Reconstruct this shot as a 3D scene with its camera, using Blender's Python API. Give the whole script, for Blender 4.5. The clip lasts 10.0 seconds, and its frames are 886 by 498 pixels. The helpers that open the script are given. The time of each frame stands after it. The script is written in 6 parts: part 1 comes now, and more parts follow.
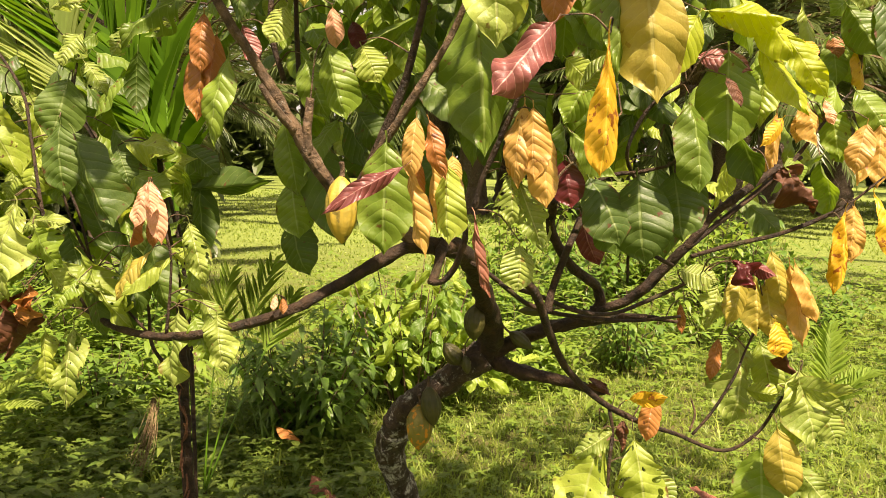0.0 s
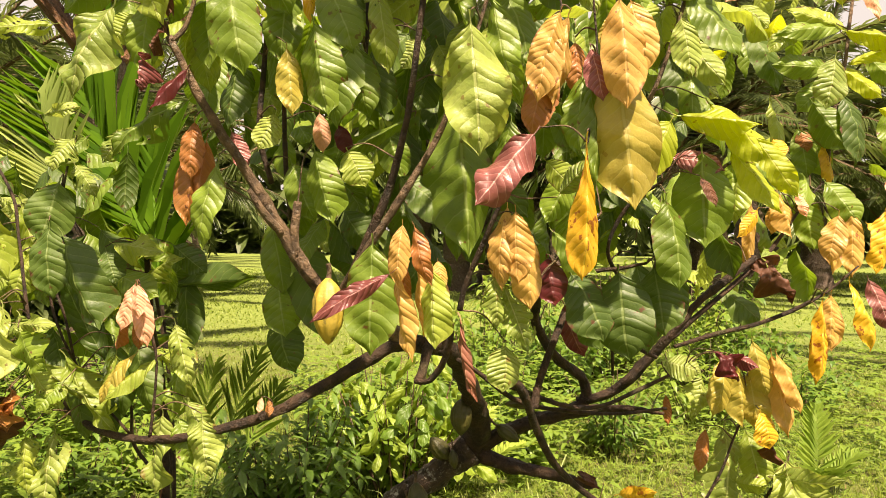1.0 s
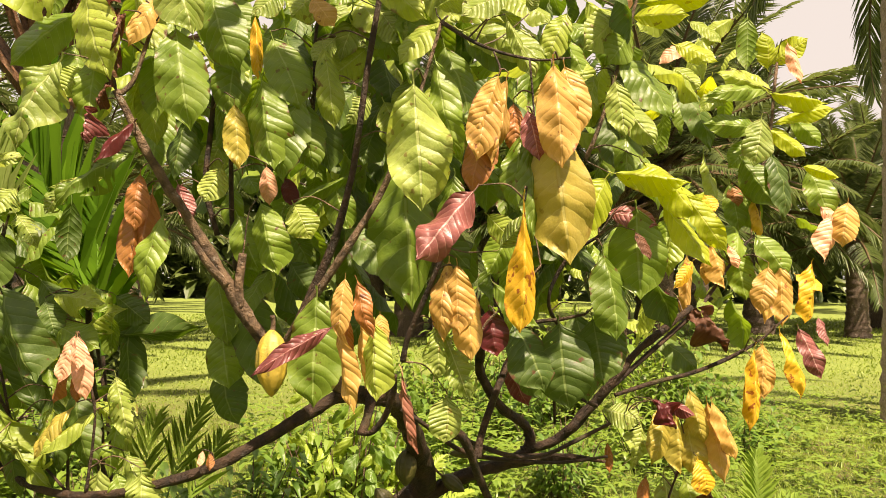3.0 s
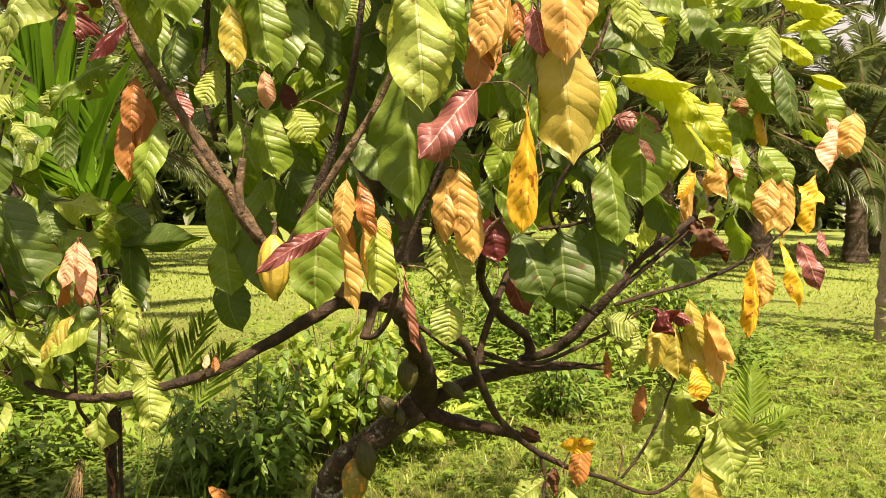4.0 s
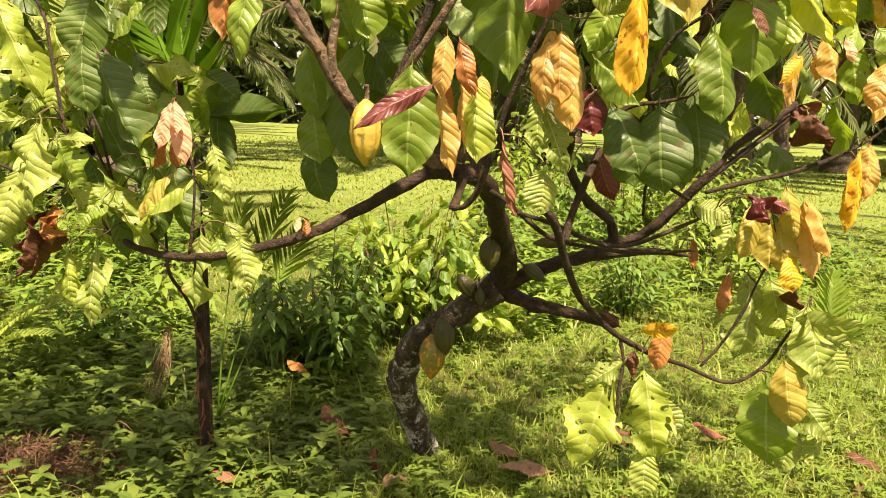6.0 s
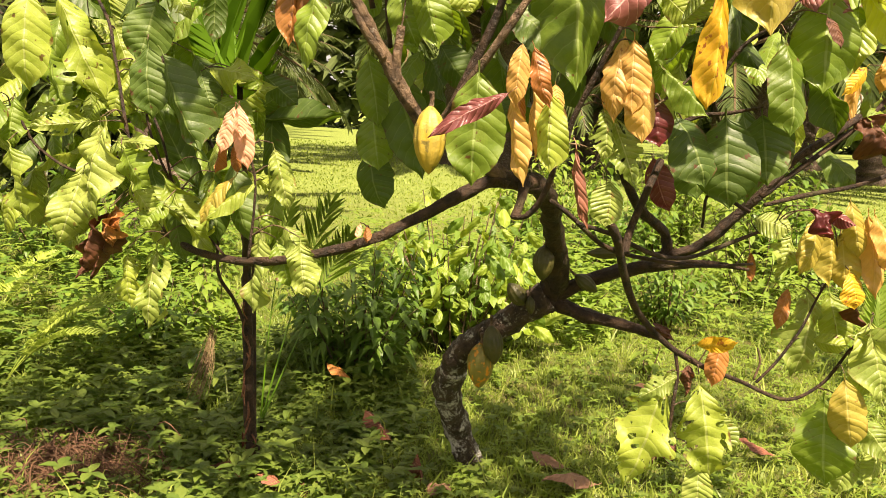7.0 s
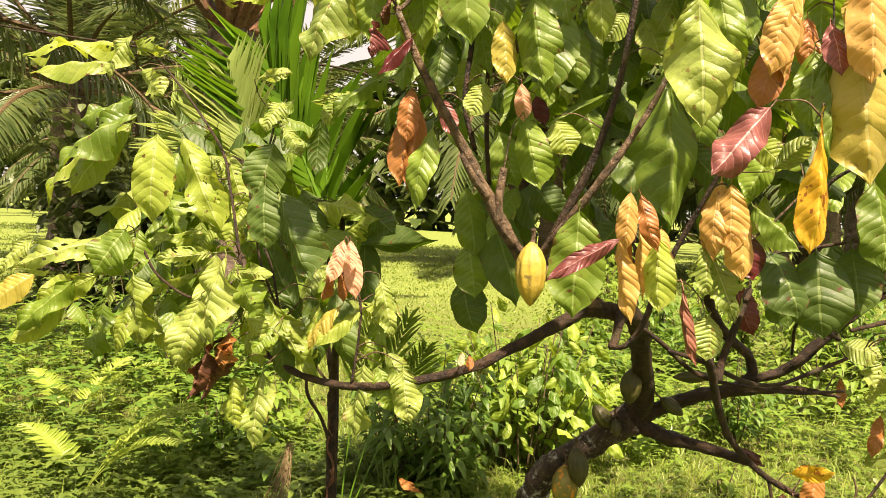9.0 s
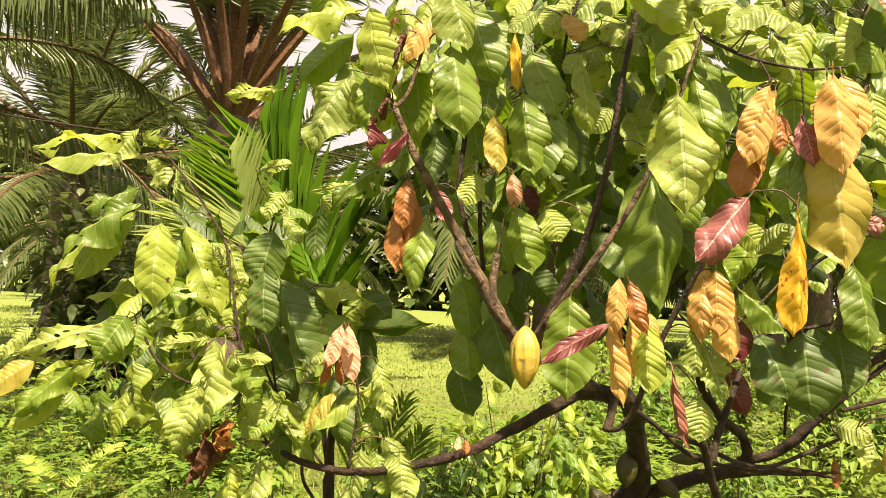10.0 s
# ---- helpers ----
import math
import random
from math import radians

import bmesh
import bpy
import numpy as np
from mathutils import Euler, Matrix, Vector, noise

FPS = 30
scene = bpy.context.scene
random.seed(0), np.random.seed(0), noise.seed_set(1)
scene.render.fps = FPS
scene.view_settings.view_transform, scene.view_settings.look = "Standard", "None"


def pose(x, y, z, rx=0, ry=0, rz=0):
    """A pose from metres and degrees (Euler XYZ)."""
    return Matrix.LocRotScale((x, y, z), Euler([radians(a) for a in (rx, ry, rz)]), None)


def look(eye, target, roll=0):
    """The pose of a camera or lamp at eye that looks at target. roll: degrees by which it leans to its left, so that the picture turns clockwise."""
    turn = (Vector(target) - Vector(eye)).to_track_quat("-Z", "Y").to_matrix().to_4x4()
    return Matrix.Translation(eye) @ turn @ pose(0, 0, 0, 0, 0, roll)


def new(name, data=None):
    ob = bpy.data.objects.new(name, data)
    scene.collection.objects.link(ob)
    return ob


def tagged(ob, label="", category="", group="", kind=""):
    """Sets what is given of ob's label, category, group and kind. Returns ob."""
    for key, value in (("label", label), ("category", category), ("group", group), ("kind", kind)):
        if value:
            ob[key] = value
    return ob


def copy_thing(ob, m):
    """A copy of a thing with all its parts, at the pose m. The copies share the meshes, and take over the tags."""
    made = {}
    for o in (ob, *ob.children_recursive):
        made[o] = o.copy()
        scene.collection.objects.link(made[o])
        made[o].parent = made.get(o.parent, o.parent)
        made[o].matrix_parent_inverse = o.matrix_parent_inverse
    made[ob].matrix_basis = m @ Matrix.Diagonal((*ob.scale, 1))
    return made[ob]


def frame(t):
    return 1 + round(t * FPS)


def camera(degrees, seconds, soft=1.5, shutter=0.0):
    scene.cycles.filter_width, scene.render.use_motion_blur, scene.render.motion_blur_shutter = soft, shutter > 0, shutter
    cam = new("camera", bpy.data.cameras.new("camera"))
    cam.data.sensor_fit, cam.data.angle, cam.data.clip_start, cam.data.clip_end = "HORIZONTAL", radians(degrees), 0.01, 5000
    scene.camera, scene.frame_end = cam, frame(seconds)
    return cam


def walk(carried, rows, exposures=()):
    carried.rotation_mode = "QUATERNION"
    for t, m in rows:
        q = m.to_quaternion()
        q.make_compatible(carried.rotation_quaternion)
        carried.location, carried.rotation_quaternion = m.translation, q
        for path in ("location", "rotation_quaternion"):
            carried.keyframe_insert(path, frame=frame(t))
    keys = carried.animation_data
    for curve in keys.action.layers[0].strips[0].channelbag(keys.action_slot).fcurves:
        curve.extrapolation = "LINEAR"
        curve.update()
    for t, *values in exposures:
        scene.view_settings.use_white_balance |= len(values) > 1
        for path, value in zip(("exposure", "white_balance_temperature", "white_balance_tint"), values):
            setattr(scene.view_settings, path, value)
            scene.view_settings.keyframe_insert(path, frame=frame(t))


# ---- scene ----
import collections

cam = camera(60.0, 10.0, soft=0.75)
PATH = [
    (0, (0.121, -0.026, 1.697), (0.021, 1.958, 1.463), 0.9),
    (0.5, (0.12, -0.034, 1.728), (0.037, 1.961, 1.601), 0.7),
    (1, (0.117, -0.051, 1.769), (0.056, 1.948, 1.73), 0.3),
    (1.5, (0.128, -0.078, 1.801), (0.091, 1.921, 1.855), 0.2),
    (2, (0.139, -0.095, 1.822), (0.134, 1.902, 1.93), 0.4),
    (2.2, (0.141, -0.104, 1.826), (0.144, 1.892, 1.957), 0.4),
    (3.3, (0.147, -0.095, 1.77), (0.236, 1.905, 1.792), 0.3),
    (3.5, (0.151, -0.093, 1.758), (0.252, 1.904, 1.732), 0.2),
    (4, (0.138, -0.087, 1.726), (0.202, 1.909, 1.616), 0.4),
    (4.5, (0.127, -0.09, 1.695), (0.179, 1.899, 1.499), 1.3),
    (5, (0.105, -0.082, 1.666), (0.108, 1.898, 1.385), 1.5),
    (5.5, (0.09, -0.08, 1.642), (0.044, 1.891, 1.308), 1.6),
    (5.7, (0.081, -0.077, 1.633), (0.016, 1.89, 1.275), 1.7),
    (6.8, (-0.029, -0.045, 1.615), (-0.173, 1.918, 1.261), 2.8),
    (7, (-0.05, -0.055, 1.626), (-0.204, 1.908, 1.278), 2.8),
    (7.5, (-0.103, -0.066, 1.648), (-0.298, 1.9, 1.335), 2.8),
    (8, (-0.141, -0.092, 1.676), (-0.381, 1.879, 1.437), 2.5),
    (8.5, (-0.18, -0.129, 1.706), (-0.466, 1.843, 1.537), 2.2),
    (9, (-0.217, -0.167, 1.724), (-0.495, 1.811, 1.624), 2.7),
    (9.5, (-0.222, -0.194, 1.738), (-0.483, 1.789, 1.729), 3.0),
    (10, (-0.213, -0.236, 1.742), (-0.484, 1.742, 1.849), 2.3),
]
walk(cam, [(t, look(eye, target, roll)) for t, eye, target, roll in PATH], exposures=[(0.0, 1.66, 8150, 21), (3.5, 1.6, 8150, 21), (5.0, 1.74, 8150, 21), (10.0, 1.77, 7900, 20)])

# ---- light ----
SUN_ELEVATION, SUN_AZIMUTH = 60.0, 152.0        # degrees; azimuth clockwise from +y, where the sun stands
world = bpy.data.worlds.new("sky")
scene.world = world
world.use_nodes = True
wn = world.node_tree
wn.nodes.clear()
sky = wn.nodes.new("ShaderNodeTexSky")
sky.sky_type, sky.sun_disc = "NISHITA", False
sky.sun_elevation, sky.sun_rotation = radians(SUN_ELEVATION), radians(SUN_AZIMUTH)
sky.dust_density, sky.air_density, sky.ozone_density = 6.0, 1.0, 0.6
haze = wn.nodes.new("ShaderNodeMix")
haze.data_type, haze.inputs[0].default_value = "RGBA", 0.72
haze.inputs[7].default_value = (11.5, 11.8, 12.0, 1)
back = wn.nodes.new("ShaderNodeBackground")
back.inputs[1].default_value = 0.030
wout = wn.nodes.new("ShaderNodeOutputWorld")
wn.links.new(sky.outputs[0], haze.inputs[6])
wn.links.new(haze.outputs[2], back.inputs[0])
wn.links.new(back.outputs[0], wout.inputs[0])

sun = new("sun", bpy.data.lights.new("sun", "SUN"))
sun.data.energy, sun.data.angle, sun.data.color = 5.0, radians(1.8), (1.0, 0.94, 0.80)
az, el = radians(SUN_AZIMUTH), radians(SUN_ELEVATION)
sun.matrix_world = look((20 * math.sin(az) * math.cos(el), 20 * math.cos(az) * math.cos(el), 20 * math.sin(el)), (0, 0, 0))


# ---- materials ----
class Nodes:
    """A small helper to wire a node material."""

    def __init__(self, name):
        self.mat = bpy.data.materials.new(name)
        self.mat.use_nodes = True
        self.tree = self.mat.node_tree
        self.tree.nodes.clear()
        self.out = self.add("ShaderNodeOutputMaterial")

    def add(self, kind, **values):
        n = self.tree.nodes.new(kind)
        for k, v in values.items():
            n.inputs[k].default_value = v
        return n

    def link(self, a, b):
        self.tree.links.new(a, b)

    def math(self, op, a, b=0.0, clamp=False):
        n = self.tree.nodes.new("ShaderNodeMath")
        n.operation, n.use_clamp = op, clamp
        for i, v in enumerate((a, b)):
            if isinstance(v, (int, float)):
                n.inputs[i].default_value = v
            else:
                self.link(v, n.inputs[i])
        return n.outputs[0]

    def ramp(self, value, low, high):
        n = self.tree.nodes.new("ShaderNodeMapRange")
        n.inputs[1].default_value, n.inputs[2].default_value = low, high
        self.link(value, n.inputs[0])
        return n.outputs[0]

    def mix(self, fac, a, b):
        n = self.tree.nodes.new("ShaderNodeMix")
        n.data_type = "RGBA"
        for i, v in ((0, fac), (6, a), (7, b)):
            if isinstance(v, (int, float)):
                n.inputs[i].default_value = v
            elif isinstance(v, tuple):
                n.inputs[i].default_value = (*v, 1)
            else:
                self.link(v, n.inputs[i])
        return n.outputs[2]

    def noise(self, vector, scale, detail=3.0, rough=0.55):
        n = self.add("ShaderNodeTexNoise", Scale=scale, Detail=detail, Roughness=rough)
        if vector is not None:
            self.link(vector, n.inputs["Vector"])
        return n.outputs[0]

    def bump(self, height, strength, distance):
        n = self.add("ShaderNodeBump", Strength=strength, Distance=distance)
        self.link(height, n.inputs["Height"])
        return n.outputs[0]

    def surface(self, colour, rough=0.5, normal=None, translucent=0.0, glow_colour=None, specular=0.4):
        p = self.add("ShaderNodeBsdfPrincipled")
        p.inputs["Specular IOR Level"].default_value = specular
        if isinstance(rough, (int, float)):
            p.inputs["Roughness"].default_value = rough
        else:
            self.link(rough, p.inputs["Roughness"])
        self.link(colour, p.inputs["Base Color"])
        if normal is not None:
            self.link(normal, p.inputs["Normal"])
        last = p.outputs[0]
        if translucent:
            t = self.add("ShaderNodeBsdfTranslucent")
            self.link(glow_colour if glow_colour is not None else colour, t.inputs[0])
            if normal is not None:
                self.link(normal, t.inputs[1])
            m = self.add("ShaderNodeMixShader", Fac=translucent)
            self.link(last, m.inputs[1])
            self.link(t.outputs[0], m.inputs[2])
            last = m.outputs[0]
        self.link(last, self.out.inputs[0])
        return self.mat


def leaf_material(name, base, second, vein, through_colour, spots=0.0, spot_colour=(0.09, 0.03, 0.012), translucent=0.38, rough=0.38, ribs=10.0, relief=0.55):
    """A broad leaf: midrib, side ribs and quilting from its own length and width, blotches and spots."""
    n = Nodes(name)
    uv = n.add("ShaderNodeUVMap")
    sep = n.add("ShaderNodeSeparateXYZ")
    n.link(uv.outputs[0], sep.inputs[0])
    u, v = sep.outputs[0], sep.outputs[1]
    side = n.math("ABSOLUTE", n.math("SUBTRACT", v, 0.5))
    side = n.math("MULTIPLY", side, 2.0)
    info = n.add("ShaderNodeObjectInfo")
    rnd = info.outputs["Random"]
    geo = n.add("ShaderNodeNewGeometry")
    pos = geo.outputs["Position"]
    wob = n.math("MULTIPLY", n.noise(pos, 30.0, 1.0), 0.35)
    s = n.math("ADD", n.math("SUBTRACT", n.math("MULTIPLY", u, ribs), n.math("MULTIPLY", n.math("POWER", side, 1.25), 1.7)), wob)
    tri = n.math("MULTIPLY", n.math("ABSOLUTE", n.math("SUBTRACT", n.math("FRACT", s), 0.5)), 2.0)
    rib = n.ramp(tri, 0.89, 0.98)
    mid = n.ramp(side, 0.055, 0.025)
    veins = n.math("MAXIMUM", n.math("MULTIPLY", rib, 0.6), mid, True)
    blotch = n.ramp(n.noise(pos, 16.0, 4.0), 0.35, 0.68)
    mixw = n.math("ADD", n.math("MULTIPLY", blotch, 0.55), n.math("MULTIPLY", rnd, 0.45), True)
    col = n.mix(mixw, base, second)
    fine = n.noise(pos, 220.0, 2.0)
    ladder = n.noise(pos, 420.0, 1.0)
    fine = n.math("ADD", n.math("MULTIPLY", fine, 0.6), n.math("MULTIPLY", ladder, 0.4))
    hue = n.add("ShaderNodeHueSaturation")
    n.link(n.math("ADD", n.math("MULTIPLY", n.math("ADD", n.math("MULTIPLY", fine, 0.6), n.math("MULTIPLY", n.noise(pos, 50.0, 3.0), 0.4)), 0.7), n.math("ADD", n.math("MULTIPLY", rnd, 0.3), 0.5)), hue.inputs["Value"])
    n.link(col, hue.inputs["Color"])
    col = n.mix(n.math("MULTIPLY", veins, 0.7), hue.outputs[0], vein)
    if spots:
        sp = n.ramp(n.noise(pos, 38.0, 3.0), 0.69 - 0.1 * spots, 0.71 - 0.09 * spots)
        edge = n.ramp(n.math("ADD", n.math("MULTIPLY", side, 0.5), n.math("MULTIPLY", n.noise(pos, 24.0), 0.7)), 0.87 - 0.08 * spots, 0.93)
        col = n.mix(n.math("MAXIMUM", sp, edge, True), col, spot_colour)
    quilt = n.math("ADD", n.math("MULTIPLY", n.math("SUBTRACT", 1.0, n.math("POWER", tri, 2.0)), 1.0), n.math("MULTIPLY", n.noise(pos, 95.0, 3.0), 0.8))
    quilt = n.math("SUBTRACT", quilt, n.math("MULTIPLY", mid, 0.5))
    nor = n.bump(quilt, relief, 0.0032)
    glow = n.mix(n.math("MULTIPLY", veins, 0.4), n.mix(0.35, through_colour, col), vein)
    rg = n.math("ADD", n.math("MULTIPLY", blotch, 0.18), rough)
    return n.surface(col, rg, nor, translucent, glow, 0.5)


LEAF = {
    "d": leaf_material("leaf_dark_green", (0.038, 0.078, 0.010), (0.074, 0.122, 0.015), (0.16, 0.22, 0.06), (0.15, 0.28, 0.010), 0.1, translucent=0.3, rough=0.47),
    "g": leaf_material("leaf_green", (0.082, 0.148, 0.015), (0.165, 0.235, 0.026), (0.25, 0.33, 0.09), (0.25, 0.40, 0.014), 0.15),
    "b": leaf_material("leaf_bright_green", (0.175, 0.255, 0.032), (0.300, 0.360, 0.056), (0.38, 0.43, 0.14), (0.43, 0.50, 0.04), 0.15, translucent=0.44, relief=0.7),
    "z": leaf_material("leaf_vivid_lime", (0.28, 0.36, 0.022), (0.40, 0.44, 0.035), (0.50, 0.52, 0.12), (0.62, 0.66, 0.02), 0.1, translucent=0.5, relief=0.6),
    "l": leaf_material("leaf_lime", (0.160, 0.235, 0.040), (0.280, 0.335, 0.078), (0.42, 0.46, 0.17), (0.40, 0.47, 0.06), 0.35, (0.16, 0.12, 0.03), relief=0.9),
    "q": leaf_material("leaf_olive_yellow", (0.37, 0.285, 0.055), (0.29, 0.26, 0.045), (0.44, 0.38, 0.12), (0.52, 0.42, 0.045), 0.1, (0.2, 0.13, 0.02)),
    "y": leaf_material("leaf_yellow", (0.66, 0.36, 0.028), (0.60, 0.39, 0.035), (0.62, 0.46, 0.06), (0.72, 0.48, 0.02), 0.5, (0.22, 0.05, 0.012)),
    "o": leaf_material("leaf_young_orange", (0.52, 0.30, 0.085), (0.46, 0.29, 0.075), (0.60, 0.38, 0.14), (0.68, 0.36, 0.07), 0.1, (0.2, 0.07, 0.02)),
    "t": leaf_material("leaf_tan_copper", (0.36, 0.13, 0.04), (0.30, 0.14, 0.035), (0.42, 0.2, 0.09), (0.5, 0.17, 0.03), 0.1),
    "p": leaf_material("leaf_young_pink", (0.80, 0.42, 0.28), (0.70, 0.34, 0.20), (0.68, 0.38, 0.24), (0.70, 0.26, 0.10), 0.0),
    "m": leaf_material("leaf_mauve_red", (0.25, 0.085, 0.075), (0.12, 0.028, 0.025), (0.48, 0.29, 0.25), (0.35, 0.06, 0.04), 0.1, translucent=0.2),
    "k": leaf_material("leaf_dull_maroon", (0.16, 0.040, 0.036), (0.085, 0.018, 0.018), (0.36, 0.16, 0.13), (0.3, 0.04, 0.03), 0.1, translucent=0.2),
    "h": leaf_material("bush_leaf_bright", (0.15, 0.24, 0.022), (0.24, 0.32, 0.04), (0.30, 0.38, 0.10), (0.45, 0.56, 0.03), 0.0, ribs=3.5),
    "j": leaf_material("bush_leaf_green", (0.06, 0.13, 0.013), (0.11, 0.19, 0.02), (0.17, 0.26, 0.05), (0.25, 0.40, 0.02), 0.0, ribs=3.5),
    "v": leaf_material("leaf_fallen_orange", (0.62, 0.24, 0.06), (0.52, 0.19, 0.045), (0.60, 0.30, 0.10), (0.6, 0.2, 0.04), 0.1, translucent=0.2, rough=0.55),
    "x": leaf_material("leaf_fallen_rust", (0.20, 0.065, 0.03), (0.13, 0.04, 0.022), (0.40, 0.22, 0.14), (0.3, 0.08, 0.03), 0.3, translucent=0.1, rough=0.6),
    "r": leaf_material("leaf_dark_red", (0.10, 0.010, 0.010), (0.055, 0.008, 0.010), (0.11, 0.016, 0.015), (0.25, 0.01, 0.01), 0.0, translucent=0.25, relief=0.3),
    "u": leaf_material("leaf_dead_tan", (0.27, 0.145, 0.085), (0.18, 0.09, 0.055), (0.34, 0.2, 0.13), (0.3, 0.12, 0.06), 0.5, (0.09, 0.04, 0.025), translucent=0.15, rough=0.6),
    "n": leaf_material("leaf_dead_brown", (0.12, 0.04, 0.015), (0.06, 0.022, 0.010), (0.15, 0.06, 0.025), (0.25, 0.06, 0.012), 0.6, (0.035, 0.014, 0.008), translucent=0.2, rough=0.6),
}


def bark_material(name, dark, light, lichen=0.3):
    n = Nodes(name)
    geo = n.add("ShaderNodeNewGeometry")
    pos = geo.outputs["Position"]
    a = n.ramp(n.noise(pos, 26.0, 6.0, 0.65), 0.35, 0.7)
    col = n.mix(a, dark, light)
    patch = n.noise(pos, 17.0, 5.0, 0.65)
    fine = n.noise(pos, 70.0, 5.0, 0.75)
    li = n.ramp(n.math("ADD", n.math("MULTIPLY", patch, 0.6), n.math("MULTIPLY", fine, 0.5)), 0.66 - 0.2 * lichen, 0.74 - 0.16 * lichen)
    col = n.mix(n.math("MULTIPLY", li, min(1.0, lichen * 2)), col, (0.44, 0.44, 0.39))
    moss = n.ramp(n.noise(pos, 7.0, 3.0), 0.6, 0.75)
    col = n.mix(n.math("MULTIPLY", moss, 0.35), col, (0.09, 0.10, 0.03))
    h = n.math("ADD", n.noise(pos, 60.0, 6.0, 0.7), n.math("MULTIPLY", a, 0.7))
    return n.surface(col, n.math("ADD", n.math("MULTIPLY", fine, 0.4), 0.42), n.bump(h, 0.9, 0.011), specular=0.3)


BARK = bark_material("bark_dark", (0.008, 0.005, 0.003), (0.058, 0.031, 0.016), 0.07)
BARK_LOW = bark_material("bark_lichen", (0.016, 0.011, 0.007), (0.075, 0.052, 0.034), 0.62)
BARK_MID = bark_material("bark_mottled", (0.014, 0.009, 0.006), (0.070, 0.044, 0.026), 0.36)
TWIG = bark_material("twig_brown", (0.030, 0.018, 0.010), (0.18, 0.115, 0.066), 0.2)


def plant_material(name, a, b, translucent=0.4, rough=0.45, glow=None, scale=3.0):
    """Small leaves and blades: colour varies from piece to piece and over the ground."""
    n = Nodes(name)
    geo = n.add("ShaderNodeNewGeometry")
    isl = geo.outputs["Random Per Island"]
    area = n.ramp(n.noise(geo.outputs["Position"], scale, 3.0), 0.3, 0.7)
    f = n.math("ADD", n.math("MULTIPLY", isl, 0.6), n.math("MULTIPLY", area, 0.4))
    col = n.mix(f, a, b)
    g = n.mix(0.5, col, glow) if glow else None
    return n.surface(col, rough, None, translucent, g, 0.35)


GRASS = plant_material("grass_blades", (0.100, 0.168, 0.027), (0.28, 0.325, 0.068), 0.42, 0.45, (0.40, 0.55, 0.06), 0.9)
GRASS_DRY = plant_material("dry_grass", (0.27, 0.18, 0.08), (0.13, 0.065, 0.03), 0.2, 0.7)
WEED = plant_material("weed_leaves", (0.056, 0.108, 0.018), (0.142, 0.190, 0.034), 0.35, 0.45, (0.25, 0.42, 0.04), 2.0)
# also serve as the shaded and the sunlit green of the thicket weeds
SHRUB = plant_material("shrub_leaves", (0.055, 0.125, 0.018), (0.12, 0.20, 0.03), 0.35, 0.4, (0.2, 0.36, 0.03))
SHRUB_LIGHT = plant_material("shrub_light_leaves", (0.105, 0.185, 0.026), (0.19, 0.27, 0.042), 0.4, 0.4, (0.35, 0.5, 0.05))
# sun and shade on the leaflets are put into this dark-to-lime spread
PALM = plant_material("palm_leaflets", (0.022, 0.075, 0.005), (0.115, 0.235, 0.018), 0.3, 0.33, (0.25, 0.46, 0.02))
PALM_LIGHT = plant_material("palm_light_leaflets", (0.20, 0.29, 0.07), (0.36, 0.43, 0.15), 0.4, 0.45, (0.5, 0.56, 0.14))
PALM_FAR = plant_material("oil_palm_leaflets", (0.036, 0.066, 0.018), (0.12, 0.15, 0.048), 0.34, 0.4, (0.24, 0.30, 0.07))
FERN = plant_material("fern_leaflets", (0.24, 0.34, 0.05), (0.34, 0.42, 0.08), 0.4, 0.5)
PALM_STALK = bark_material("palm_stalk", (0.05, 0.03, 0.013), (0.13, 0.085, 0.035), 0.1)
RUST_STALK = bark_material("rust_palm_stalk", (0.075, 0.034, 0.015), (0.20, 0.095, 0.042), 0.1)
PALM_TRUNK = bark_material("palm_trunk", (0.05, 0.032, 0.022), (0.16, 0.11, 0.08), 0.25)
COCONUT_TRUNK = bark_material("pale_palm_trunk", (0.22, 0.165, 0.12), (0.46, 0.35, 0.26), 0.25)


def ground_material():
    n = Nodes("ground_soil_and_moss")
    geo = n.add("ShaderNodeNewGeometry")
    pos = geo.outputs["Position"]
    big = n.ramp(n.noise(pos, 0.5, 4.0), 0.4, 0.6)
    mid = n.ramp(n.noise(pos, 6.0, 5.0, 0.65), 0.4, 0.62)
    fine = n.noise(pos, 60.0, 4.0, 0.7)
    soil = n.mix(fine, (0.054, 0.044, 0.020), (0.115, 0.092, 0.040))
    green = n.mix(fine, (0.058, 0.105, 0.016), (0.130, 0.185, 0.032))
    tufts = n.ramp(n.noise(pos, 9.0, 6.0, 0.75), 0.35, 0.65)
    field = n.mix(tufts, (0.085, 0.13, 0.025), (0.20, 0.24, 0.06))
    sep = n.add("ShaderNodeSeparateXYZ")
    n.link(pos, sep.inputs[0])
    far = n.ramp(sep.outputs[1], 8.0, 16.0)
    cover = n.math("MAXIMUM", n.math("ADD", n.math("MULTIPLY", big, 0.4), n.math("MULTIPLY", mid, 0.7)), 0.0, True)
    col = n.mix(far, n.mix(cover, soil, green), field)
    return n.surface(col, 0.95, n.bump(n.noise(pos, 35.0, 6.0, 0.7), 0.8, 0.03), specular=0.15)


GROUND = ground_material()


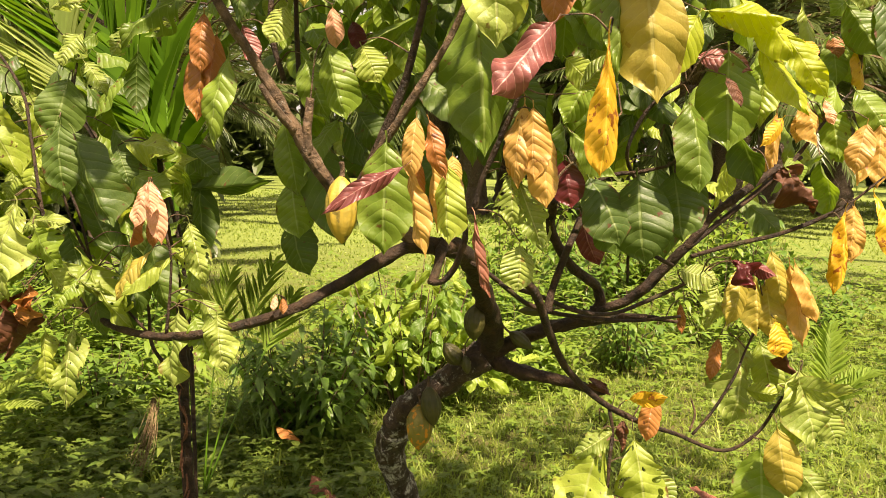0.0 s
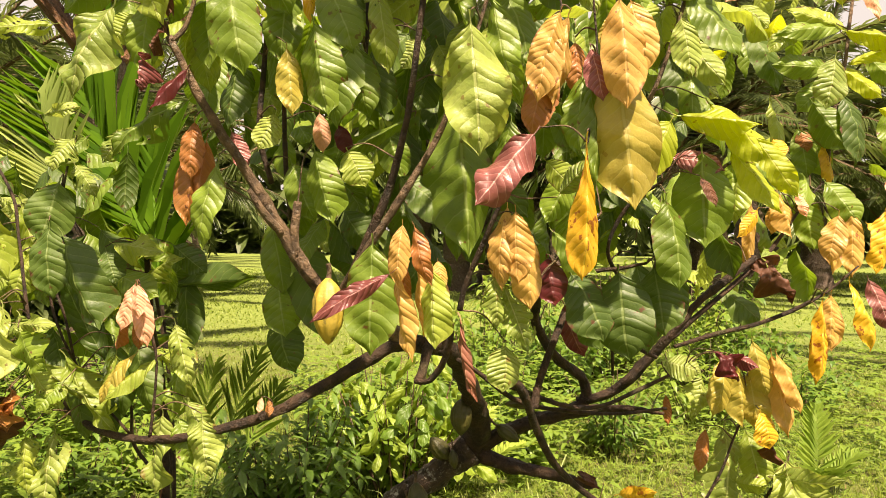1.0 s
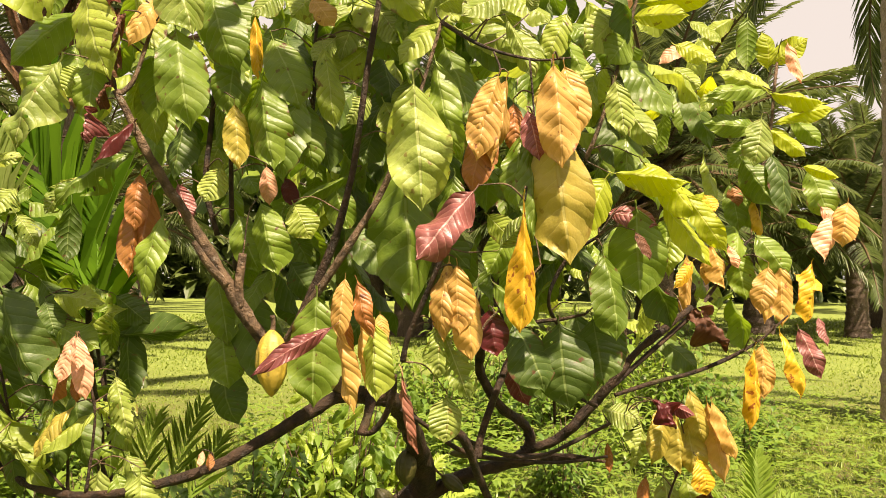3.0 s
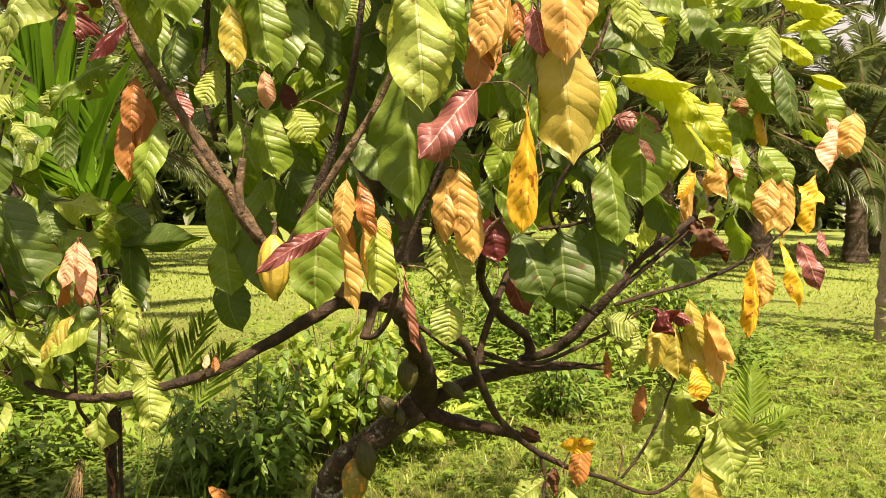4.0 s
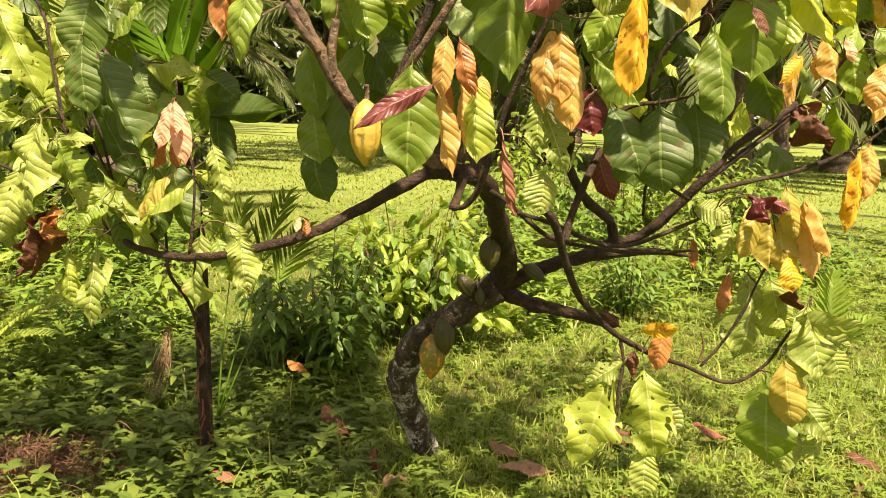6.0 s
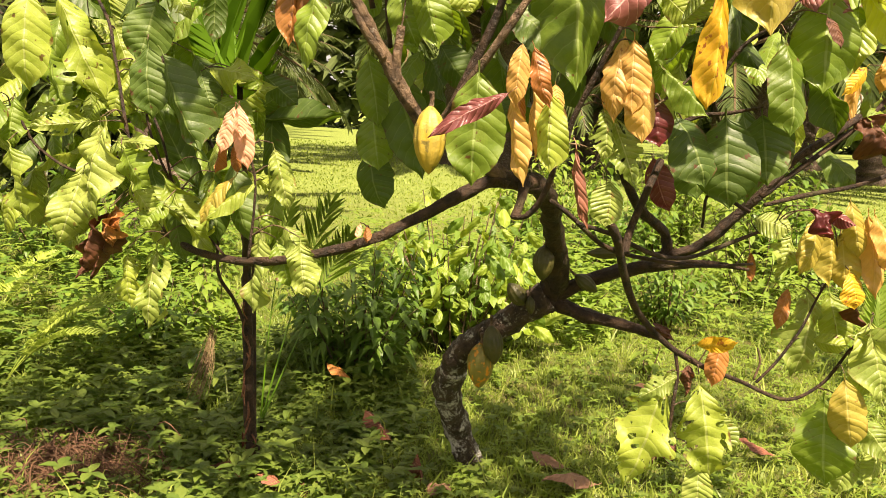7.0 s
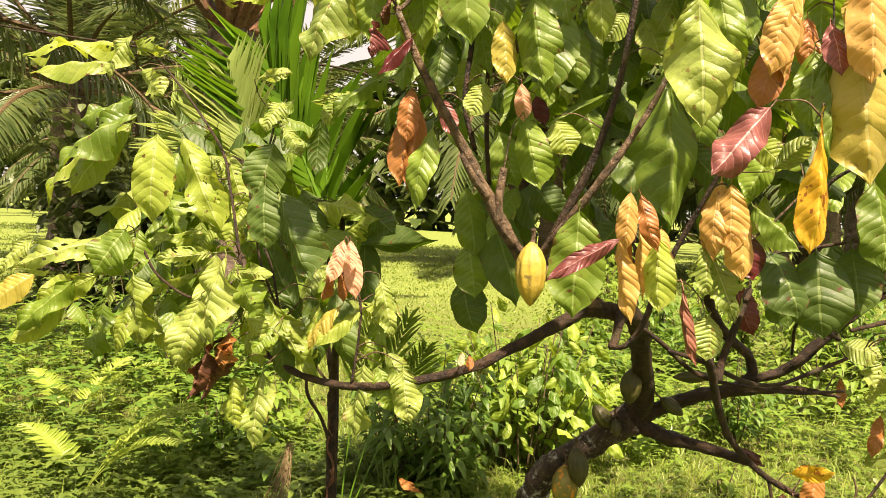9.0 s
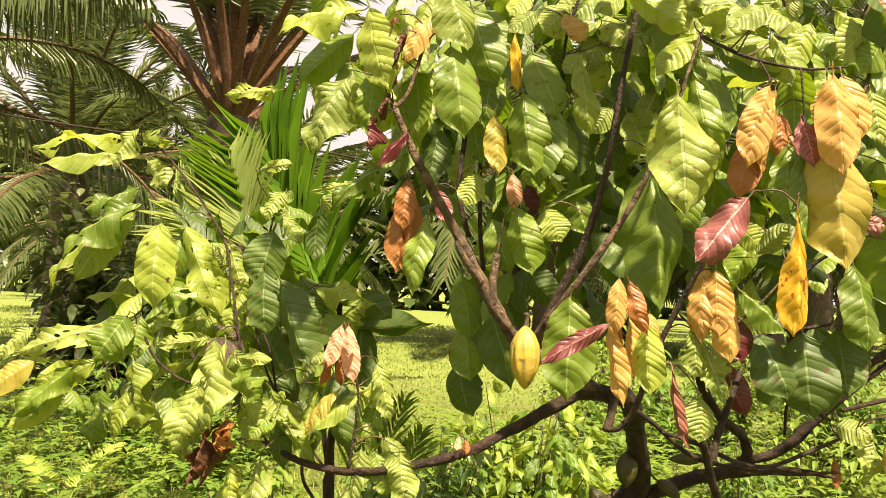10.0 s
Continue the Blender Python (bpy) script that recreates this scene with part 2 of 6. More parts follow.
def pod_material(name, a, b, blotch_colour, blotch):
    n = Nodes(name)
    geo = n.add("ShaderNodeNewGeometry")
    pos = geo.outputs["Position"]
    f = n.ramp(n.noise(pos, 22.0, 4.0), 0.35, 0.65)
    col = n.mix(f, a, b)
    sp = n.ramp(n.noise(pos, 42.0, 3.0), 0.66 - blotch, 0.70 - blotch)
    col = n.mix(sp, col, blotch_colour)
    warts = n.math("ADD", n.noise(pos, 110.0, 3.0), n.math("MULTIPLY", n.noise(pos, 400.0, 2.0), 0.3))
    return n.surface(col, 0.5, n.bump(warts, 0.5, 0.004), specular=0.4)


POD_YELLOW = pod_material("pod_yellow", (0.37, 0.25, 0.03), (0.28, 0.22, 0.045), (0.17, 0.13, 0.03), 0.06)
POD_GREEN = pod_material("pod_green", (0.030, 0.033, 0.007), (0.058, 0.052, 0.013), (0.10, 0.06, 0.03), 0.02)
POD_RIPE = pod_material("pod_ripening", (0.13, 0.12, 0.022), (0.19, 0.155, 0.033), (0.50, 0.20, 0.02), 0.11)


# ---- builders ----
def mesh_object(name, verts, faces, material, parent=None, label="", smooth=True, uvs=None):
    me = bpy.data.meshes.new(name)
    me.from_pydata(verts, [], faces)
    me.materials.append(material)
    if smooth:
        me.polygons.foreach_set("use_smooth", [True] * len(me.polygons))
    if uvs is not None:
        lay = me.uv_layers.new(name="UVMap")
        idx = np.empty(len(me.loops), dtype=np.int32)
        me.loops.foreach_get("vertex_index", idx)
        lay.data.foreach_set("uv", np.asarray(uvs, dtype=np.float32)[idx].ravel())
    me.update()
    ob = new(name, me)
    if parent:
        ob.parent = parent
    if label:
        ob["label"] = label
    return ob


def thing(name, at, label, category, group="", kind=""):
    e = new(name)
    e.empty_display_size = 0.1
    e.location = at
    return tagged(e, label, category, group, kind)


def under(ob, parent):
    """Parts are built in world metres; keep them there under a thing that stands at its base."""
    ob.parent = parent
    ob.matrix_parent_inverse = Matrix.Translation(parent.location).inverted()
    return ob


def spline(points, steps):
    """Catmull-Rom through rows of numbers."""
    p = np.array(points, dtype=float)
    p = np.vstack([2 * p[0] - p[1], p, 2 * p[-1] - p[-2]])
    out = []
    for i in range(1, len(p) - 2):
        for k in range(steps):
            t = k / steps
            a, b, c, d = p[i - 1], p[i], p[i + 1], p[i + 2]
            out.append(0.5 * (2 * b + (c - a) * t + (2 * a - 5 * b + 4 * c - d) * t * t + (3 * b - a - 3 * c + d) * t ** 3))
    out.append(p[-2])
    return np.array(out)


def tube(rows, sides=10, steps=8, knots=0.10, seed=0, caps=True):
    """Vertices and faces of a knobbly tapered limb through rows of x, y, z, radius."""
    c = spline(rows, steps)
    xyz, rad = c[:, :3], np.maximum(c[:, 3], 0.0008)
    tan = np.gradient(xyz, axis=0)
    tan /= np.linalg.norm(tan, axis=1)[:, None] + 1e-9
    ref = np.array([0.31, 0.87, 0.38])
    verts, faces = [], []
    for i in range(len(xyz)):
        s = np.cross(tan[i], ref)
        s /= np.linalg.norm(s)
        w = np.cross(tan[i], s)
        for k in range(sides):
            a = 2 * math.pi * k / sides
            q = xyz[i] * 9 + np.array([math.cos(a), math.sin(a), seed * 1.7]) * 0.9
            r = rad[i] * (1 + knots * 2 * noise.noise(Vector(q * 1.6)) + knots * noise.noise(Vector(q * 5)))
            verts.append(tuple(xyz[i] + (s * math.cos(a) + w * math.sin(a)) * r))
    n = len(xyz)
    for i in range(n - 1):
        for k in range(sides):
            k2 = (k + 1) % sides
            faces.append((i * sides + k, i * sides + k2, (i + 1) * sides + k2, (i + 1) * sides + k))
    if caps:
        faces.append(tuple(range(sides - 1, -1, -1)))
        faces.append(tuple((n - 1) * sides + k for k in range(sides)))
    return verts, faces


wood_points = {}
leaf_bases = {}


def limb(name, tree, material, *rows, sides=10, steps=8, knots=0.10, seed=0, label=""):
    v, f = tube(rows, sides, steps, knots, seed)
    wood_points.setdefault(tree.name, []).extend(spline(rows, 6)[:, :3])
    return under(mesh_object(name, v, f, material, label=label), tree)


OUTLINE = spline(((0, 0.05), (0.035, 0.2), (0.09, 0.42), (0.18, 0.68), (0.3, 0.88), (0.43, 0.98), (0.55, 1.0), (0.67, 0.95), (0.77, 0.81), (0.85, 0.58), (0.905, 0.32), (0.945, 0.14), (1.0, 0.0)), 6)


def soften_tears(verts, uvs, faces):
    """Rounds the stepped rim of torn leaves by averaging each open edge with its neighbours."""
    count = collections.Counter(frozenset((f[k], f[(k + 1) % 4])) for f in faces for k in range(4))
    near = collections.defaultdict(list)
    for e, c in count.items():
        if c == 1:
            a, b = tuple(e)
            near[a].append(b)
            near[b].append(a)
    v, u = np.array(verts), np.array(uvs)
    for _ in range(2):
        v2, u2 = v.copy(), u.copy()
        for i, js in near.items():
            v2[i] = 0.5 * v[i] + 0.5 * v[js].mean(axis=0)
            u2[i] = 0.5 * u[i] + 0.5 * u[js].mean(axis=0)
        v, u = v2, u2
    return [tuple(p) for p in v], [tuple(p) for p in u]


def leaf_mesh(name, seed, along=40, across=10, bend=0.12, fold=0.15, wave=0.07, twist=0.0, holes=0.0, stalk=0.1, roll=0.0, skew=1.0):
    """A unit leaf: 1 long on y, 1 wide on x, with a drip tip, a folded midrib, a wavy edge and a stalk. holes: how much is eaten."""
    rng = np.random.default_rng(seed)
    ph = rng.uniform(0, 6, 6)
    verts, uvs, faces = [], [], []
    for i in range(along + 1):
        u = i / along
        w = float(np.interp(u ** skew, OUTLINE[:, 0], OUTLINE[:, 1])) * 0.5
        sway = 0.05 * math.sin(2.6 * u + ph[0]) - 0.05 * math.sin(ph[0])
        for k in range(across + 1):
            v = 2 * k / across - 1
            jag = 1 + 0.012 * math.sin(15 * u + ph[1] + v) + 0.014 * math.cos(2 * math.pi * (u * 10 - 1.7)) + 0.06 * noise.noise(Vector((u * 7, v * 2, seed)))
            x = v * w * jag + sway * (1 - (2 * u - 1) ** 2) * 0.4
            z = bend * (4 * u * (1 - u)) * (0.75 + 0.5 * u) - fold * abs(v) * w
            if roll:
                q = roll * (0.6 + 0.5 * math.sin(4 * u + ph[1])) + 0.3 * math.sin(11 * u + ph[2])
                x = math.sin(v * q) * w / q + 0.1 * math.sin(6 * u + ph[3])
                z -= (1 - math.cos(v * q)) * w / q
            if roll:
                x += 0.10 * noise.noise(Vector((u * 7, v * 3, seed)))
                z += 0.09 * noise.noise(Vector((u * 8 + 5, v * 4, seed))) + 0.03 * noise.noise(Vector((u * 21, v * 9, seed)))
            z += wave * v * v * w * 2 * math.sin(9 * u + ph[3] + (1.5 if v > 0 else 0) + ph[4] * (v > 0)) + 0.012 * math.sin(23 * u + ph[5] + 3 * v)
            z += 0.002 * math.cos(2 * math.pi * (u * 10 - abs(v) ** 1.25 * 1.7)) * math.sin(math.pi * u) * (1 - v * v * 0.6) * min(1, abs(v) * 4)
            z += 0.012 * noise.noise(Vector((v * 1.3, u * 3.0, seed * 2.7)))
            z += twist * v * w * (u - 0.5) * 2
            verts.append((x, u, z))
            uvs.append((u, 0.5 + 0.5 * v))
    c = across + 1
    for i in range(along):
        for k in range(across):
            u, v = (i + 0.5) / along, 2 * (k + 0.5) / across - 1
            if holes:
                s_ = u * 10 - abs(v) ** 1.25 * 1.7
                h = 0.6 * noise.noise(Vector((u * 6 + seed * 3.1, v * 2.4, seed))) + 0.75 * noise.noise(Vector((s_ * 1.7, v * 3.2 + seed, 2.0)))
                if h > 0.72 - holes - 0.7 * v * v * holes and abs(v) > 0.1:
                    continue
            faces.append((i * c + k, i * c + k + 1, (i + 1) * c + k + 1, (i + 1) * c + k))
    if holes:
        verts, uvs = soften_tears(verts, uvs, faces)
    b = len(verts)
    for j, (y, r) in enumerate(((0.05, 0.010), (-0.5 * stalk, 0.009), (-stalk, 0.012))):
        for a in (0, 2.1, 4.2):
            verts.append((r * 2.0 * math.cos(a), y, r * math.sin(a) - 0.004 + (0.03 if j == 2 else 0)))
            uvs.append((0.02, 0.5))
    for j in range(2):
        for a in range(3):
            faces.append((b + 3 * j + a, b + 3 * j + (a + 1) % 3, b + 3 * j + 3 + (a + 1) % 3, b + 3 * j + 3 + a))
    ob = mesh_object(name, verts, faces, LEAF["g"], uvs=uvs)
    me = ob.data
    bpy.data.objects.remove(ob)
    return me


WHOLE = [leaf_mesh("leaf", i, 40, 12, holes=(0, 0.06, 0, 0.10, 0.03, 0.08)[i], bend=(0.05, 0.08, 0.11, 0.07, 0.15, 0.10)[i], fold=(0.15, 0.25, 0.1, 0.4, 0.2, 0.1)[i], wave=(0.04, 0.06, 0.03, 0.08, 0.05, 0.07)[i], twist=(0.08, -0.15, 0.1, 0.2, -0.1, 0)[i]) for i in range(6)]
LITE = [leaf_mesh("leaf", 80 + i, 18, 6, bend=0.06 + 0.02 * i, fold=0.12 + 0.05 * i, wave=0.04 + 0.01 * i, twist=0.1 * (i - 2)) for i in range(6)]
EATEN = [leaf_mesh("leaf", 20 + i, 50, 20, bend=(0.06, 0.14, 0.1, 0.18, 0.08)[i], fold=0.2, wave=0.18, holes=(0.15, 0.23, 0.30, 0.37, 0.45)[i]) for i in range(5)]
CURLED = [leaf_mesh("leaf", 40 + i, 30, 16, bend=(0.22, -0.15, 0.3)[i], fold=0.1, wave=(0.4, 0.3, 0.5)[i], twist=(0.8, -0.7, 0.5)[i], roll=(2.4, 1.8, 2.8)[i], holes=0.1) for i in range(3)]
STRAP = [leaf_mesh("leaf", 60, bend=0.08, fold=0.25, wave=0.03, skew=2.0)]
SHAPES = {"s": STRAP, "f": LITE, "w": WHOLE, "e": EATEN, "c": CURLED}
LEAF_LABEL = {"d": "dark green leaf", "g": "green leaf", "b": "bright yellow-green leaf", "l": "lime green leaf", "z": "vivid yellow-lime leaf", "x": "rust-red dry leaf", "q": "large olive-yellow leaf", "y": "yellow leaf with brown spots", "o": "young orange leaf", "t": "copper-brown young leaf", "p": "young salmon-pink leaf", "m": "mauve-red leaf", "k": "dull maroon leaf", "h": "bright green heart-shaped leaf", "j": "green heart-shaped leaf", "r": "dark red leaf", "n": "dead brown leaf"}
made_leaves = [0]


def leaf(tree, kind, base, tip, width, shape="w", turn=0.0, pick=None):
    """One leaf of a tree from its base to its tip, in metres; turn: degrees about its midrib."""
    made_leaves[0] += 1
    i = made_leaves[0]
    meshes = SHAPES[shape]
    me = meshes[(i if pick is None else pick) % len(meshes)]
    b, t = Vector(base), Vector(tip)
    axis = t - b
    length = axis.length
    axis.normalize()
    front = Vector((0, -1, 0.25)) - axis * axis.dot(Vector((0, -1, 0.25)))
    if front.length < 0.05:
        front = Vector((0, 0, 1)) - axis * axis.z
    front.normalize()
    side = axis.cross(front)
    m = Matrix((side, axis, front)).transposed().to_4x4()
    m = Matrix.Translation(b) @ m @ Matrix.Rotation(radians(turn), 4, "Y") @ Matrix.Diagonal((width, length, length, 1))
    ob = new("leaf", me)
    ob.material_slots[0].link = "OBJECT"
    ob.material_slots[0].material = LEAF[kind]
    ob.parent = tree
    ob.matrix_parent_inverse = Matrix.Translation(tree.location).inverted()
    ob.matrix_basis = m
    ob["label"] = LEAF_LABEL[kind]
    leaf_bases.setdefault(tree.name, []).append((b - axis * length * 0.1, axis))
    return ob


def petioles(tree, reach=0.2):
    """Thin stalks that join each leaf to the nearest wood of its tree, as one part."""
    wood = np.array(wood_points[tree.name])
    V, F_ = [], []
    for k, (b, axis) in enumerate(leaf_bases[tree.name]):
        d = np.linalg.norm(wood - np.array(b), axis=1) + 0.25 * np.maximum(0, wood[:, 2] - b.z)
        j = int(d.argmin())
        if d[j] > reach or d[j] < 0.01:
            continue
        w = Vector(wood[j])
        mid = (b + w) / 2 + Vector((0, 0, 0.05 * (b - w).length)) - axis * 0.15 * (b - w).length
        v, f = tube([(*w, 0.0028), (*mid, 0.0022), (*b, 0.0016)], 5, 5, 0.05, k, False)
        n0 = len(V)
        V += v
        F_ += [tuple(n0 + i for i in q) for q in f]
    under(tagged(mesh_object("brushwood", V, F_, TWIG, label="thin brown leaf stalks"), kind="stuff"), tree)


def pod(tree, base, tip, width, material, label, seed=0):
    """A ridged cocoa pod from its stalk to its point."""
    b, t = Vector(base), Vector(tip)
    axis = t - b
    length = axis.length
    rot = axis.to_track_quat("Z", "Y").to_matrix().to_4x4()
    verts, faces = [], []
    rings, sides = 22, 40
    prof_u = (0, 0.04, 0.12, 0.3, 0.5, 0.7, 0.84, 0.93, 0.98, 1)
    prof_r = (0.16, 0.34, 0.66, 0.96, 1, 0.86, 0.58, 0.32, 0.15, 0.02)
    for i in range(rings + 1):
        u = i / rings
        r = float(np.interp(u, prof_u, prof_r)) * width / 2
        for k in range(sides):
            a = 2 * math.pi * k / sides
            ridge = 0.07 * math.cos(10 * a) + 0.03 * math.cos(5 * a)
            rr = r * (1 + ridge * math.sin(math.pi * min(1, u * 1.05)) + 0.03 * noise.noise(Vector((math.cos(a) * 3, math.sin(a) * 3, u * 5 + seed))))
            verts.append((rr * math.cos(a), rr * math.sin(a), u * length))
    for i in range(rings):
        for k in range(sides):
            k2 = (k + 1) % sides
            faces.append((i * sides + k, i * sides + k2, (i + 1) * sides + k2, (i + 1) * sides + k))
    faces.append(tuple(range(sides - 1, -1, -1)))
    faces.append(tuple(rings * sides + k for k in range(sides)))
    ob = mesh_object("cocoa_pod", verts, faces, material, label=label)
    under(ob, tree)
    ob.matrix_basis = Matrix.Translation(b) @ rot
    sv, sf = tube([(0, 0, 0.01, width * 0.1), (0.004, 0, -0.015, width * 0.075), (0, 0.006, -0.04, width * 0.09)], 8, 4, 0.05)
    st = mesh_object("stalk", sv, sf, TWIG)
    st.parent = ob
    return ob


# ---- the cocoa tree ----
cocoa_tree = thing("cocoa_tree", (-0.123, 3.280, 0), "crooked cocoa tree with hanging pods and green to orange leaves", "tree")
limb("trunk", cocoa_tree, BARK_LOW,
     (-0.101, 3.300, -0.091, 0.0807),
     (-0.123, 3.280, 0.012, 0.0555),
     (-0.202, 3.240, 0.221, 0.0566),
     (-0.249, 3.120, 0.440, 0.0582),
     (-0.225, 3.060, 0.565, 0.0568), sides=14, steps=12, knots=0.16, seed=2)
limb("trunk", cocoa_tree, BARK_MID,
     (-0.254, 3.120, 0.430, 0.0593),
     (-0.229, 3.060, 0.560, 0.0589),
     (-0.174, 3.020, 0.667, 0.0559),
     (-0.028, 2.980, 0.794, 0.0528),
     (0.142, 2.980, 0.924, 0.0698), sides=14, steps=12, knots=0.16, seed=3)
limb("trunk", cocoa_tree, BARK,
     (0.063, 2.980, 0.864, 0.0487),
     (0.148, 2.980, 0.943, 0.0581),
     (0.164, 2.850, 1.086, 0.0415),
     (0.122, 2.650, 1.236, 0.0355),
     (0.091, 2.450, 1.359, 0.0314),
     (0.040, 2.300, 1.428, 0.0295),
     (-0.002, 2.250, 1.439, 0.0265), sides=14, steps=12, knots=0.16, seed=4)
limb("limb", cocoa_tree, BARK,
     (0.040, 2.300, 1.419, 0.0270),
     (-0.028, 2.250, 1.439, 0.0265),
     (-0.113, 2.240, 1.427, 0.0216),
     (-0.278, 2.200, 1.333, 0.0178),
     (-0.438, 2.150, 1.250, 0.0152),
     (-0.608, 2.150, 1.194, 0.0142),
     (-0.816, 2.200, 1.149, 0.0133),
     (-1.019, 2.300, 1.148, 0.0114),
     (-1.207, 2.440, 1.181, 0.0080), sides=12, steps=10, knots=0.18, seed=5)
limb("limb", cocoa_tree, BARK,
     (0.176, 2.980, 0.932, 0.0323),
     (0.309, 2.950, 1.009, 0.0286),
     (0.503, 2.900, 1.083, 0.0234),
     (0.701, 2.800, 1.126, 0.0135),
     (0.825, 2.700, 1.132, 0.0058), sides=12, steps=10, knots=0.18, seed=6)
limb("limb", cocoa_tree, BARK,
     (0.154, 2.980, 0.907, 0.0356),
     (0.293, 2.950, 0.861, 0.0273),
     (0.451, 2.920, 0.839, 0.0207),
     (0.585, 2.900, 0.809, 0.0158),
     (0.615, 2.880, 0.821, 0.0125), sides=12, steps=10, knots=0.18, seed=7)
limb("limb", cocoa_tree, BARK,
     (0.461, 2.920, 1.073, 0.0204),
     (0.575, 2.950, 1.114, 0.0221),
     (0.574, 2.950, 1.206, 0.0189),
     (0.452, 2.850, 1.311, 0.0182),
     (0.376, 2.800, 1.446, 0.0177),
     (0.371, 2.700, 1.554, 0.0128), sides=12, steps=10, knots=0.18, seed=8)
limb("limb", cocoa_tree, BARK,
     (0.553, 2.950, 1.114, 0.0190),
     (0.674, 2.950, 1.152, 0.0173),
     (0.742, 2.920, 1.209, 0.0202),
     (0.819, 2.900, 1.299, 0.0200),
     (0.896, 2.850, 1.404, 0.0180),
     (0.982, 2.850, 1.513, 0.0149),
     (1.100, 2.850, 1.611, 0.0133),
     (1.217, 2.900, 1.688, 0.0105), sides=12, steps=10, knots=0.18, seed=9)
limb("branch", cocoa_tree, BARK,
     (0.887, 2.850, 1.382, 0.0103),
     (1.025, 2.850, 1.504, 0.0102),
     (1.180, 2.900, 1.623, 0.0090),
     (1.318, 2.950, 1.723, 0.0065), seed=10)
limb("branch", cocoa_tree, BARK,
     (0.242, 2.250, 1.347, 0.0135),
     (0.292, 2.300, 1.285, 0.0138),
     (0.349, 2.420, 1.135, 0.0135),
     (0.420, 2.520, 0.997, 0.0118),
     (0.537, 2.600, 0.872, 0.0110),
     (0.694, 2.650, 0.777, 0.0100),
     (0.835, 2.700, 0.720, 0.0076),
     (1.008, 2.700, 0.662, 0.0064),
     (1.128, 2.700, 0.733, 0.0063),
     (1.201, 2.680, 0.877, 0.0050), seed=11)
limb("branch", cocoa_tree, BARK,
     (0.444, 2.500, 1.507, 0.0124),
     (0.396, 2.420, 1.418, 0.0121),
     (0.348, 2.380, 1.293, 0.0120),
     (0.332, 2.360, 1.222, 0.0131), seed=12)
limb("branch", cocoa_tree, BARK,
     (0.179, 2.400, 1.303, 0.0066),
     (0.300, 2.400, 1.270, 0.0077),
     (0.445, 2.500, 1.201, 0.0081),
     (0.579, 2.600, 1.177, 0.0072),
     (0.737, 2.700, 1.217, 0.0074),
     (0.909, 2.750, 1.288, 0.0050), seed=13)
limb("branch", cocoa_tree, BARK,
     (0.039, 2.350, 1.405, 0.0086),
     (0.151, 2.400, 1.330, 0.0077),
     (0.291, 2.500, 1.215, 0.0081),
     (0.453, 2.550, 1.172, 0.0071),
     (0.640, 2.600, 1.153, 0.0060),
     (0.820, 2.650, 1.162, 0.0049), seed=14)
limb("branch", cocoa_tree, BARK,
     (0.900, 2.850, 1.350, 0.0077),
     (1.072, 2.900, 1.394, 0.0091),
     (1.220, 2.900, 1.431, 0.0078),
     (1.364, 2.900, 1.489, 0.0078),
     (1.485, 2.900, 1.557, 0.0052),
     (1.601, 2.900, 1.656, 0.0038), seed=15)
limb("twig", cocoa_tree, BARK,
     (0.898, 2.700, 0.718, 0.0053),
     (0.971, 2.720, 0.802, 0.0053),
     (1.038, 2.720, 0.925, 0.0052),
     (1.085, 2.720, 1.056, 0.0039),
     (1.130, 2.700, 1.167, 0.0038), seed=16)
limb("twig", cocoa_tree, BARK,
     (0.583, 2.620, 0.830, 0.0064),
     (0.598, 2.620, 0.745, 0.0064),
     (0.587, 2.600, 0.644, 0.0064),
     (0.586, 2.600, 0.524, 0.0051), seed=17)
limb("twig", cocoa_tree, TWIG,
     (0.887, 2.700, 0.728, 0.0039),
     (0.903, 2.700, 0.795, 0.0039),
     (0.888, 2.700, 0.849, 0.0026), seed=18)
limb("twig", cocoa_tree, TWIG,
     (1.193, 2.680, 0.855, 0.0052),
     (1.246, 2.680, 0.943, 0.0051),
     (1.260, 2.680, 1.007, 0.0038), seed=19)
limb("stub", cocoa_tree, BARK,
     (0.006, 2.250, 1.440, 0.0206),
     (0.000, 2.200, 1.410, 0.0152),
     (-0.009, 2.180, 1.370, 0.0126),
     (-0.021, 2.160, 1.338, 0.0137), seed=20)
limb("branch", cocoa_tree, BARK,
     (-0.029, 2.160, 1.343, 0.0080),
     (0.010, 2.140, 1.347, 0.0079),
     (0.048, 2.120, 1.395, 0.0088),
     (0.072, 2.100, 1.463, 0.0087),
     (0.077, 2.080, 1.520, 0.0076), seed=21)
limb("branch", cocoa_tree, BARK,
     (0.100, 2.020, 1.564, 0.0087),
     (0.114, 2.000, 1.630, 0.0076),
     (0.150, 1.970, 1.719, 0.0075),
     (0.189, 1.930, 1.814, 0.0065),
     (0.226, 1.900, 1.906, 0.0055),
     (0.260, 1.880, 1.988, 0.0045),
     (0.332, 1.860, 2.093, 0.0036), seed=22)
limb("limb", cocoa_tree, TWIG,
     (-0.039, 2.250, 1.431, 0.0274),
     (-0.165, 2.250, 1.513, 0.0239),
     (-0.273, 2.220, 1.567, 0.0225),
     (-0.327, 2.180, 1.630, 0.0210),
     (-0.386, 2.160, 1.720, 0.0185),
     (-0.441, 2.140, 1.826, 0.0184),
     (-0.527, 2.100, 1.979, 0.0146),
     (-0.615, 2.060, 2.128, 0.0121),
     (-0.694, 2.020, 2.303, 0.0096), sides=12, steps=10, knots=0.18, seed=23)
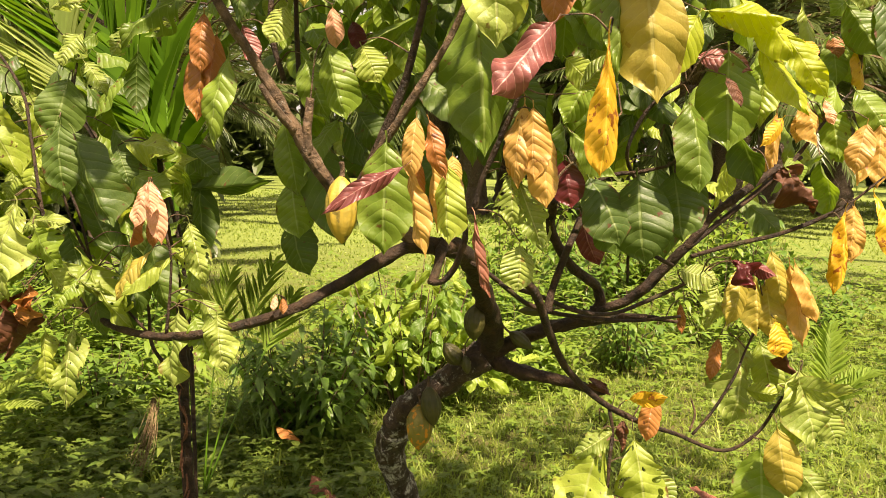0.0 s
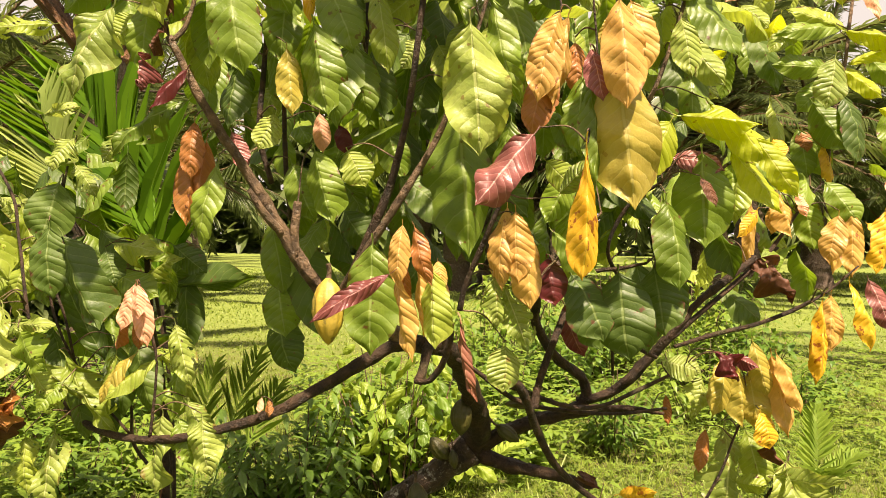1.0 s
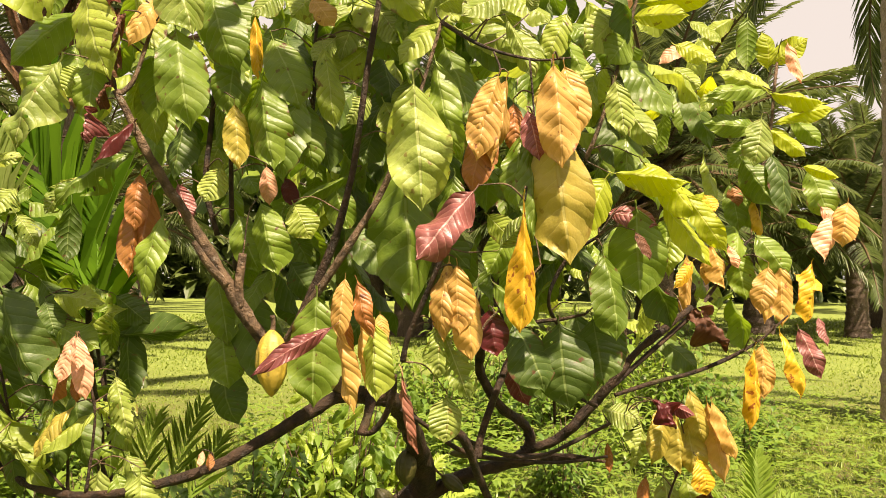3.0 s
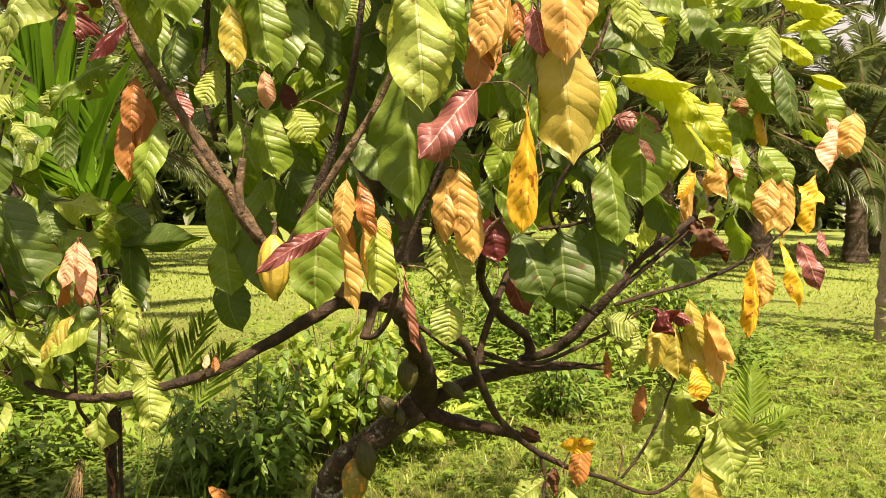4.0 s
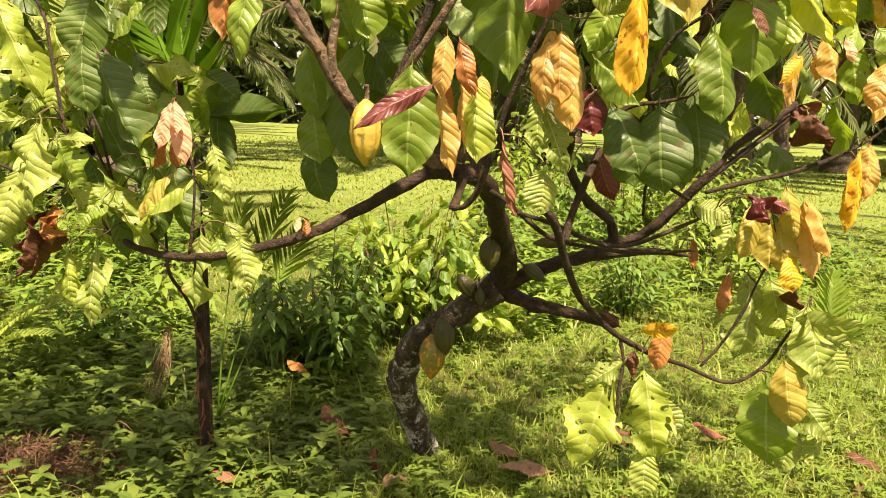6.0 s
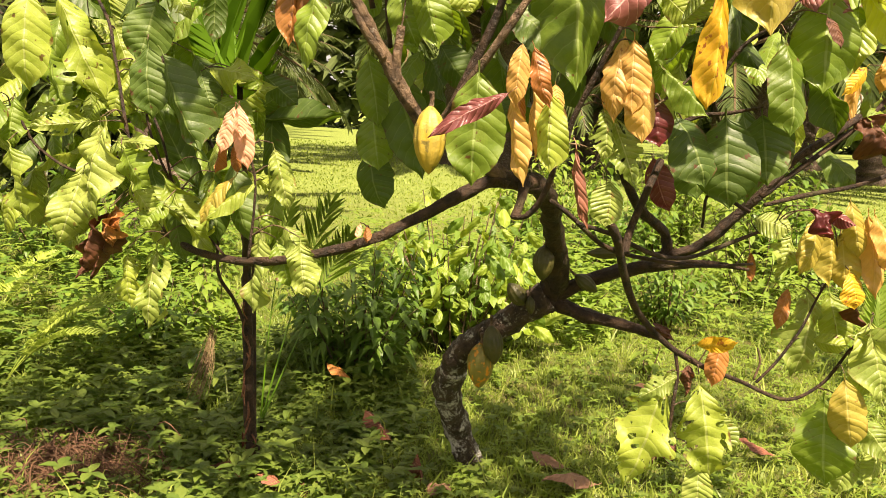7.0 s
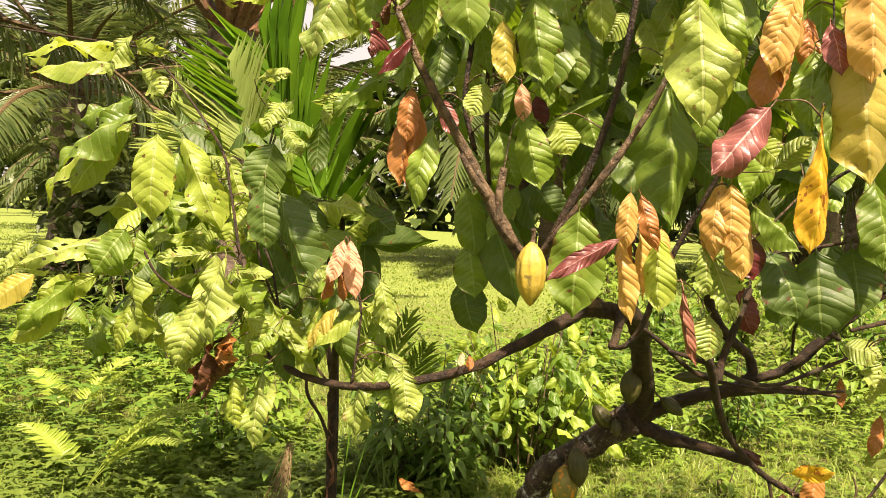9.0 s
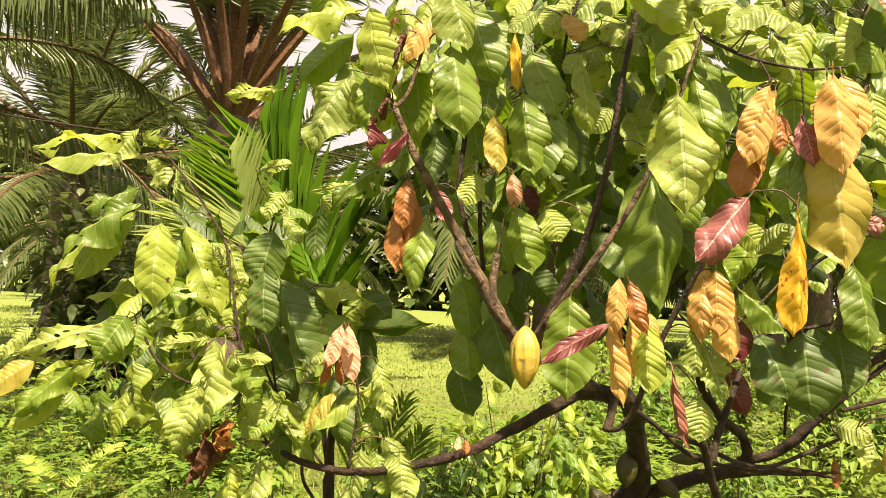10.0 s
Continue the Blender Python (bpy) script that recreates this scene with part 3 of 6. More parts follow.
limb("stub", cocoa_tree, TWIG,
     (-0.378, 2.160, 1.702, 0.0145),
     (-0.380, 2.150, 1.772, 0.0132),
     (-0.369, 2.150, 1.861, 0.0106), seed=24)
limb("stub", cocoa_tree, TWIG,
     (-0.414, 2.140, 1.771, 0.0131),
     (-0.451, 2.100, 1.821, 0.0117),
     (-0.493, 2.080, 1.891, 0.0077), seed=25)
limb("branch", cocoa_tree, TWIG,
     (-0.256, 2.200, 1.583, 0.0138),
     (-0.214, 2.150, 1.649, 0.0135),
     (-0.158, 2.100, 1.729, 0.0122),
     (-0.065, 2.050, 1.866, 0.0109),
     (0.028, 2.050, 2.018, 0.0089),
     (0.085, 2.020, 2.147, 0.0078),
     (0.142, 2.000, 2.307, 0.0058),
     (0.200, 2.000, 2.504, 0.0049), seed=26)
limb("branch", cocoa_tree, BARK,
     (-0.231, 2.200, 1.620, 0.0149),
     (-0.182, 2.180, 1.728, 0.0137),
     (-0.110, 2.150, 1.887, 0.0125),
     (-0.068, 2.120, 2.024, 0.0103),
     (-0.040, 2.100, 2.159, 0.0092),
     (-0.011, 2.080, 2.378, 0.0091),
     (0.036, 2.050, 2.659, 0.0080), seed=27)
limb("branch", cocoa_tree, TWIG,
     (-0.685, 2.020, 2.289, 0.0072),
     (-0.650, 2.030, 2.336, 0.0062),
     (-0.617, 2.040, 2.452, 0.0052),
     (-0.583, 2.050, 2.570, 0.0042), seed=28)
limb("branch", cocoa_tree, BARK,
     (-0.423, 2.300, 1.811, 0.0079),
     (-0.439, 2.300, 1.960, 0.0079),
     (-0.446, 2.300, 2.150, 0.0068),
     (-0.443, 2.300, 2.341, 0.0057), seed=29)
limb("branch", cocoa_tree, BARK,
     (-0.470, 2.250, 1.918, 0.0088),
     (-0.509, 2.250, 2.066, 0.0089),
     (-0.497, 2.250, 2.234, 0.0078),
     (-0.487, 2.250, 2.366, 0.0067), seed=30)
limb("branch", cocoa_tree, BARK,
     (-0.196, 2.250, 2.201, 0.0055),
     (-0.183, 2.250, 2.368, 0.0055),
     (-0.180, 2.250, 2.554, 0.0055),
     (-0.131, 2.250, 2.741, 0.0044), seed=31)
limb("branch", cocoa_tree, TWIG,
     (0.665, 2.300, 2.170, 0.0075),
     (0.710, 2.300, 2.278, 0.0064),
     (0.756, 2.300, 2.422, 0.0064),
     (0.802, 2.300, 2.585, 0.0054),
     (0.842, 2.300, 2.732, 0.0043), seed=32)
limb("branch", cocoa_tree, BARK,
     (0.397, 2.400, 1.591, 0.0085),
     (0.509, 2.350, 1.652, 0.0072),
     (0.588, 2.320, 1.666, 0.0061),
     (0.666, 2.300, 1.684, 0.0040), seed=33)
limb("branch", cocoa_tree, BARK,
     (0.626, 2.500, 1.618, 0.0066),
     (0.566, 2.400, 1.725, 0.0063),
     (0.619, 2.350, 1.861, 0.0061),
     (0.711, 2.300, 1.932, 0.0050), seed=34)
limb("branch", cocoa_tree, BARK,
     (0.772, 2.600, 1.348, 0.0069),
     (0.626, 2.550, 1.409, 0.0057),
     (0.622, 2.600, 1.286, 0.0046), seed=35)
limb("branch", cocoa_tree, TWIG,
     (1.547, 3.050, 2.004, 0.0097),
     (1.562, 3.050, 2.214, 0.0084),
     (1.608, 3.050, 2.425, 0.0070),
     (1.642, 3.080, 2.622, 0.0071),
     (1.665, 3.100, 2.748, 0.0057), seed=36)
limb("branch", cocoa_tree, BARK,
     (1.261, 2.900, 1.698, 0.0088),
     (1.356, 2.950, 1.805, 0.0064),
     (1.453, 3.000, 1.914, 0.0051),
     (1.573, 3.050, 2.025, 0.0039), seed=37)
limb("branch", cocoa_tree, TWIG,
     (0.332, 2.200, 1.639, 0.0039),
     (0.355, 2.200, 1.672, 0.0039),
     (0.418, 2.200, 1.729, 0.0039),
     (0.509, 2.200, 1.834, 0.0029), seed=38)
limb("branch", cocoa_tree, BARK,
     (0.197, 2.000, 2.501, 0.0049),
     (0.306, 1.920, 2.413, 0.0046),
     (0.422, 1.820, 2.349, 0.0035),
     (0.514, 1.770, 2.340, 0.0025), seed=47)
limb("twig", cocoa_tree, BARK,
     (0.419, 1.820, 2.349, 0.0027),
     (0.430, 1.820, 2.176, 0.0027),
     (0.402, 1.770, 1.985, 0.0017), seed=48)
limb("twig", cocoa_tree, BARK,
     (0.333, 1.880, 2.385, 0.0028),
     (0.344, 1.840, 2.336, 0.0028),
     (0.342, 1.820, 2.308, 0.0027), seed=49)

pod(cocoa_tree, (-0.273, 2.100, 1.643), (-0.269, 2.090, 1.455), 0.090, POD_YELLOW, "ripe yellow ridged cocoa pod", 0)
pod(cocoa_tree, (-0.111, 2.920, 0.727), (-0.111, 2.910, 0.538), 0.101, POD_RIPE, "green cocoa pod with an orange blotch", 1)
pod(cocoa_tree, (-0.075, 2.900, 0.807), (-0.053, 2.890, 0.648), 0.077, POD_GREEN, "dull green cocoa pod", 2)
pod(cocoa_tree, (0.104, 2.720, 1.172), (0.100, 2.710, 1.040), 0.075, POD_GREEN, "green cocoa pod on the trunk", 3)
pod(cocoa_tree, (0.052, 2.900, 0.900), (-0.018, 2.890, 0.985), 0.068, POD_GREEN, "small olive cocoa pod", 4)
pod(cocoa_tree, (0.237, 2.880, 1.037), (0.323, 2.870, 0.978), 0.053, POD_GREEN, "small olive cocoa pod", 5)
pod(cocoa_tree, (0.401, 2.800, 1.151), (0.261, 2.790, 1.139), 0.043, POD_GREEN, "brown-green cocoa pod under a limb", 6)
pod(cocoa_tree, (0.067, 2.880, 0.940), (0.078, 2.870, 0.869), 0.036, POD_GREEN, "tiny cocoa pod", 7)

leaf(cocoa_tree, "b", (-0.812, 2.050, 2.602), (-1.060, 2.001, 2.508), 0.120, "e", 17)
leaf(cocoa_tree, "b", (-0.773, 2.000, 2.588), (-0.695, 1.979, 2.322), 0.143, "w", 23)
leaf(cocoa_tree, "g", (-0.849, 2.100, 2.544), (-1.005, 2.062, 2.378), 0.112, "w", -22)
leaf(cocoa_tree, "l", (-0.816, 1.950, 2.360), (-0.912, 1.927, 2.119), 0.135, "e", 5, 1)
leaf(cocoa_tree, "g", (-0.759, 2.050, 2.420), (-0.766, 2.029, 2.195), 0.096, "w", -10)
leaf(cocoa_tree, "b", (-0.814, 2.100, 2.380), (-0.879, 2.083, 2.303), 0.099, "w", -19)
leaf(cocoa_tree, "g", (-0.868, 2.150, 2.468), (-0.834, 2.123, 2.295), 0.121, "w", -23)
leaf(cocoa_tree, "k", (-0.693, 2.000, 2.561), (-0.704, 1.990, 2.471), 0.034, "c", 5)
leaf(cocoa_tree, "n", (-0.665, 1.980, 2.502), (-0.686, 1.952, 2.391), 0.038, "c", -27)
leaf(cocoa_tree, "n", (-0.696, 2.000, 2.448), (-0.679, 1.979, 2.348), 0.037, "c", -12)
leaf(cocoa_tree, "n", (-0.700, 2.000, 2.328), (-0.724, 1.989, 2.239), 0.029, "c", -11)
leaf(cocoa_tree, "k", (-0.730, 1.980, 2.245), (-0.742, 1.955, 2.142), 0.044, "c", 26)
leaf(cocoa_tree, "r", (-0.639, 2.000, 2.208), (-0.724, 1.958, 2.092), 0.041, "w", 1)
leaf(cocoa_tree, "o", (-0.583, 2.050, 2.582), (-0.662, 2.010, 2.422), 0.067, "w", -7)
leaf(cocoa_tree, "l", (-0.534, 1.950, 2.643), (-0.460, 1.924, 2.429), 0.129, "w", -26)
leaf(cocoa_tree, "g", (-0.513, 1.950, 2.454), (-0.460, 1.924, 2.173), 0.140, "w", -13)
leaf(cocoa_tree, "p", (-0.653, 2.100, 2.652), (-0.698, 2.020, 2.586), 0.037, "w", -1)
leaf(cocoa_tree, "g", (-0.695, 2.150, 2.148), (-0.905, 2.134, 1.983), 0.087, "e", 5)
leaf(cocoa_tree, "l", (-0.885, 2.150, 2.062), (-0.931, 2.129, 1.967), 0.062, "e", -23)
leaf(cocoa_tree, "t", (-0.652, 2.100, 2.081), (-0.659, 2.084, 1.917), 0.070, "w", -2)
leaf(cocoa_tree, "t", (-0.665, 2.120, 2.009), (-0.678, 2.099, 1.786), 0.078, "w", -27)
leaf(cocoa_tree, "t", (-0.635, 2.150, 2.031), (-0.655, 2.122, 1.779), 0.080, "w", -12)
leaf(cocoa_tree, "g", (-0.581, 2.080, 1.963), (-0.615, 2.057, 1.719), 0.092, "w", 18)
leaf(cocoa_tree, "m", (-0.577, 2.200, 2.067), (-0.526, 2.175, 1.950), 0.057, "w", 5)
leaf(cocoa_tree, "y", (-0.335, 2.100, 2.541), (-0.320, 2.080, 2.350), 0.038, "w", -16)
leaf(cocoa_tree, "g", (-0.284, 2.100, 2.479), (-0.200, 2.086, 2.266), 0.124, "w", -13)
leaf(cocoa_tree, "g", (-0.304, 2.050, 2.343), (-0.261, 2.034, 2.090), 0.133, "w", 12)
leaf(cocoa_tree, "g", (-0.191, 2.150, 2.298), (-0.159, 2.142, 2.094), 0.097, "w", 12)
leaf(cocoa_tree, "b", (-0.138, 2.100, 2.453), (-0.102, 2.092, 2.211), 0.080, "w", -13)
leaf(cocoa_tree, "q", (-0.390, 2.100, 2.285), (-0.370, 2.082, 2.095), 0.077, "w", -19)
leaf(cocoa_tree, "p", (-0.336, 2.300, 2.136), (-0.324, 2.294, 2.015), 0.055, "w", -1)
leaf(cocoa_tree, "r", (-0.293, 2.400, 2.114), (-0.258, 2.365, 2.013), 0.054, "w", -5)
leaf(cocoa_tree, "g", (-0.311, 2.100, 2.002), (-0.257, 2.093, 1.797), 0.110, "w", 12)
leaf(cocoa_tree, "g", (-0.398, 2.200, 1.974), (-0.325, 2.190, 1.802), 0.104, "w", -1)
leaf(cocoa_tree, "b", (-0.225, 2.150, 2.006), (-0.171, 2.139, 1.902), 0.099, "w", -10)
leaf(cocoa_tree, "l", (-0.435, 2.150, 2.111), (-0.479, 2.129, 2.006), 0.085, "w", -2)
leaf(cocoa_tree, "g", (-0.058, 2.200, 2.101), (-0.260, 2.173, 1.986), 0.040, "w", -4)
leaf(cocoa_tree, "d", (-0.078, 2.200, 1.935), (0.086, 2.180, 1.791), 0.125, "w", -16)
leaf(cocoa_tree, "g", (0.086, 2.150, 2.152), (0.124, 2.126, 1.699), 0.200, "w", -13)
leaf(cocoa_tree, "l", (0.125, 1.900, 2.301), (0.147, 1.880, 1.963), 0.172, "e", 0, 0)
leaf(cocoa_tree, "g", (0.183, 2.000, 2.393), (0.259, 1.983, 2.103), 0.094, "w", 26)
leaf(cocoa_tree, "g", (0.211, 2.050, 2.446), (0.291, 2.019, 2.207), 0.129, "w", -19)
leaf(cocoa_tree, "b", (-0.010, 2.000, 2.639), (0.159, 1.944, 2.488), 0.084, "w", 20)
leaf(cocoa_tree, "b", (0.206, 2.050, 2.521), (0.081, 2.029, 2.389), 0.101, "w", 24)
leaf(cocoa_tree, "b", (0.191, 2.000, 2.545), (0.272, 1.914, 2.553), 0.056, "w", -1)
leaf(cocoa_tree, "d", (0.268, 2.100, 2.495), (0.458, 2.009, 2.400), 0.140, "w", 4)
leaf(cocoa_tree, "l", (0.431, 2.100, 2.520), (0.471, 2.068, 2.368), 0.066, "w", 15)
leaf(cocoa_tree, "b", (0.130, 2.200, 2.718), (0.389, 2.135, 2.549), 0.115, "w", 19)
leaf(cocoa_tree, "o", (0.337, 1.800, 2.299), (0.275, 1.788, 2.141), 0.074, "w", -10)
leaf(cocoa_tree, "o", (0.319, 1.820, 2.278), (0.283, 1.791, 2.083), 0.085, "w", 6)
leaf(cocoa_tree, "o", (0.362, 1.840, 2.298), (0.323, 1.823, 2.072), 0.080, "w", -28)
leaf(cocoa_tree, "t", (0.324, 1.860, 2.183), (0.276, 1.850, 2.008), 0.089, "w", 15)
leaf(cocoa_tree, "t", (0.385, 1.880, 2.248), (0.392, 1.871, 2.111), 0.059, "w", -2)
leaf(cocoa_tree, "m", (0.409, 1.780, 2.207), (0.434, 1.754, 2.080), 0.062, "w", -4)
leaf(cocoa_tree, "o", (0.463, 1.720, 2.306), (0.479, 1.700, 2.053), 0.106, "w", 5)
leaf(cocoa_tree, "o", (0.497, 1.760, 2.313), (0.528, 1.733, 2.138), 0.086, "w", 8)
leaf(cocoa_tree, "q", (0.466, 1.760, 2.164), (0.507, 1.740, 1.825), 0.172, "w", 6)
leaf(cocoa_tree, "q", (0.460, 1.760, 2.285), (0.438, 1.745, 2.186), 0.056, "w", -14)
leaf(cocoa_tree, "g", (0.399, 1.850, 2.159), (0.391, 1.828, 1.954), 0.088, "w", 16)
leaf(cocoa_tree, "g", (0.408, 1.800, 2.149), (0.420, 1.770, 1.874), 0.058, "w", -26)
leaf(cocoa_tree, "y", (0.396, 1.755, 1.978), (0.386, 1.740, 1.662), 0.078, "s", -6)
leaf(cocoa_tree, "m", (0.271, 1.720, 1.999), (0.135, 1.660, 1.832), 0.100, "e", 8, 0)
leaf(cocoa_tree, "l", (0.365, 2.000, 1.878), (0.439, 1.949, 1.962), 0.063, "w", -6)
leaf(cocoa_tree, "o", (-0.033, 1.740, 1.789), (-0.042, 1.720, 1.645), 0.052, "w", 1)
leaf(cocoa_tree, "t", (-0.006, 1.760, 1.784), (0.038, 1.725, 1.648), 0.049, "w", 23)
leaf(cocoa_tree, "o", (-0.052, 1.780, 1.685), (-0.010, 1.773, 1.463), 0.059, "w", 40)
leaf(cocoa_tree, "o", (0.006, 1.800, 1.723), (0.016, 1.788, 1.522), 0.050, "w", 40)
leaf(cocoa_tree, "o", (0.049, 1.780, 1.704), (0.057, 1.762, 1.632), 0.038, "w", -23)
leaf(cocoa_tree, "b", (0.039, 1.740, 1.681), (0.046, 1.716, 1.502), 0.080, "w", 19)
leaf(cocoa_tree, "t", (-0.033, 1.800, 1.693), (-0.028, 1.791, 1.577), 0.033, "w", -7)
leaf(cocoa_tree, "k", (-0.057, 1.680, 1.678), (-0.228, 1.620, 1.571), 0.043, "w", 0)
leaf(cocoa_tree, "g", (-0.142, 2.060, 1.739), (-0.146, 2.049, 1.431), 0.163, "w", 5)
leaf(cocoa_tree, "g", (-0.510, 2.400, 1.801), (-0.466, 2.389, 1.570), 0.111, "w", -11)
leaf(cocoa_tree, "d", (-0.454, 2.450, 1.774), (-0.322, 2.433, 1.410), 0.163, "w", -13)
leaf(cocoa_tree, "g", (-0.489, 2.400, 1.617), (-0.460, 2.382, 1.435), 0.123, "w", -9)
leaf(cocoa_tree, "d", (-0.520, 2.550, 1.486), (-0.457, 2.527, 1.295), 0.140, "w", 19)
leaf(cocoa_tree, "o", (0.223, 1.970, 1.840), (0.211, 1.945, 1.622), 0.077, "w", 28)
leaf(cocoa_tree, "o", (0.244, 1.940, 1.827), (0.250, 1.921, 1.641), 0.087, "w", 17)
leaf(cocoa_tree, "o", (0.258, 1.950, 1.794), (0.282, 1.927, 1.574), 0.091, "w", -13)
leaf(cocoa_tree, "o", (0.207, 2.000, 1.785), (0.195, 1.992, 1.634), 0.052, "w", -17)
leaf(cocoa_tree, "r", (0.356, 2.220, 1.698), (0.379, 2.207, 1.559), 0.099, "w", 3)
leaf(cocoa_tree, "k", (0.501, 2.950, 1.494), (0.578, 2.925, 1.296), 0.108, "w", 25)
leaf(cocoa_tree, "l", (0.187, 1.980, 1.658), (0.193, 1.964, 1.520), 0.069, "e", -18)
leaf(cocoa_tree, "l", (0.215, 2.000, 1.638), (0.282, 1.968, 1.458), 0.089, "e", 8)
leaf(cocoa_tree, "l", (0.222, 2.000, 1.470), (0.214, 1.977, 1.350), 0.107, "w", -27)
leaf(cocoa_tree, "x", (0.104, 1.750, 1.567), (0.144, 1.735, 1.377), 0.032, "w", 40)
leaf(cocoa_tree, "g", (0.370, 2.200, 1.776), (0.504, 2.178, 1.647), 0.081, "w", -22)
leaf(cocoa_tree, "d", (0.439, 2.300, 1.646), (0.532, 2.263, 1.445), 0.159, "w", -18)
leaf(cocoa_tree, "d", (0.582, 2.300, 1.653), (0.615, 2.286, 1.386), 0.186, "w", 14)
leaf(cocoa_tree, "d", (0.700, 2.350, 1.665), (0.733, 2.333, 1.456), 0.146, "w", 12)
leaf(cocoa_tree, "g", (0.711, 2.250, 1.868), (0.742, 2.220, 1.606), 0.133, "w", -15)
leaf(cocoa_tree, "b", (0.349, 2.200, 1.983), (0.437, 2.152, 1.888), 0.081, "w", 22)
leaf(cocoa_tree, "g", (0.442, 2.300, 1.967), (0.352, 2.269, 1.802), 0.094, "w", -5)
leaf(cocoa_tree, "d", (-0.063, 2.300, 2.381), (-0.169, 2.274, 2.225), 0.097, "w", -2)
leaf(cocoa_tree, "b", (0.029, 2.300, 2.345), (0.101, 2.274, 2.192), 0.113, "w", 2)
leaf(cocoa_tree, "b", (-0.030, 2.300, 2.513), (-0.138, 2.285, 2.415), 0.104, "w", -21)
leaf(cocoa_tree, "l", (-0.274, 2.200, 2.649), (-0.359, 2.159, 2.562), 0.079, "w", 6)
leaf(cocoa_tree, "g", (-0.456, 2.200, 2.651), (-0.357, 2.177, 2.476), 0.112, "w", 1)
leaf(cocoa_tree, "b", (-0.413, 2.200, 2.483), (-0.441, 2.189, 2.278), 0.114, "w", 13)
leaf(cocoa_tree, "b", (-0.624, 2.250, 2.479), (-0.637, 2.229, 2.209), 0.105, "w", 21)
leaf(cocoa_tree, "l", (-0.180, 2.400, 2.683), (-0.026, 2.376, 2.576), 0.104, "w", 10)
leaf(cocoa_tree, "g", (0.031, 2.400, 2.642), (-0.005, 2.374, 2.497), 0.114, "w", -28)
leaf(cocoa_tree, "b", (0.134, 2.300, 2.439), (0.064, 2.282, 2.285), 0.098, "w", 12)
leaf(cocoa_tree, "d", (0.163, 2.300, 1.978), (0.303, 2.281, 1.819), 0.100, "w", 17)
leaf(cocoa_tree, "d", (0.000, 2.400, 1.715), (-0.109, 2.367, 1.561), 0.110, "w", -25)
leaf(cocoa_tree, "g", (-0.476, 2.150, 2.641), (-0.385, 2.143, 2.384), 0.142, "w", 11)
leaf(cocoa_tree, "g", (-0.410, 2.200, 2.511), (-0.427, 2.185, 2.257), 0.115, "w", -14)
leaf(cocoa_tree, "g", (-0.484, 2.300, 2.378), (-0.438, 2.275, 2.159), 0.104, "w", 26)
leaf(cocoa_tree, "b", (-0.706, 2.200, 2.667), (-0.637, 2.168, 2.415), 0.092, "w", 13)
leaf(cocoa_tree, "b", (-0.717, 2.300, 2.413), (-0.671, 2.287, 2.195), 0.095, "w", -12)
leaf(cocoa_tree, "d", (-0.158, 2.200, 2.314), (-0.124, 2.184, 2.106), 0.098, "w", 4)
leaf(cocoa_tree, "g", (-0.202, 2.100, 2.308), (-0.244, 2.082, 2.060), 0.131, "w", 24)
leaf(cocoa_tree, "l", (-0.041, 2.300, 2.653), (-0.107, 2.266, 2.462), 0.094, "w", -2)
leaf(cocoa_tree, "l", (0.016, 2.250, 2.618), (0.088, 2.219, 2.503), 0.093, "w", 8)
leaf(cocoa_tree, "l", (-0.118, 2.200, 2.513), (-0.182, 2.176, 2.437), 0.069, "w", -7)
leaf(cocoa_tree, "l", (-0.020, 2.300, 2.363), (-0.088, 2.282, 2.269), 0.078, "w", -8)
leaf(cocoa_tree, "d", (0.012, 2.400, 2.311), (-0.041, 2.376, 2.158), 0.101, "w", 16)
leaf(cocoa_tree, "d", (0.085, 2.400, 2.424), (-0.023, 2.373, 2.250), 0.143, "w", 25)
leaf(cocoa_tree, "o", (-0.188, 2.200, 2.635), (-0.115, 2.174, 2.540), 0.075, "w", -5)
leaf(cocoa_tree, "b", (0.044, 2.000, 2.629), (0.154, 1.969, 2.523), 0.092, "w", 27)
leaf(cocoa_tree, "b", (-0.010, 2.100, 2.651), (-0.101, 2.037, 2.578), 0.067, "w", 11)
leaf(cocoa_tree, "b", (-0.434, 2.150, 2.669), (-0.357, 2.138, 2.773), 0.097, "w", 16)
leaf(cocoa_tree, "l", (-0.166, 2.250, 2.686), (-0.254, 2.229, 2.585), 0.115, "w", -12)
leaf(cocoa_tree, "b", (-0.072, 2.300, 2.684), (0.019, 2.256, 2.537), 0.119, "w", -17)
leaf(cocoa_tree, "g", (0.092, 2.300, 2.683), (0.005, 2.287, 2.528), 0.113, "w", 1)
leaf(cocoa_tree, "l", (0.342, 2.300, 2.680), (0.455, 2.261, 2.574), 0.096, "w", 2)
leaf(cocoa_tree, "b", (0.399, 2.250, 2.679), (0.536, 2.193, 2.568), 0.119, "w", -24)
leaf(cocoa_tree, "g", (0.635, 2.400, 2.638), (0.721, 2.343, 2.526), 0.081, "w", -3)
leaf(cocoa_tree, "b", (0.670, 2.300, 2.677), (0.796, 2.276, 2.559), 0.095, "w", -9)
leaf(cocoa_tree, "g", (0.793, 2.400, 2.638), (0.739, 2.392, 2.485), 0.081, "w", -3)
leaf(cocoa_tree, "b", (0.632, 2.500, 2.554), (0.733, 2.470, 2.429), 0.102, "w", 5)
leaf(cocoa_tree, "l", (0.735, 2.200, 2.396), (0.762, 2.184, 2.221), 0.089, "w", 2)
leaf(cocoa_tree, "b", (0.499, 2.300, 2.679), (0.440, 2.282, 2.783), 0.081, "w", 12)
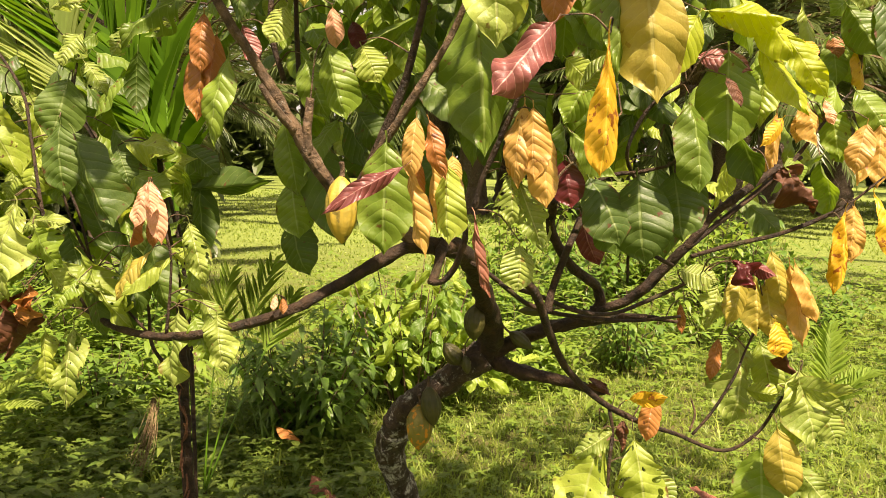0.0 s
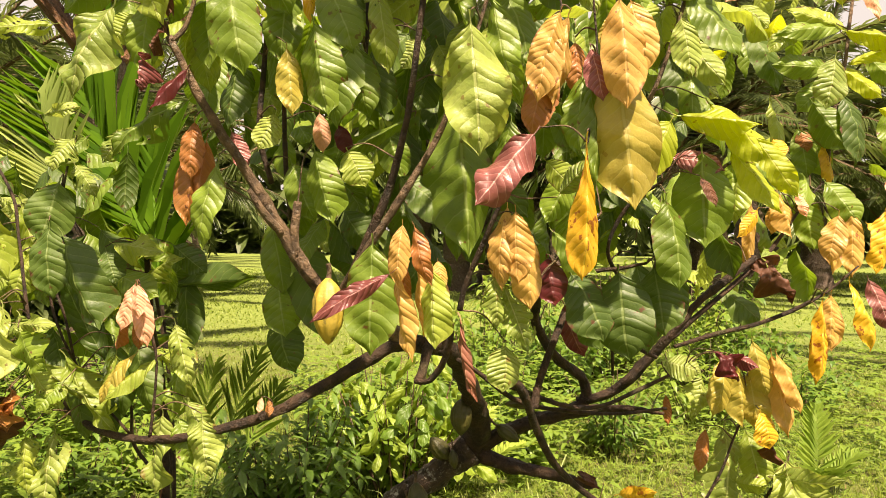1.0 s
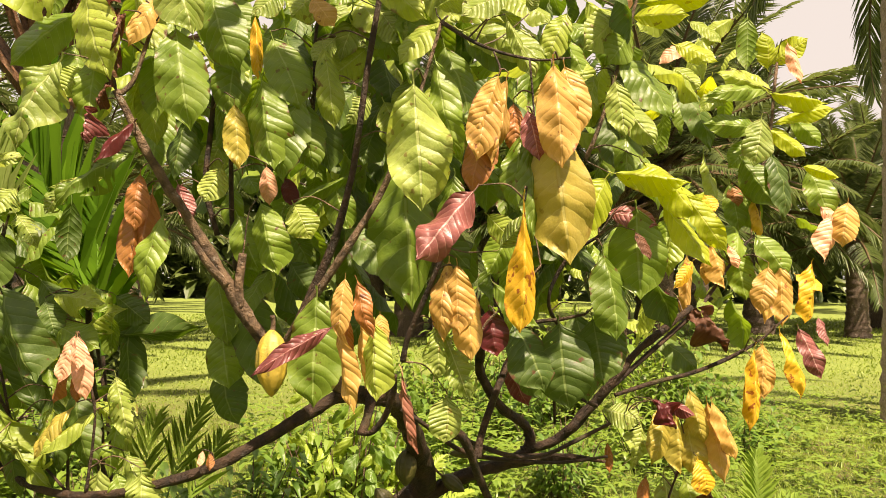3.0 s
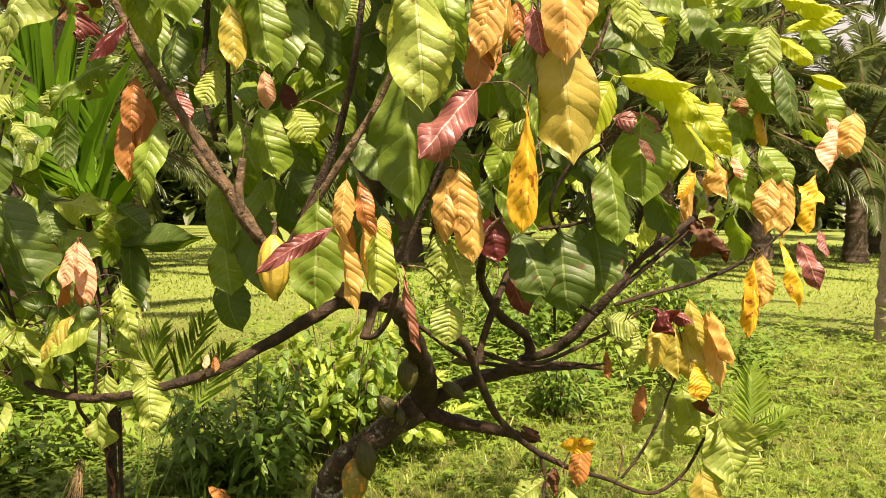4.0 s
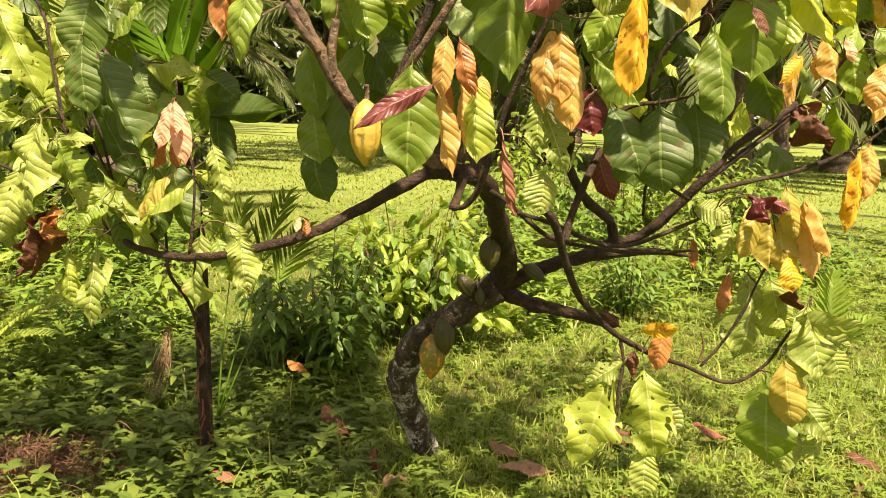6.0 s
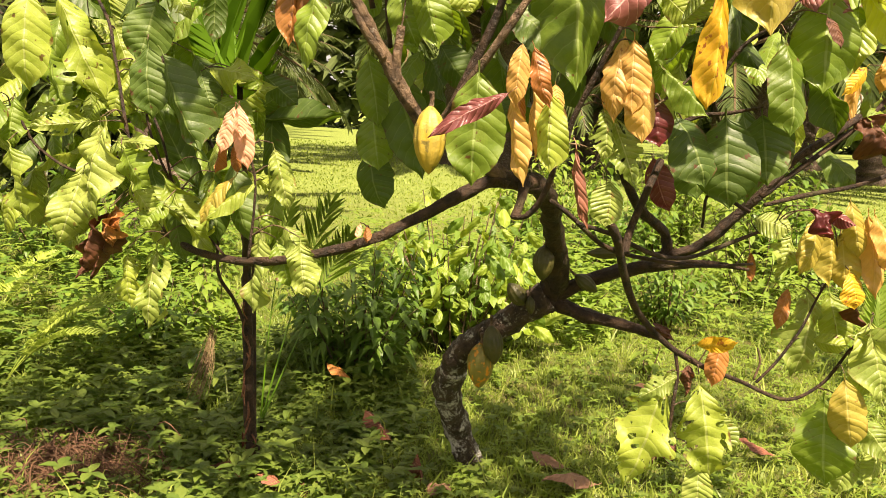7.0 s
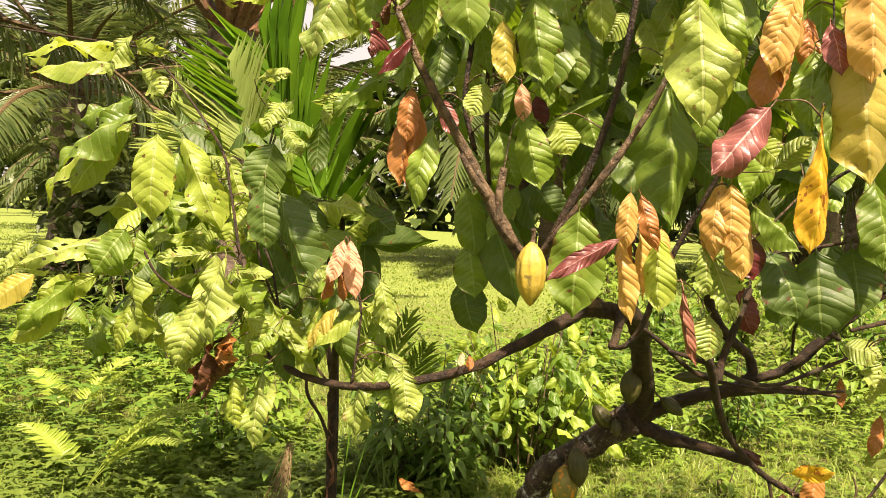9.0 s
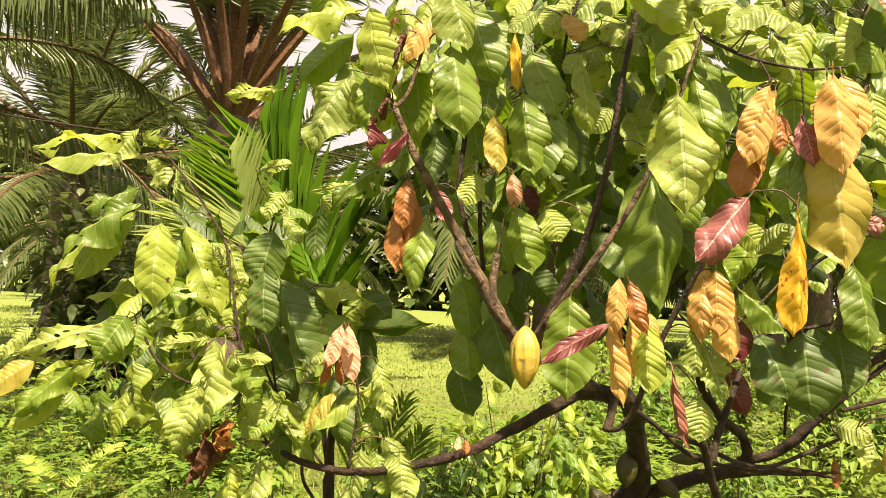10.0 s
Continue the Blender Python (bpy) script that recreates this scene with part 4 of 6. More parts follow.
leaf(cocoa_tree, "b", (-0.297, 2.300, 2.745), (-0.366, 2.244, 2.647), 0.083, "w", 9)
leaf(cocoa_tree, "b", (-0.607, 2.200, 2.709), (-0.651, 2.162, 2.565), 0.097, "w", 7)
leaf(cocoa_tree, "g", (-0.037, 2.300, 2.741), (-0.164, 2.263, 2.634), 0.115, "w", 8)
leaf(cocoa_tree, "b", (0.217, 2.200, 2.699), (0.309, 2.146, 2.589), 0.094, "w", -10)
leaf(cocoa_tree, "b", (-0.709, 2.300, 2.475), (-0.756, 2.287, 2.277), 0.107, "w", 20)
leaf(cocoa_tree, "d", (-0.584, 2.300, 2.281), (-0.610, 2.270, 2.085), 0.105, "w", 18)
leaf(cocoa_tree, "l", (-0.497, 2.400, 2.244), (-0.547, 2.369, 2.100), 0.090, "w", -17)
leaf(cocoa_tree, "g", (-0.143, 2.400, 2.113), (-0.082, 2.382, 1.940), 0.102, "w", -9)
leaf(cocoa_tree, "d", (-0.290, 2.500, 1.841), (-0.167, 2.477, 1.707), 0.114, "w", 24)
leaf(cocoa_tree, "g", (-0.023, 2.300, 2.671), (0.087, 2.260, 2.461), 0.138, "w", 25)
leaf(cocoa_tree, "b", (0.156, 2.200, 2.672), (0.256, 2.144, 2.549), 0.105, "w", 4)
leaf(cocoa_tree, "b", (-0.131, 2.300, 2.744), (-0.199, 2.277, 2.626), 0.099, "w", -18)
leaf(cocoa_tree, "b", (0.625, 2.400, 2.673), (0.548, 2.391, 2.500), 0.098, "w", -1)
leaf(cocoa_tree, "b", (1.013, 2.500, 2.769), (0.885, 2.462, 2.637), 0.111, "w", 24)
leaf(cocoa_tree, "b", (0.644, 2.400, 2.749), (0.726, 2.352, 2.844), 0.102, "w", -17)
leaf(cocoa_tree, "g", (0.408, 2.300, 2.638), (0.335, 2.277, 2.503), 0.097, "w", -15)
leaf(cocoa_tree, "d", (0.585, 2.500, 2.471), (0.657, 2.476, 2.311), 0.101, "w", -3)
leaf(cocoa_tree, "g", (0.624, 2.500, 2.628), (0.715, 2.475, 2.446), 0.101, "w", -3)
leaf(cocoa_tree, "b", (1.179, 2.800, 2.790), (1.301, 2.784, 2.698), 0.081, "w", -22)
leaf(cocoa_tree, "b", (1.478, 3.100, 2.916), (1.315, 3.053, 2.804), 0.083, "w", 2)
leaf(cocoa_tree, "g", (1.758, 3.200, 2.529), (1.883, 3.167, 2.376), 0.089, "w", 17)
leaf(cocoa_tree, "b", (1.449, 3.100, 2.602), (1.314, 3.061, 2.496), 0.087, "w", 18)
leaf(cocoa_tree, "p", (-0.461, 2.100, 1.302), (-0.465, 2.084, 1.262), 0.021, "w", 8)
leaf(cocoa_tree, "t", (-0.441, 2.100, 1.295), (-0.436, 2.085, 1.250), 0.025, "w", 16)
# small brown leaf added as the brown patch on the green leaf behind
leaf(cocoa_tree, "n", (0.802, 2.220, 1.936), (0.839, 2.194, 1.850), 0.038, "w", -17)

leaf(cocoa_tree, "g", (0.816, 2.260, 2.013), (0.822, 2.238, 1.731), 0.180, "w", 14)
leaf(cocoa_tree, "g", (0.714, 2.300, 1.878), (0.749, 2.277, 1.619), 0.113, "w", -19)
leaf(cocoa_tree, "d", (0.655, 2.400, 1.683), (0.693, 2.392, 1.393), 0.153, "w", -13)
leaf(cocoa_tree, "d", (0.768, 2.400, 1.667), (0.746, 2.388, 1.457), 0.134, "w", 1)
leaf(cocoa_tree, "d", (0.492, 2.450, 1.599), (0.553, 2.424, 1.395), 0.155, "w", -27)
leaf(cocoa_tree, "m", (0.740, 2.300, 2.005), (0.890, 2.273, 1.963), 0.079, "w", -6)
leaf(cocoa_tree, "z", (0.737, 2.200, 2.115), (0.941, 2.127, 2.080), 0.085, "w", -4)
leaf(cocoa_tree, "z", (0.836, 2.250, 2.156), (0.990, 2.204, 1.964), 0.097, "w", -4)
leaf(cocoa_tree, "z", (0.949, 2.200, 2.055), (1.069, 2.183, 1.878), 0.077, "w", 23)
leaf(cocoa_tree, "z", (0.899, 2.250, 2.019), (1.040, 2.228, 1.834), 0.089, "w", -13)
leaf(cocoa_tree, "g", (0.954, 2.400, 1.995), (0.952, 2.381, 1.830), 0.120, "w", 19)
leaf(cocoa_tree, "z", (0.681, 2.100, 2.084), (0.582, 2.068, 1.927), 0.120, "w", -20)
leaf(cocoa_tree, "o", (1.296, 2.900, 1.930), (1.345, 2.887, 1.758), 0.089, "w", -14)
leaf(cocoa_tree, "o", (1.327, 2.950, 1.919), (1.289, 2.942, 1.772), 0.070, "w", 3)
leaf(cocoa_tree, "p", (1.367, 2.900, 1.931), (1.399, 2.886, 1.840), 0.040, "w", 8)
leaf(cocoa_tree, "g", (1.452, 3.050, 1.943), (1.493, 3.032, 1.712), 0.113, "w", 20)
leaf(cocoa_tree, "y", (1.533, 3.050, 2.135), (1.547, 3.023, 1.970), 0.057, "w", -7)
leaf(cocoa_tree, "g", (1.455, 3.100, 2.201), (1.488, 3.093, 1.997), 0.099, "w", 15)
leaf(cocoa_tree, "g", (1.467, 3.000, 2.288), (1.583, 2.956, 2.098), 0.138, "w", 22)
leaf(cocoa_tree, "g", (1.521, 3.000, 1.978), (1.632, 2.959, 1.809), 0.124, "w", 9)
leaf(cocoa_tree, "o", (1.525, 2.900, 1.847), (1.482, 2.877, 1.661), 0.098, "w", 24)
leaf(cocoa_tree, "o", (1.599, 2.950, 1.861), (1.595, 2.935, 1.609), 0.091, "w", 16)
leaf(cocoa_tree, "o", (1.454, 2.800, 1.551), (1.442, 2.791, 1.347), 0.089, "w", 5)
leaf(cocoa_tree, "y", (1.413, 2.800, 1.469), (1.390, 2.772, 1.225), 0.062, "w", 14)
leaf(cocoa_tree, "n", (1.211, 2.900, 1.677), (1.335, 2.850, 1.515), 0.112, "c", -22)
leaf(cocoa_tree, "d", (1.095, 3.000, 1.565), (1.261, 2.962, 1.418), 0.122, "w", -21)
leaf(cocoa_tree, "g", (1.249, 2.900, 1.719), (1.295, 2.872, 1.637), 0.089, "w", -19)
leaf(cocoa_tree, "r", (1.114, 2.900, 1.748), (1.070, 2.876, 1.654), 0.059, "c", 6)
leaf(cocoa_tree, "o", (1.271, 3.100, 1.896), (1.251, 3.088, 1.630), 0.058, "w", 4)
leaf(cocoa_tree, "y", (1.256, 3.000, 1.869), (1.161, 2.948, 1.760), 0.060, "w", -19)
leaf(cocoa_tree, "p", (1.894, 3.100, 2.066), (1.846, 3.079, 1.872), 0.118, "w", -28)
leaf(cocoa_tree, "o", (1.963, 3.100, 2.129), (1.923, 3.077, 1.935), 0.114, "w", 23)
leaf(cocoa_tree, "p", (1.871, 3.150, 2.114), (2.001, 3.111, 1.966), 0.085, "w", -4)
leaf(cocoa_tree, "o", (1.650, 3.100, 1.855), (1.588, 3.077, 1.615), 0.107, "w", -26)
leaf(cocoa_tree, "y", (1.751, 3.000, 1.864), (1.712, 2.986, 1.620), 0.105, "w", -22)
leaf(cocoa_tree, "y", (1.711, 3.050, 1.818), (1.787, 2.986, 1.748), 0.092, "w", -27)
leaf(cocoa_tree, "o", (1.449, 2.800, 1.534), (1.452, 2.788, 1.346), 0.092, "w", 25)
leaf(cocoa_tree, "y", (1.546, 2.850, 1.592), (1.612, 2.828, 1.340), 0.080, "w", -23)
leaf(cocoa_tree, "m", (1.796, 3.200, 1.585), (1.878, 3.174, 1.371), 0.092, "w", 10)
leaf(cocoa_tree, "m", (1.882, 3.200, 1.635), (1.905, 3.166, 1.513), 0.063, "w", -26)
leaf(cocoa_tree, "y", (1.401, 2.750, 1.534), (1.369, 2.721, 1.239), 0.057, "w", -10)
leaf(cocoa_tree, "q", (1.029, 2.680, 1.333), (0.986, 2.671, 1.126), 0.098, "w", -19)
leaf(cocoa_tree, "q", (1.076, 2.680, 1.304), (1.090, 2.665, 1.090), 0.091, "w", -11)
leaf(cocoa_tree, "q", (1.121, 2.660, 1.397), (1.168, 2.651, 1.202), 0.073, "w", 11)
leaf(cocoa_tree, "q", (1.123, 2.700, 1.282), (1.162, 2.679, 1.075), 0.104, "w", 22)
leaf(cocoa_tree, "o", (1.187, 2.660, 1.349), (1.246, 2.653, 1.063), 0.082, "w", 8)
leaf(cocoa_tree, "o", (1.189, 2.620, 1.359), (1.265, 2.601, 1.161), 0.074, "w", -18)
leaf(cocoa_tree, "r", (0.969, 2.600, 1.368), (1.042, 2.576, 1.271), 0.067, "c", -18)
leaf(cocoa_tree, "k", (1.016, 2.600, 1.363), (1.091, 2.517, 1.329), 0.047, "w", -6)
leaf(cocoa_tree, "y", (1.146, 2.650, 1.151), (1.176, 2.642, 1.024), 0.101, "w", -19)
leaf(cocoa_tree, "t", (0.997, 2.780, 1.056), (0.964, 2.750, 0.904), 0.051, "w", 10)
leaf(cocoa_tree, "t", (0.857, 2.800, 1.179), (0.860, 2.773, 1.071), 0.032, "w", 25)
leaf(cocoa_tree, "l", (0.840, 2.750, 1.308), (0.958, 2.705, 1.277), 0.107, "w", -17)
leaf(cocoa_tree, "l", (0.973, 2.750, 1.260), (0.931, 2.728, 1.098), 0.102, "e", -25)
leaf(cocoa_tree, "l", (1.071, 2.800, 1.054), (1.046, 2.790, 0.722), 0.176, "e", -12)
leaf(cocoa_tree, "b", (1.161, 2.820, 1.041), (1.219, 2.791, 0.836), 0.115, "w", 18)
leaf(cocoa_tree, "l", (1.195, 2.650, 0.931), (1.409, 2.565, 0.943), 0.090, "w", 40)
leaf(cocoa_tree, "l", (1.237, 2.700, 0.896), (1.421, 2.663, 0.832), 0.092, "w", 40)
leaf(cocoa_tree, "l", (1.231, 2.620, 0.941), (1.286, 2.595, 0.699), 0.150, "e", -24, 0)
leaf(cocoa_tree, "l", (1.362, 2.750, 0.822), (1.428, 2.740, 0.678), 0.107, "w", 1)
leaf(cocoa_tree, "b", (1.096, 2.750, 0.877), (1.193, 2.686, 0.879), 0.073, "w", 11)
leaf(cocoa_tree, "q", (1.160, 2.600, 0.783), (1.211, 2.594, 0.540), 0.127, "w", 19)
leaf(cocoa_tree, "g", (1.136, 2.680, 0.679), (1.174, 2.664, 0.362), 0.211, "w", 25)
leaf(cocoa_tree, "l", (1.268, 2.680, 0.617), (1.394, 2.667, 0.449), 0.103, "e", -3)
leaf(cocoa_tree, "l", (1.274, 2.720, 0.489), (1.234, 2.708, 0.309), 0.100, "w", 21)
leaf(cocoa_tree, "l", (1.244, 2.660, 0.980), (1.239, 2.653, 0.692), 0.160, "w", -19)
leaf(cocoa_tree, "l", (1.370, 2.720, 0.493), (1.331, 2.691, 0.344), 0.075, "w", -4)
leaf(cocoa_tree, "b", (0.545, 2.600, 0.724), (0.436, 2.583, 0.326), 0.213, "e", -8, 4)
leaf(cocoa_tree, "l", (0.608, 2.620, 0.756), (0.453, 2.577, 0.669), 0.090, "e", 5, 4)
leaf(cocoa_tree, "b", (0.667, 2.580, 0.735), (0.727, 2.563, 0.399), 0.178, "e", 6, 3)
leaf(cocoa_tree, "l", (0.715, 2.600, 0.627), (0.812, 2.580, 0.498), 0.101, "w", 28)
leaf(cocoa_tree, "l", (0.686, 2.550, 0.452), (0.686, 2.537, 0.260), 0.107, "w", 5)
leaf(cocoa_tree, "n", (0.636, 2.620, 0.789), (0.626, 2.605, 0.676), 0.051, "c", 2)
leaf(cocoa_tree, "t", (0.733, 2.600, 0.894), (0.705, 2.569, 0.734), 0.076, "w", 13)
leaf(cocoa_tree, "y", (0.648, 2.600, 0.872), (0.753, 2.488, 0.921), 0.057, "w", 5)
leaf(cocoa_tree, "n", (0.610, 2.850, 0.829), (0.532, 2.789, 0.877), 0.044, "c", -5)
leaf(cocoa_tree, "n", (1.199, 2.700, 1.085), (1.243, 2.673, 0.945), 0.052, "c", -7)
leaf(cocoa_tree, "l", (0.766, 2.300, 2.640), (0.646, 2.245, 2.505), 0.125, "w", -23)
leaf(cocoa_tree, "z", (0.856, 2.300, 2.677), (1.058, 2.211, 2.678), 0.076, "w", 26)
leaf(cocoa_tree, "z", (0.820, 2.300, 2.631), (0.967, 2.202, 2.604), 0.077, "w", 21)
leaf(cocoa_tree, "g", (0.811, 2.300, 2.595), (0.731, 2.269, 2.468), 0.116, "w", -27)
leaf(cocoa_tree, "g", (0.780, 2.300, 2.498), (0.946, 2.288, 2.304), 0.154, "w", -22)
leaf(cocoa_tree, "l", (0.734, 2.250, 2.360), (0.863, 2.194, 2.199), 0.093, "w", 12)
leaf(cocoa_tree, "d", (0.732, 2.350, 2.328), (0.801, 2.342, 2.132), 0.140, "w", -13)
leaf(cocoa_tree, "b", (0.838, 2.300, 2.695), (0.890, 2.290, 2.783), 0.070, "w", -27)
leaf(cocoa_tree, "p", (0.802, 2.300, 2.649), (0.769, 2.276, 2.704), 0.052, "w", -26)
leaf(cocoa_tree, "b", (0.705, 2.350, 2.453), (0.661, 2.318, 2.299), 0.070, "w", -25)
leaf(cocoa_tree, "l", (0.376, 1.950, 2.568), (0.247, 1.905, 2.487), 0.089, "w", 16)
leaf(cocoa_tree, "l", (0.376, 1.950, 2.495), (0.433, 1.918, 2.333), 0.040, "w", -4)
leaf(cocoa_tree, "b", (0.260, 2.050, 2.495), (0.494, 1.967, 2.384), 0.106, "w", -3)
leaf(cocoa_tree, "l", (0.445, 2.000, 2.536), (0.466, 1.985, 2.594), 0.045, "w", 26)
leaf(cocoa_tree, "z", (1.622, 3.100, 2.699), (1.586, 3.078, 2.849), 0.104, "w", 7)
leaf(cocoa_tree, "z", (1.636, 3.100, 2.723), (1.779, 3.064, 2.822), 0.097, "w", 10)
leaf(cocoa_tree, "p", (1.660, 3.000, 2.778), (1.706, 2.979, 2.602), 0.056, "w", 2)
leaf(cocoa_tree, "b", (1.620, 3.100, 2.603), (1.363, 3.012, 2.655), 0.096, "w", -7)
leaf(cocoa_tree, "g", (1.615, 3.100, 2.603), (1.315, 2.999, 2.553), 0.083, "w", -1)
leaf(cocoa_tree, "z", (1.592, 3.000, 2.567), (1.808, 2.967, 2.521), 0.081, "w", -7)
leaf(cocoa_tree, "z", (1.648, 3.100, 2.459), (1.875, 3.036, 2.514), 0.073, "w", -15)
leaf(cocoa_tree, "l", (1.503, 2.900, 2.441), (1.456, 2.872, 2.240), 0.128, "w", -1)
leaf(cocoa_tree, "g", (1.589, 3.100, 2.447), (1.316, 3.037, 2.444), 0.098, "w", -15)
leaf(cocoa_tree, "z", (1.589, 3.050, 2.437), (1.735, 3.004, 2.306), 0.082, "w", 6)
leaf(cocoa_tree, "d", (1.587, 3.000, 2.312), (1.628, 2.990, 2.036), 0.148, "w", -28)
leaf(cocoa_tree, "z", (1.775, 3.100, 2.281), (1.915, 3.077, 2.231), 0.053, "w", 21)
leaf(cocoa_tree, "g", (1.609, 3.200, 2.404), (1.469, 3.160, 2.275), 0.107, "w", -7)
leaf(cocoa_tree, "p", (1.238, 3.000, 2.763), (1.117, 2.985, 2.676), 0.061, "w", 6)
leaf(cocoa_tree, "z", (1.157, 2.900, 2.732), (1.310, 2.854, 2.653), 0.098, "w", -7)
leaf(cocoa_tree, "b", (1.179, 3.000, 2.669), (1.275, 2.951, 2.565), 0.093, "w", 5)
leaf(cocoa_tree, "d", (1.270, 3.200, 2.649), (1.405, 3.179, 2.350), 0.130, "w", -9)
leaf(cocoa_tree, "g", (1.513, 3.100, 2.172), (1.552, 3.089, 2.006), 0.112, "w", 23)
leaf(cocoa_tree, "t", (1.466, 3.100, 2.196), (1.478, 3.074, 2.099), 0.066, "w", 21)
leaf(cocoa_tree, "g", (1.850, 3.200, 2.283), (1.924, 3.167, 2.061), 0.134, "w", 18)
leaf(cocoa_tree, "y", (1.159, 2.600, 2.096), (1.187, 2.572, 2.035), 0.059, "w", 6)


# ---- the young cocoa tree beside it ----
sapling = thing("cocoa_sapling", (-1.098, 3.100, 0), "slender young cocoa tree with insect-eaten lime leaves", "tree")
limb("stem", sapling, BARK,
     (-1.080, 3.100, -0.080, 0.0360),
     (-1.098, 3.100, 0.040, 0.0290),
     (-1.121, 3.100, 0.220, 0.0255),
     (-1.132, 3.100, 0.500, 0.0220),
     (-1.136, 3.100, 0.750, 0.0200),
     (-1.134, 3.080, 0.970, 0.0180),
     (-1.055, 2.850, 1.247, 0.0146),
     (-0.982, 2.600, 1.440, 0.0113),
     (-0.961, 2.500, 1.728, 0.0089), knots=0.18, seed=39)
STRIP = bark_material("peeling_bark", (0.075, 0.028, 0.014), (0.20, 0.085, 0.042), 0.05)
rng = np.random.default_rng(39)
for i in range(10):
    z = 0.06 + 0.075 * i
    x0 = -1.098 - 0.038 * min(1.0, z * 2) + rng.normal(0, 0.008)
    y0 = 3.1 - 0.026
    drop = rng.uniform(0.06, 0.15)
    limb("bark_strip", sapling, STRIP, (x0, y0, z + 0.05, 0.004), (x0 + rng.normal(0, 0.012), y0 - 0.012, z + 0.05 - drop * 0.5, 0.0045), (x0 + rng.normal(0, 0.025), y0 - rng.uniform(0.0, 0.03), z + 0.05 - drop, 0.0025), sides=5, steps=4, knots=0.3, seed=400 + i)
limb("branch", sapling, BARK,
     (-1.135, 3.090, 0.664, 0.0093),
     (-1.175, 3.050, 0.795, 0.0075),
     (-1.225, 3.000, 0.917, 0.0073),
     (-1.193, 2.900, 1.100, 0.0054),
     (-1.100, 2.600, 1.276, 0.0048), seed=40)
limb("branch", sapling, BARK,
     (-0.950, 2.350, 1.125, 0.0044),
     (-1.074, 2.350, 1.271, 0.0044),
     (-1.175, 2.350, 1.450, 0.0043),
     (-1.237, 2.400, 1.627, 0.0044),
     (-1.193, 2.400, 1.927, 0.0043), seed=41)
limb("branch", sapling, BARK,
     (-0.824, 2.200, 1.159, 0.0052),
     (-0.808, 2.200, 1.300, 0.0041),
     (-0.807, 2.200, 1.420, 0.0041),
     (-0.849, 2.200, 1.570, 0.0040), seed=42)
limb("branch", sapling, BARK,
     (-1.186, 2.420, 1.183, 0.0048),
     (-1.230, 2.350, 1.349, 0.0059),
     (-1.249, 2.300, 1.508, 0.0058),
     (-1.336, 2.400, 1.740, 0.0049),
     (-1.434, 2.500, 1.928, 0.0051),
     (-1.733, 2.650, 2.228, 0.0041),
     (-1.914, 2.700, 2.340, 0.0042), seed=43)
limb("branch", sapling, BARK,
     (-1.237, 2.300, 1.470, 0.0047),
     (-1.396, 2.300, 1.384, 0.0047),
     (-1.546, 2.300, 1.454, 0.0047),
     (-1.660, 2.300, 1.587, 0.0048),
     (-1.957, 2.400, 1.507, 0.0038), seed=44)
limb("branch", sapling, BARK,
     (-1.238, 2.500, 1.811, 0.0045),
     (-1.244, 2.500, 1.903, 0.0045),
     (-1.219, 2.500, 2.032, 0.0034), seed=45)
limb("branch", sapling, BARK,
     (-1.129, 2.350, 1.358, 0.0043),
     (-1.161, 2.350, 1.502, 0.0043),
     (-1.238, 2.400, 1.643, 0.0044),
     (-1.224, 2.400, 1.752, 0.0033), seed=46)

leaf(sapling, "l", (-1.664, 2.300, 1.594), (-2.030, 2.205, 1.461), 0.115, "e", 4, 4)
leaf(sapling, "g", (-1.643, 2.250, 1.609), (-1.741, 2.223, 1.451), 0.150, "e", -8)
leaf(sapling, "l", (-1.309, 2.200, 1.550), (-1.464, 2.110, 1.526), 0.065, "e", -13)
leaf(sapling, "l", (-1.241, 2.150, 1.541), (-1.268, 2.137, 1.257), 0.130, "e", 22, 1)
leaf(sapling, "l", (-1.233, 2.200, 1.494), (-1.070, 2.108, 1.492), 0.061, "e", -11)
leaf(sapling, "g", (-1.186, 2.150, 1.477), (-1.092, 2.125, 1.365), 0.112, "e", 20)
leaf(sapling, "l", (-1.345, 2.200, 1.395), (-1.415, 2.170, 1.169), 0.128, "e", -20)
leaf(sapling, "l", (-1.380, 2.250, 1.353), (-1.394, 2.225, 1.131), 0.085, "e", -6)
leaf(sapling, "l", (-1.190, 2.200, 1.371), (-1.084, 2.181, 1.243), 0.100, "e", 11)
leaf(sapling, "b", (-1.610, 2.250, 1.455), (-1.552, 2.225, 1.237), 0.116, "e", 28)
leaf(sapling, "g", (-1.619, 2.300, 1.608), (-1.621, 2.285, 1.452), 0.096, "e", -9)
leaf(sapling, "n", (-1.267, 2.200, 1.274), (-1.328, 2.175, 1.092), 0.061, "c", 13)
leaf(sapling, "n", (-1.346, 2.220, 1.191), (-1.380, 2.191, 1.062), 0.043, "c", 4)
leaf(sapling, "t", (-1.226, 2.180, 1.289), (-1.235, 2.157, 1.193), 0.039, "c", 22)
leaf(sapling, "n", (-1.265, 2.250, 1.266), (-1.308, 2.233, 1.107), 0.058, "c", -2)
leaf(sapling, "b", (-1.593, 2.350, 1.942), (-1.594, 2.338, 1.632), 0.147, "w", -20)
leaf(sapling, "b", (-1.520, 2.400, 1.938), (-1.352, 2.367, 1.608), 0.132, "e", -5)
leaf(sapling, "g", (-1.680, 2.600, 1.796), (-1.533, 2.571, 1.518), 0.135, "e", 23)
leaf(sapling, "d", (-1.150, 2.300, 1.920), (-1.203, 2.279, 1.733), 0.145, "w", -24)
